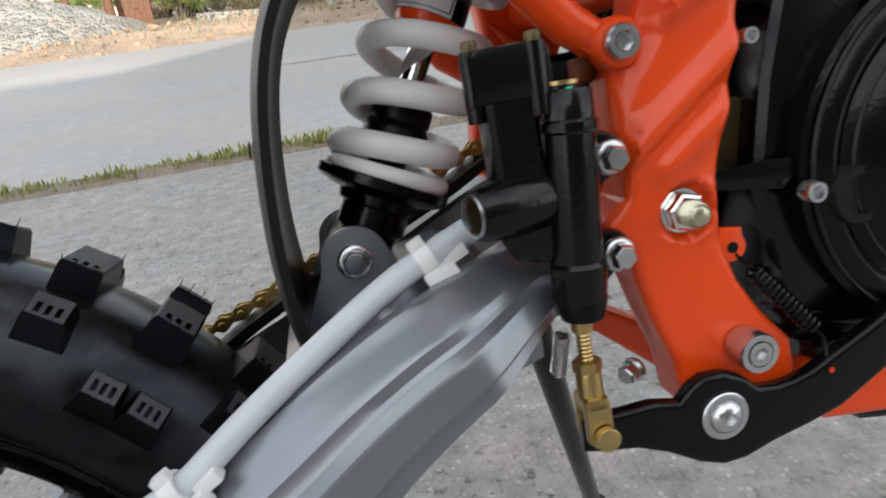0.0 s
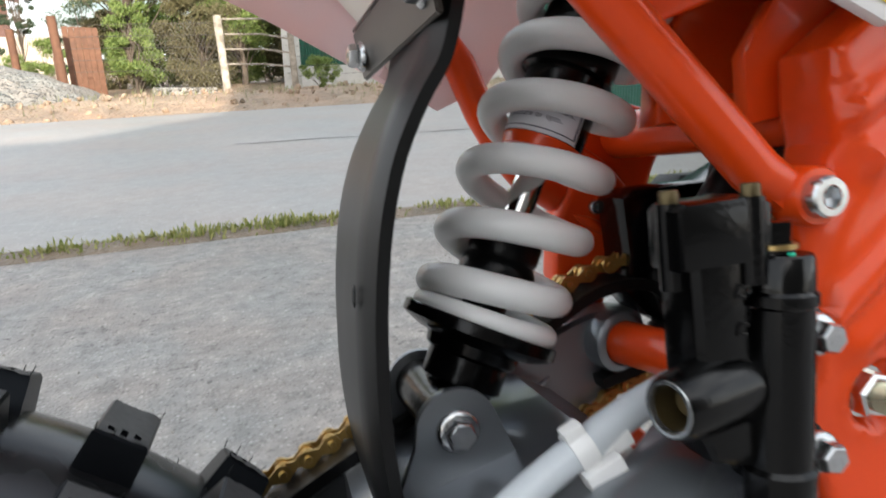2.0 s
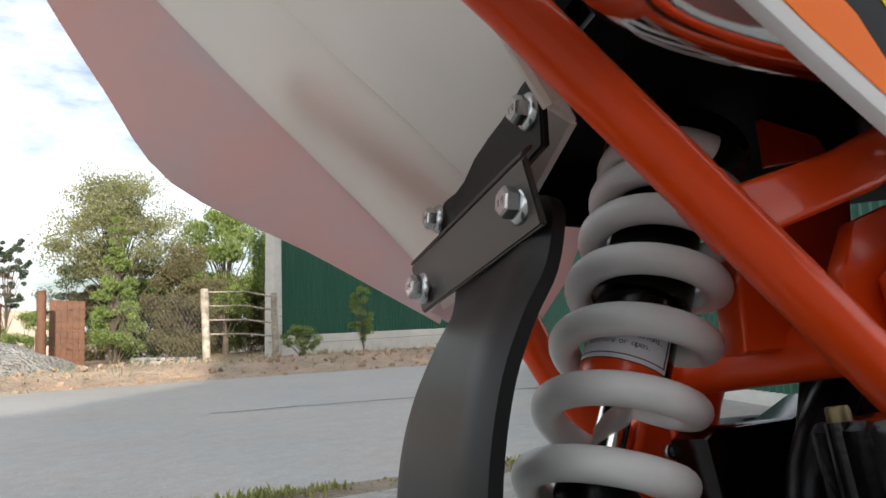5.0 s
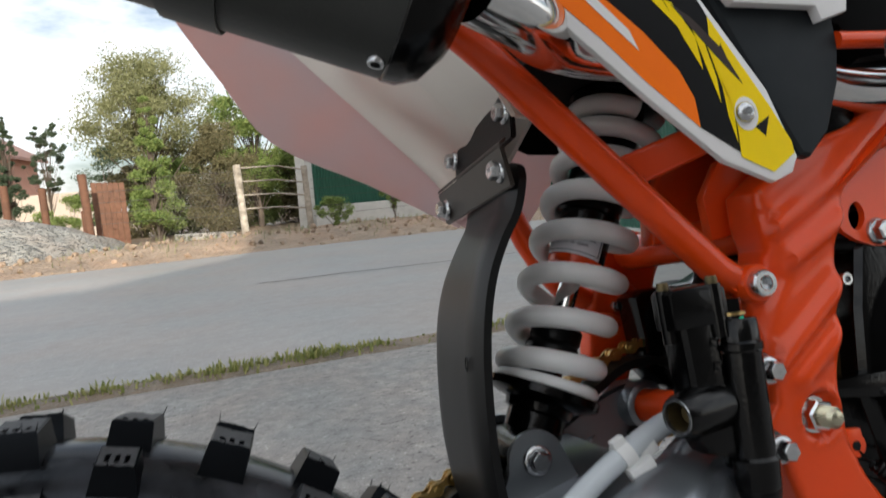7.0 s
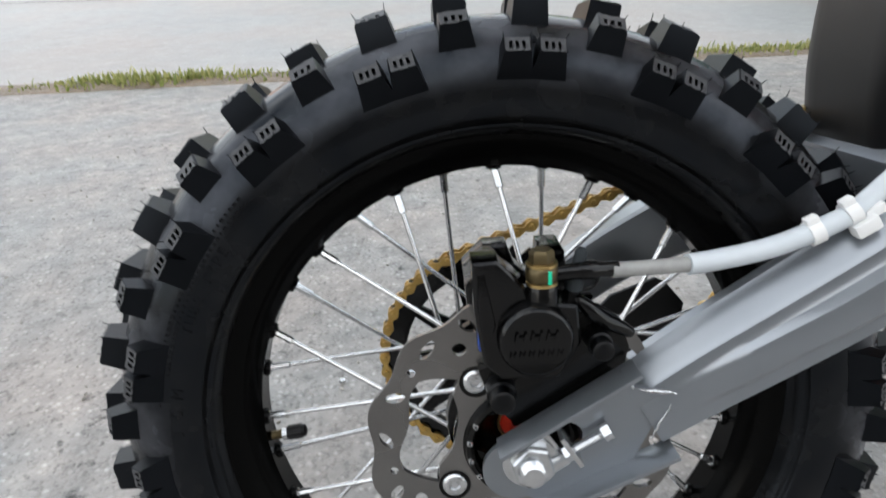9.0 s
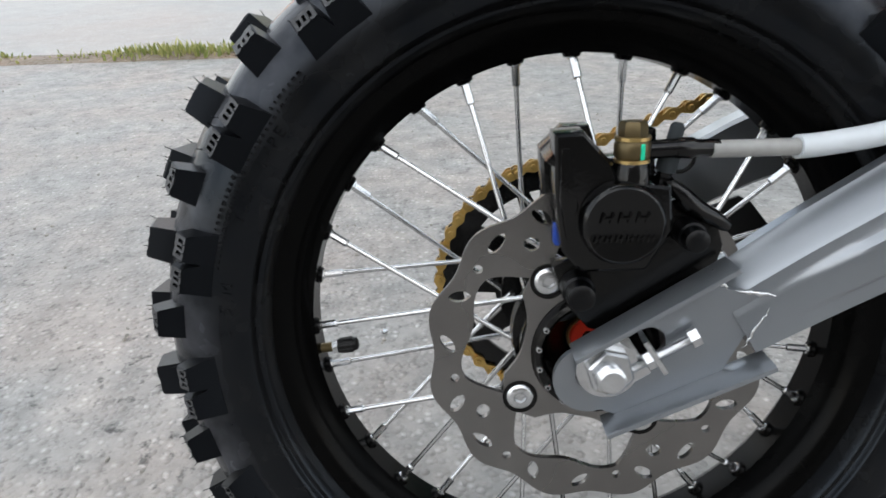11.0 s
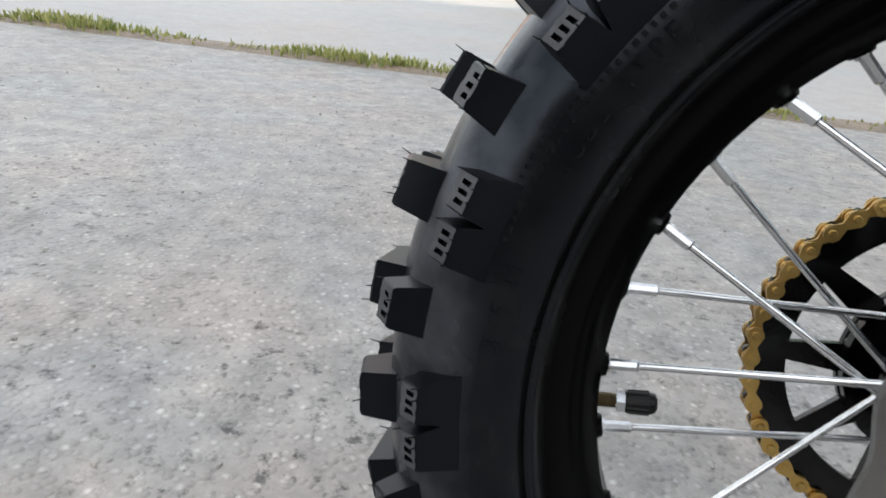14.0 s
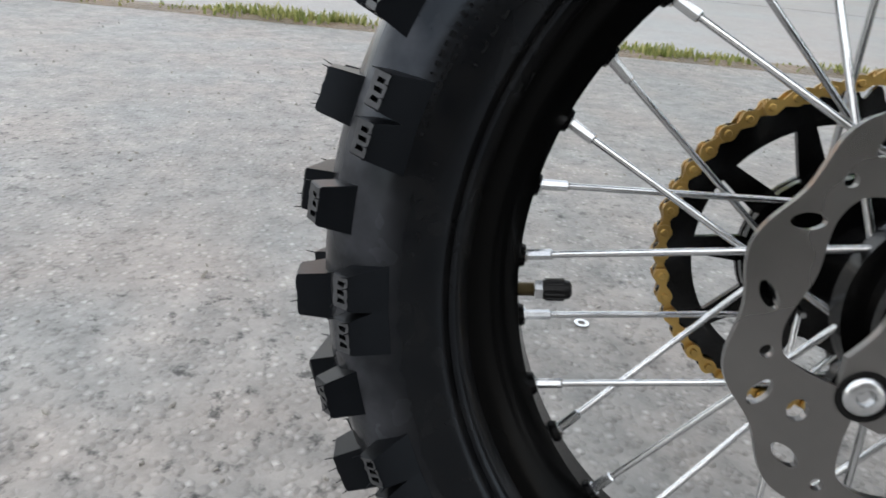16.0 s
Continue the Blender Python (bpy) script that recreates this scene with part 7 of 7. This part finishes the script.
for k in range(6):
    bm = bmesh.new()
    box(bm, (-1.755 + 0.1 * k, 14.45 + (0.006 if k % 2 else 0), gz + 0.66), (0.097, 0.012, 1.3 - 0.015 * k), bevel=0.003)
    part("panel", bm, RUST, gate)
for z in (0.5, 1.25):
    bm = bmesh.new()
    box(bm, (-1.5, 14.465, z), (0.6, 0.03, 0.04))
    part("gate_rail", bm, RUST, gate)
# broken concrete kerb lying on the bank
bm = bmesh.new()
box(bm, (0, 0, 0), (1.05, 0.22, 0.17), bevel=0.025, seg=3)
for v in bm.verts:
    v.co += Vector((0, 0.02, 0.03)) * noise.noise(v.co * 9)
ob = thing("concrete_kerb", bm, GRAVEL, "broken pale concrete kerb lying on the bank", "kerb stone")
ob.matrix_world = pose(0.2, 12.55, land(0.2, 12.55) + 0.06, 0, 3, -4)
# concrete pole
bm = bmesh.new()
sweep(bm, [(2.30, 14.2, -0.2), (2.42, 14.22, 7.5)], [(0.13, 0.13), (0.13, -0.13), (-0.13, -0.13), (-0.13, 0.13)], [1.0, 0.7])
for k in range(5):
    box(bm, (2.31, 14.075, 0.45 + 0.18 * k), (0.27, 0.02, 0.02))
thing("concrete_pole", bm, CONCRETE, "pale square concrete pole banded with wire", "pole")
# green metal fence on a concrete plinth
green = tagged(new("metal_fence"), "tall dark green ribbed metal fence on a concrete plinth", "fence")
GA, GB = Vector((2.65, 15.3, 0)), Vector((29.0, 10.42, 0))
gd = (GB - GA).normalized()
gl = (GB - GA).length
gyaw = math.atan2(gd.y, gd.x)
bm = bmesh.new()
box(bm, (gl / 2, 0, 0.12), (gl, 0.3, 0.9), bevel=0.02)
ob = part("plinth", bm, CONCRETE, green)
ob.matrix_basis = Matrix.Translation(GA) @ Matrix.Rotation(gyaw, 4, "Z")
nsheets = 28
w = gl / nsheets
bm = bmesh.new()
ribs = 14
pts = []
for i in range(ribs * 4 + 1):
    ph = i % 4
    pts.append((w * i / (ribs * 4), -0.012 if ph in (1, 2) else 0.012))
lo = [bm.verts.new((x, y, 0.5)) for x, y in pts]
hi = [bm.verts.new((x, y, 2.75)) for x, y in pts]
for i in range(len(pts) - 1):
    bm.faces.new((lo[i], lo[i + 1], hi[i + 1], hi[i]))
sheet_mesh = finish("sheet", bm, GREEN_WALL, 20)
for k in range(nsheets):
    piece("sheet", sheet_mesh, green, Matrix.Translation(GA + gd * w * k) @ Matrix.Rotation(gyaw, 4, "Z"))

# a nearer run of the same fence, closing the side of the road
side_fence = tagged(new("metal_fence"), "green ribbed metal fence beside the road", "fence")
SA, SB = Vector((4.8, 7.8, 0)), Vector((3.42, 1.64, 0))
sd = (SB - SA).normalized()
syaw = math.atan2(sd.y, sd.x)
bm = bmesh.new()
box(bm, ((SB - SA).length / 2, 0, 0.0), ((SB - SA).length, 0.12, 0.16), bevel=0.01)
ob = part("plinth", bm, CONCRETE, side_fence)
ob.matrix_basis = Matrix.Translation(SA) @ Matrix.Rotation(syaw, 4, "Z")
for k in range(7):
    piece("sheet", sheet_mesh, side_fence, Matrix.Translation(SA + sd * w * k + Vector((0, 0, -0.44))) @ Matrix.Rotation(syaw, 4, "Z"))

# gravel heap with loose stones
bm = bmesh.new()
N = 56
grid = []
for j in range(N + 1):
    row = []
    for i in range(N + 1):
        u, v = -1 + 2 * i / N, -1 + 2 * j / N
        x, y = -3.5 + u * 2.6, 12.6 + v * 1.7
        r = math.hypot(u, v)
        h = max(0.0, 1 - r) ** 0.85 * 0.82 + 0.12 * max(0, 1 - math.hypot(u - 0.45, v + 0.1) * 2.2)
        h += 0.05 * noise.noise(Vector((x * 3, y * 3, 1))) * (h > 0.02)
        h += 0.02 * noise.noise(Vector((x * 14, y * 14, 1))) * (h > 0.02)
        row.append(bm.verts.new((x, y, land(x, y) - 0.03 + h)))
    grid.append(row)
for j in range(N):
    for i in range(N):
        bm.faces.new((grid[j][i], grid[j][i + 1], grid[j + 1][i + 1], grid[j + 1][i]))
thing("gravel_heap", bm, GRAVEL, "heap of pale crushed stone beside the road", "gravel heap", kind="stuff", angle=180)


def scatter(name, n, x0, x1, y0, y1, r0, r1, mat, label, seed, height):
    rnd = random.Random(seed)
    verts, faces = [], []
    base = bmesh.new()
    bmesh.ops.create_icosphere(base, subdivisions=1, radius=1.0)
    bv = [v.co.copy() for v in base.verts]
    bf = [[v.index for v in f.verts] for f in base.faces]
    base.free()
    for i in range(n):
        x, y, r = rnd.uniform(x0, x1), rnd.uniform(y0, y1), r0 + (r1 - r0) * rnd.random() ** 3
        q = Euler((rnd.uniform(0, 6), rnd.uniform(0, 6), rnd.uniform(0, 6))).to_matrix()
        s = Vector((rnd.uniform(0.7, 1.3), rnd.uniform(0.6, 1.1), rnd.uniform(0.4, 0.8)))
        o = len(verts)
        for v in bv:
            p = q @ Vector((v.x * s.x, v.y * s.y, v.z * s.z)) * (r * rnd.uniform(0.85, 1.15))
            verts.append((x + p.x, y + p.y, height(x, y) + p.z + r * 0.25))
        faces += [[o + k for k in f] for f in bf]
    me = bpy.data.meshes.new(name)
    me.from_pydata(verts, [], faces)
    me.materials.append(mat)
    return tagged(new(name, me), label, "stones", kind="stuff")


STONE = material("loose stone", (0.2, 0.185, 0.17), 0.85, var=0.25, scale=8, tint=(0.34, 0.32, 0.29))
scatter("loose_stones", 500, -4, 5, 9.9, 13, 0.015, 0.09, DIRT, "loose stones and clods on the bank", 4, land)
scatter("grit", 2600, -1.6, 1.4, -0.5, 2.3, 0.0008, 0.0042, STONE, "loose grit on the asphalt apron", 9, lambda x, y: 0.0)
# steel washer lying on the asphalt
bm = bmesh.new()
lathe(bm, [(0, 0.0042), (0, 0.0085), (0.0016, 0.0085), (0.0016, 0.0042)], (-0.0545, 0.3795, 0.0005), (0.02, 0.03, 1), 28, closed=True)
thing("steel_washer", bm, ZINC, "small bright steel washer lying on the asphalt", "washer")


# scrap of bright foil on the asphalt
bm = bmesh.new()
rnd = random.Random(31)
bmesh.ops.create_icosphere(bm, subdivisions=2, radius=0.0055)
for v in bm.verts:
    v.co *= rnd.uniform(0.55, 1.0)
    v.co.z = v.co.z * 0.7 + (0.004 if v.co.z > 0.0042 else 0.0)
bmesh.ops.translate(bm, verts=bm.verts, vec=(-0.149, 0.375, 0.0035))
thing("foil_scrap", bm, ZINC, "tiny crumpled scrap of bright foil on the asphalt", "scrap", angle=15)


def leaf_cloud(bm_verts, faces, centre, rad, n, size, rnd):
    for i in range(n):
        d = Vector((rnd.gauss(0, 0.62), rnd.gauss(0, 0.62), rnd.gauss(0, 0.62)))
        if d.length > 1.15:
            d *= rnd.uniform(0.5, 1.15) / d.length
        p = centre + Vector((d.x * rad[0], d.y * rad[1], d.z * rad[2]))
        q = Euler((rnd.uniform(0, 6.3), rnd.uniform(0, 6.3), rnd.uniform(0, 6.3))).to_matrix()
        s = size * rnd.uniform(0.6, 1.4)
        o = len(bm_verts)
        for a, b in ((-1, 0), (-0.1, -0.45), (1, 0), (-0.1, 0.45)):
            bm_verts.append(p + q @ Vector((a * s, b * s, 0.15 * s * abs(a))))
        faces.append((o, o + 1, o + 2, o + 3))


def tree(x, y, h, spread, mat, label, seed, leaves=2600, size=0.07, trunk=0.09, low=0.3, clumps=26, name="tree", lean=0.0, cone=False, wisp=1.0):
    rnd = random.Random(seed)
    z = land(x, y)
    root = tagged(new(name), label, name)
    root.matrix_world = Matrix.Translation((x, y, z))
    bm = bmesh.new()
    spine = [Vector((lean * (i / 6) ** 1.5 + 0.04 * rnd.uniform(-1, 1), 0.04 * rnd.uniform(-1, 1), -0.1 + h * 0.72 * i / 6)) for i in range(7)]
    tube(bm, curve(spine, 3), trunk, 8, scales=[max(0.2, 1 - 0.8 * i / 18) for i in range(19)])
    part("trunk", bm, BARK, root)
    verts, faces = [], []
    clumps = clumps * 2
    for c in range(clumps):
        f = rnd.uniform(low, 1.0)
        a = rnd.uniform(0, 2 * math.pi)
        out = spread * math.sqrt(rnd.random()) * (math.sin(math.pi * min(0.97, max(0.12, (f - low) / (1.02 - low) * 0.85 + 0.12))) ** 0.6)
        if cone:
            out = spread * (1.04 - f) ** 0.75 * rnd.uniform(0.45, 1.0)
        tip = Vector((lean * f + out * math.cos(a), out * math.sin(a), h * f))
        base = spine[min(6, int(f * 5))]
        bm = bmesh.new()
        mid = base.lerp(tip, 0.55) + Vector((0, 0, 0.08 * h * rnd.uniform(-0.3, 0.6)))
        tube(bm, curve([base, mid, tip], 4), trunk * 0.24, 6, scales=[1, 0.9, 0.8, 0.7, 0.6, 0.5, 0.4, 0.3, 0.2])
        part("limb", bm, BARK, root)
        rr = spread * rnd.uniform(0.16, 0.38) * (1.25 - f if cone else 1.0) * wisp
        leaf_cloud(verts, faces, tip, (rr, rr, rr * rnd.uniform(0.6, 1.0)), leaves * 6 // clumps, size * 0.46, rnd)
    me = bpy.data.meshes.new("crown")
    me.from_pydata(verts, [], faces)
    me.materials.append(mat)
    ob = new("crown", me)
    ob.parent = root
    return root


tree(-0.8, 17.5, 4.25, 1.5, LEAF_WARM, "tall loose olive-leaved tree with an open crown", 11, 5200, 0.07, low=0.5, clumps=30)
tree(-0.72, 15.4, 3.1, 0.62, LEAF_GREEN, "slim young green conifer by the fence", 12, 3400, 0.065, trunk=0.05, low=0.1, clumps=34, cone=True)
tree(1.75, 19.0, 3.9, 1.15, LEAF_GREEN, "dense green tree behind the fence", 13, 5000, 0.08, low=0.3, clumps=30)
tree(0.65, 16.8, 2.5, 0.95, LEAF_DRY, "dry olive bush behind the wire fence", 14, 4200, 0.06, trunk=0.05, low=0.1, clumps=28)
tree(3.6, 18.5, 3.4, 1.2, LEAF_GREEN, "green tree beside the concrete pole", 15, 3600, 0.075, low=0.3, clumps=26)
tree(-4.85, 22.0, 3.8, 0.7, LEAF_DARK, "grey green young pine in the yard", 16, 2400, 0.075, trunk=0.06, low=0.25, clumps=34, cone=True, wisp=0.7)
tree(-3.95, 22.0, 3.5, 0.62, LEAF_DARK, "thin young pine with sparse branches", 17, 1000, 0.075, trunk=0.035, low=0.45, clumps=26, lean=0.2, wisp=0.5)
for x, y, h, seed in ((-1.35, 19.6, 1.9, 41), (-0.35, 20.2, 2.2, 42), (0.75, 20.0, 2.3, 43), (1.9, 20.6, 2.2, 44), (3.0, 20.4, 2.3, 45)):
    tree(x, y, h, 1.0, LEAF_DRY if seed % 2 else LEAF_GREEN, "dense overgrown bush behind the wire fence", seed, 3600, 0.08, trunk=0.04, low=0.03, clumps=26, name="bush")
tree(-2.2, 21.0, 2.6, 0.8, LEAF_DARK, "dark shrub behind the gate", 18, 1800, 0.07, trunk=0.05, low=0.2, clumps=18)
tree(4.05, 13.5, 1.35, 0.3, LEAF_GREEN, "small green sapling in front of the metal fence", 19, 700, 0.045, trunk=0.02, low=0.2, clumps=14, name="sapling")
tree(2.75, 13.6, 0.6, 0.38, LEAF_GREEN, "low green bush at the pole", 20, 900, 0.04, trunk=0.02, low=0.1, clumps=12, name="bush")
tree(-2.55, 16.8, 1.15, 0.42, LEAF_GREEN, "low dark green bush in the yard", 21, 1000, 0.05, trunk=0.02, low=0.1, clumps=12, name="bush")
tree(-3.1, 16.3, 0.8, 0.4, LEAF_GREEN, "low green bush beside the posts", 22, 800, 0.05, trunk=0.02, low=0.1, clumps=10, name="bush")
tree(8.0, 24.0, 6.0, 2.6, LEAF_GREEN, "large tree beyond the metal fence", 23, 4000, 0.11, low=0.3, clumps=30)

# far yard and house
house = tagged(new("house"), "far house with reddish plaster walls and a brown roof", "house")
house.matrix_world = Matrix.Translation((-10.5, 32, 0)) @ Matrix.Rotation(radians(-10), 4, "Z")
bm = bmesh.new()
box(bm, (0, 3, 2.0), (5.0, 6.0, 4.2), bevel=0.02)
part("wall", bm, RED_PLASTER, house)
bm = bmesh.new()
prism(bm, [(-2.9, 4.0), (0, 5.8), (2.9, 4.0), (2.9, 3.85), (0, 5.6), (-2.9, 3.85)], -0.4, 6.4)
part("roof", bm, ROOF, house)
for x in (-1.3, 1.2):
    bm = bmesh.new()
    box(bm, (x, -0.02, 2.2), (0.9, 0.08, 1.3), bevel=0.01)
    part("window", bm, BLACK_PAINT, house)
shed = tagged(new("shed"), "low pale yard wall and shed far behind", "shed")
shed.matrix_world = Matrix.Translation((-5.5, 30, 0))
bm = bmesh.new()
box(bm, (-0.5, 0, 0.9), (6, 0.3, 2.2), bevel=0.02)
part("wall", bm, PLASTER, shed)

# unseen block added behind the camera, whose shade lies over the bike and the near road
HY = -20.0
bm = bmesh.new()
box(bm, (0.0, HY - 3.0, 4.8), (30.0, 6.0, 10.1), bevel=0.02)
shade_block = tagged(new("house"), "unseen dark block added behind the bike to cast its shade", "house")
part("wall", bm, DARK_BLOCK, shade_block)
tall = math.tan(SUN_EL)
bm = bmesh.new()
z0 = (6.95 - HY) * tall
# stepped top edge shaped to give the shadow's outline on the road
prism(bm, [(-15, 9.8), (-15, z0), (-2.35, z0), (-0.9, z0 + 1.03), (0.0, z0 + 6.3), (9.0, z0 + 6.3), (14.0, z0), (14, 9.8)], HY - 5.9, HY - 0.02)
part("roof", bm, GREY_BLOCK, shade_block)
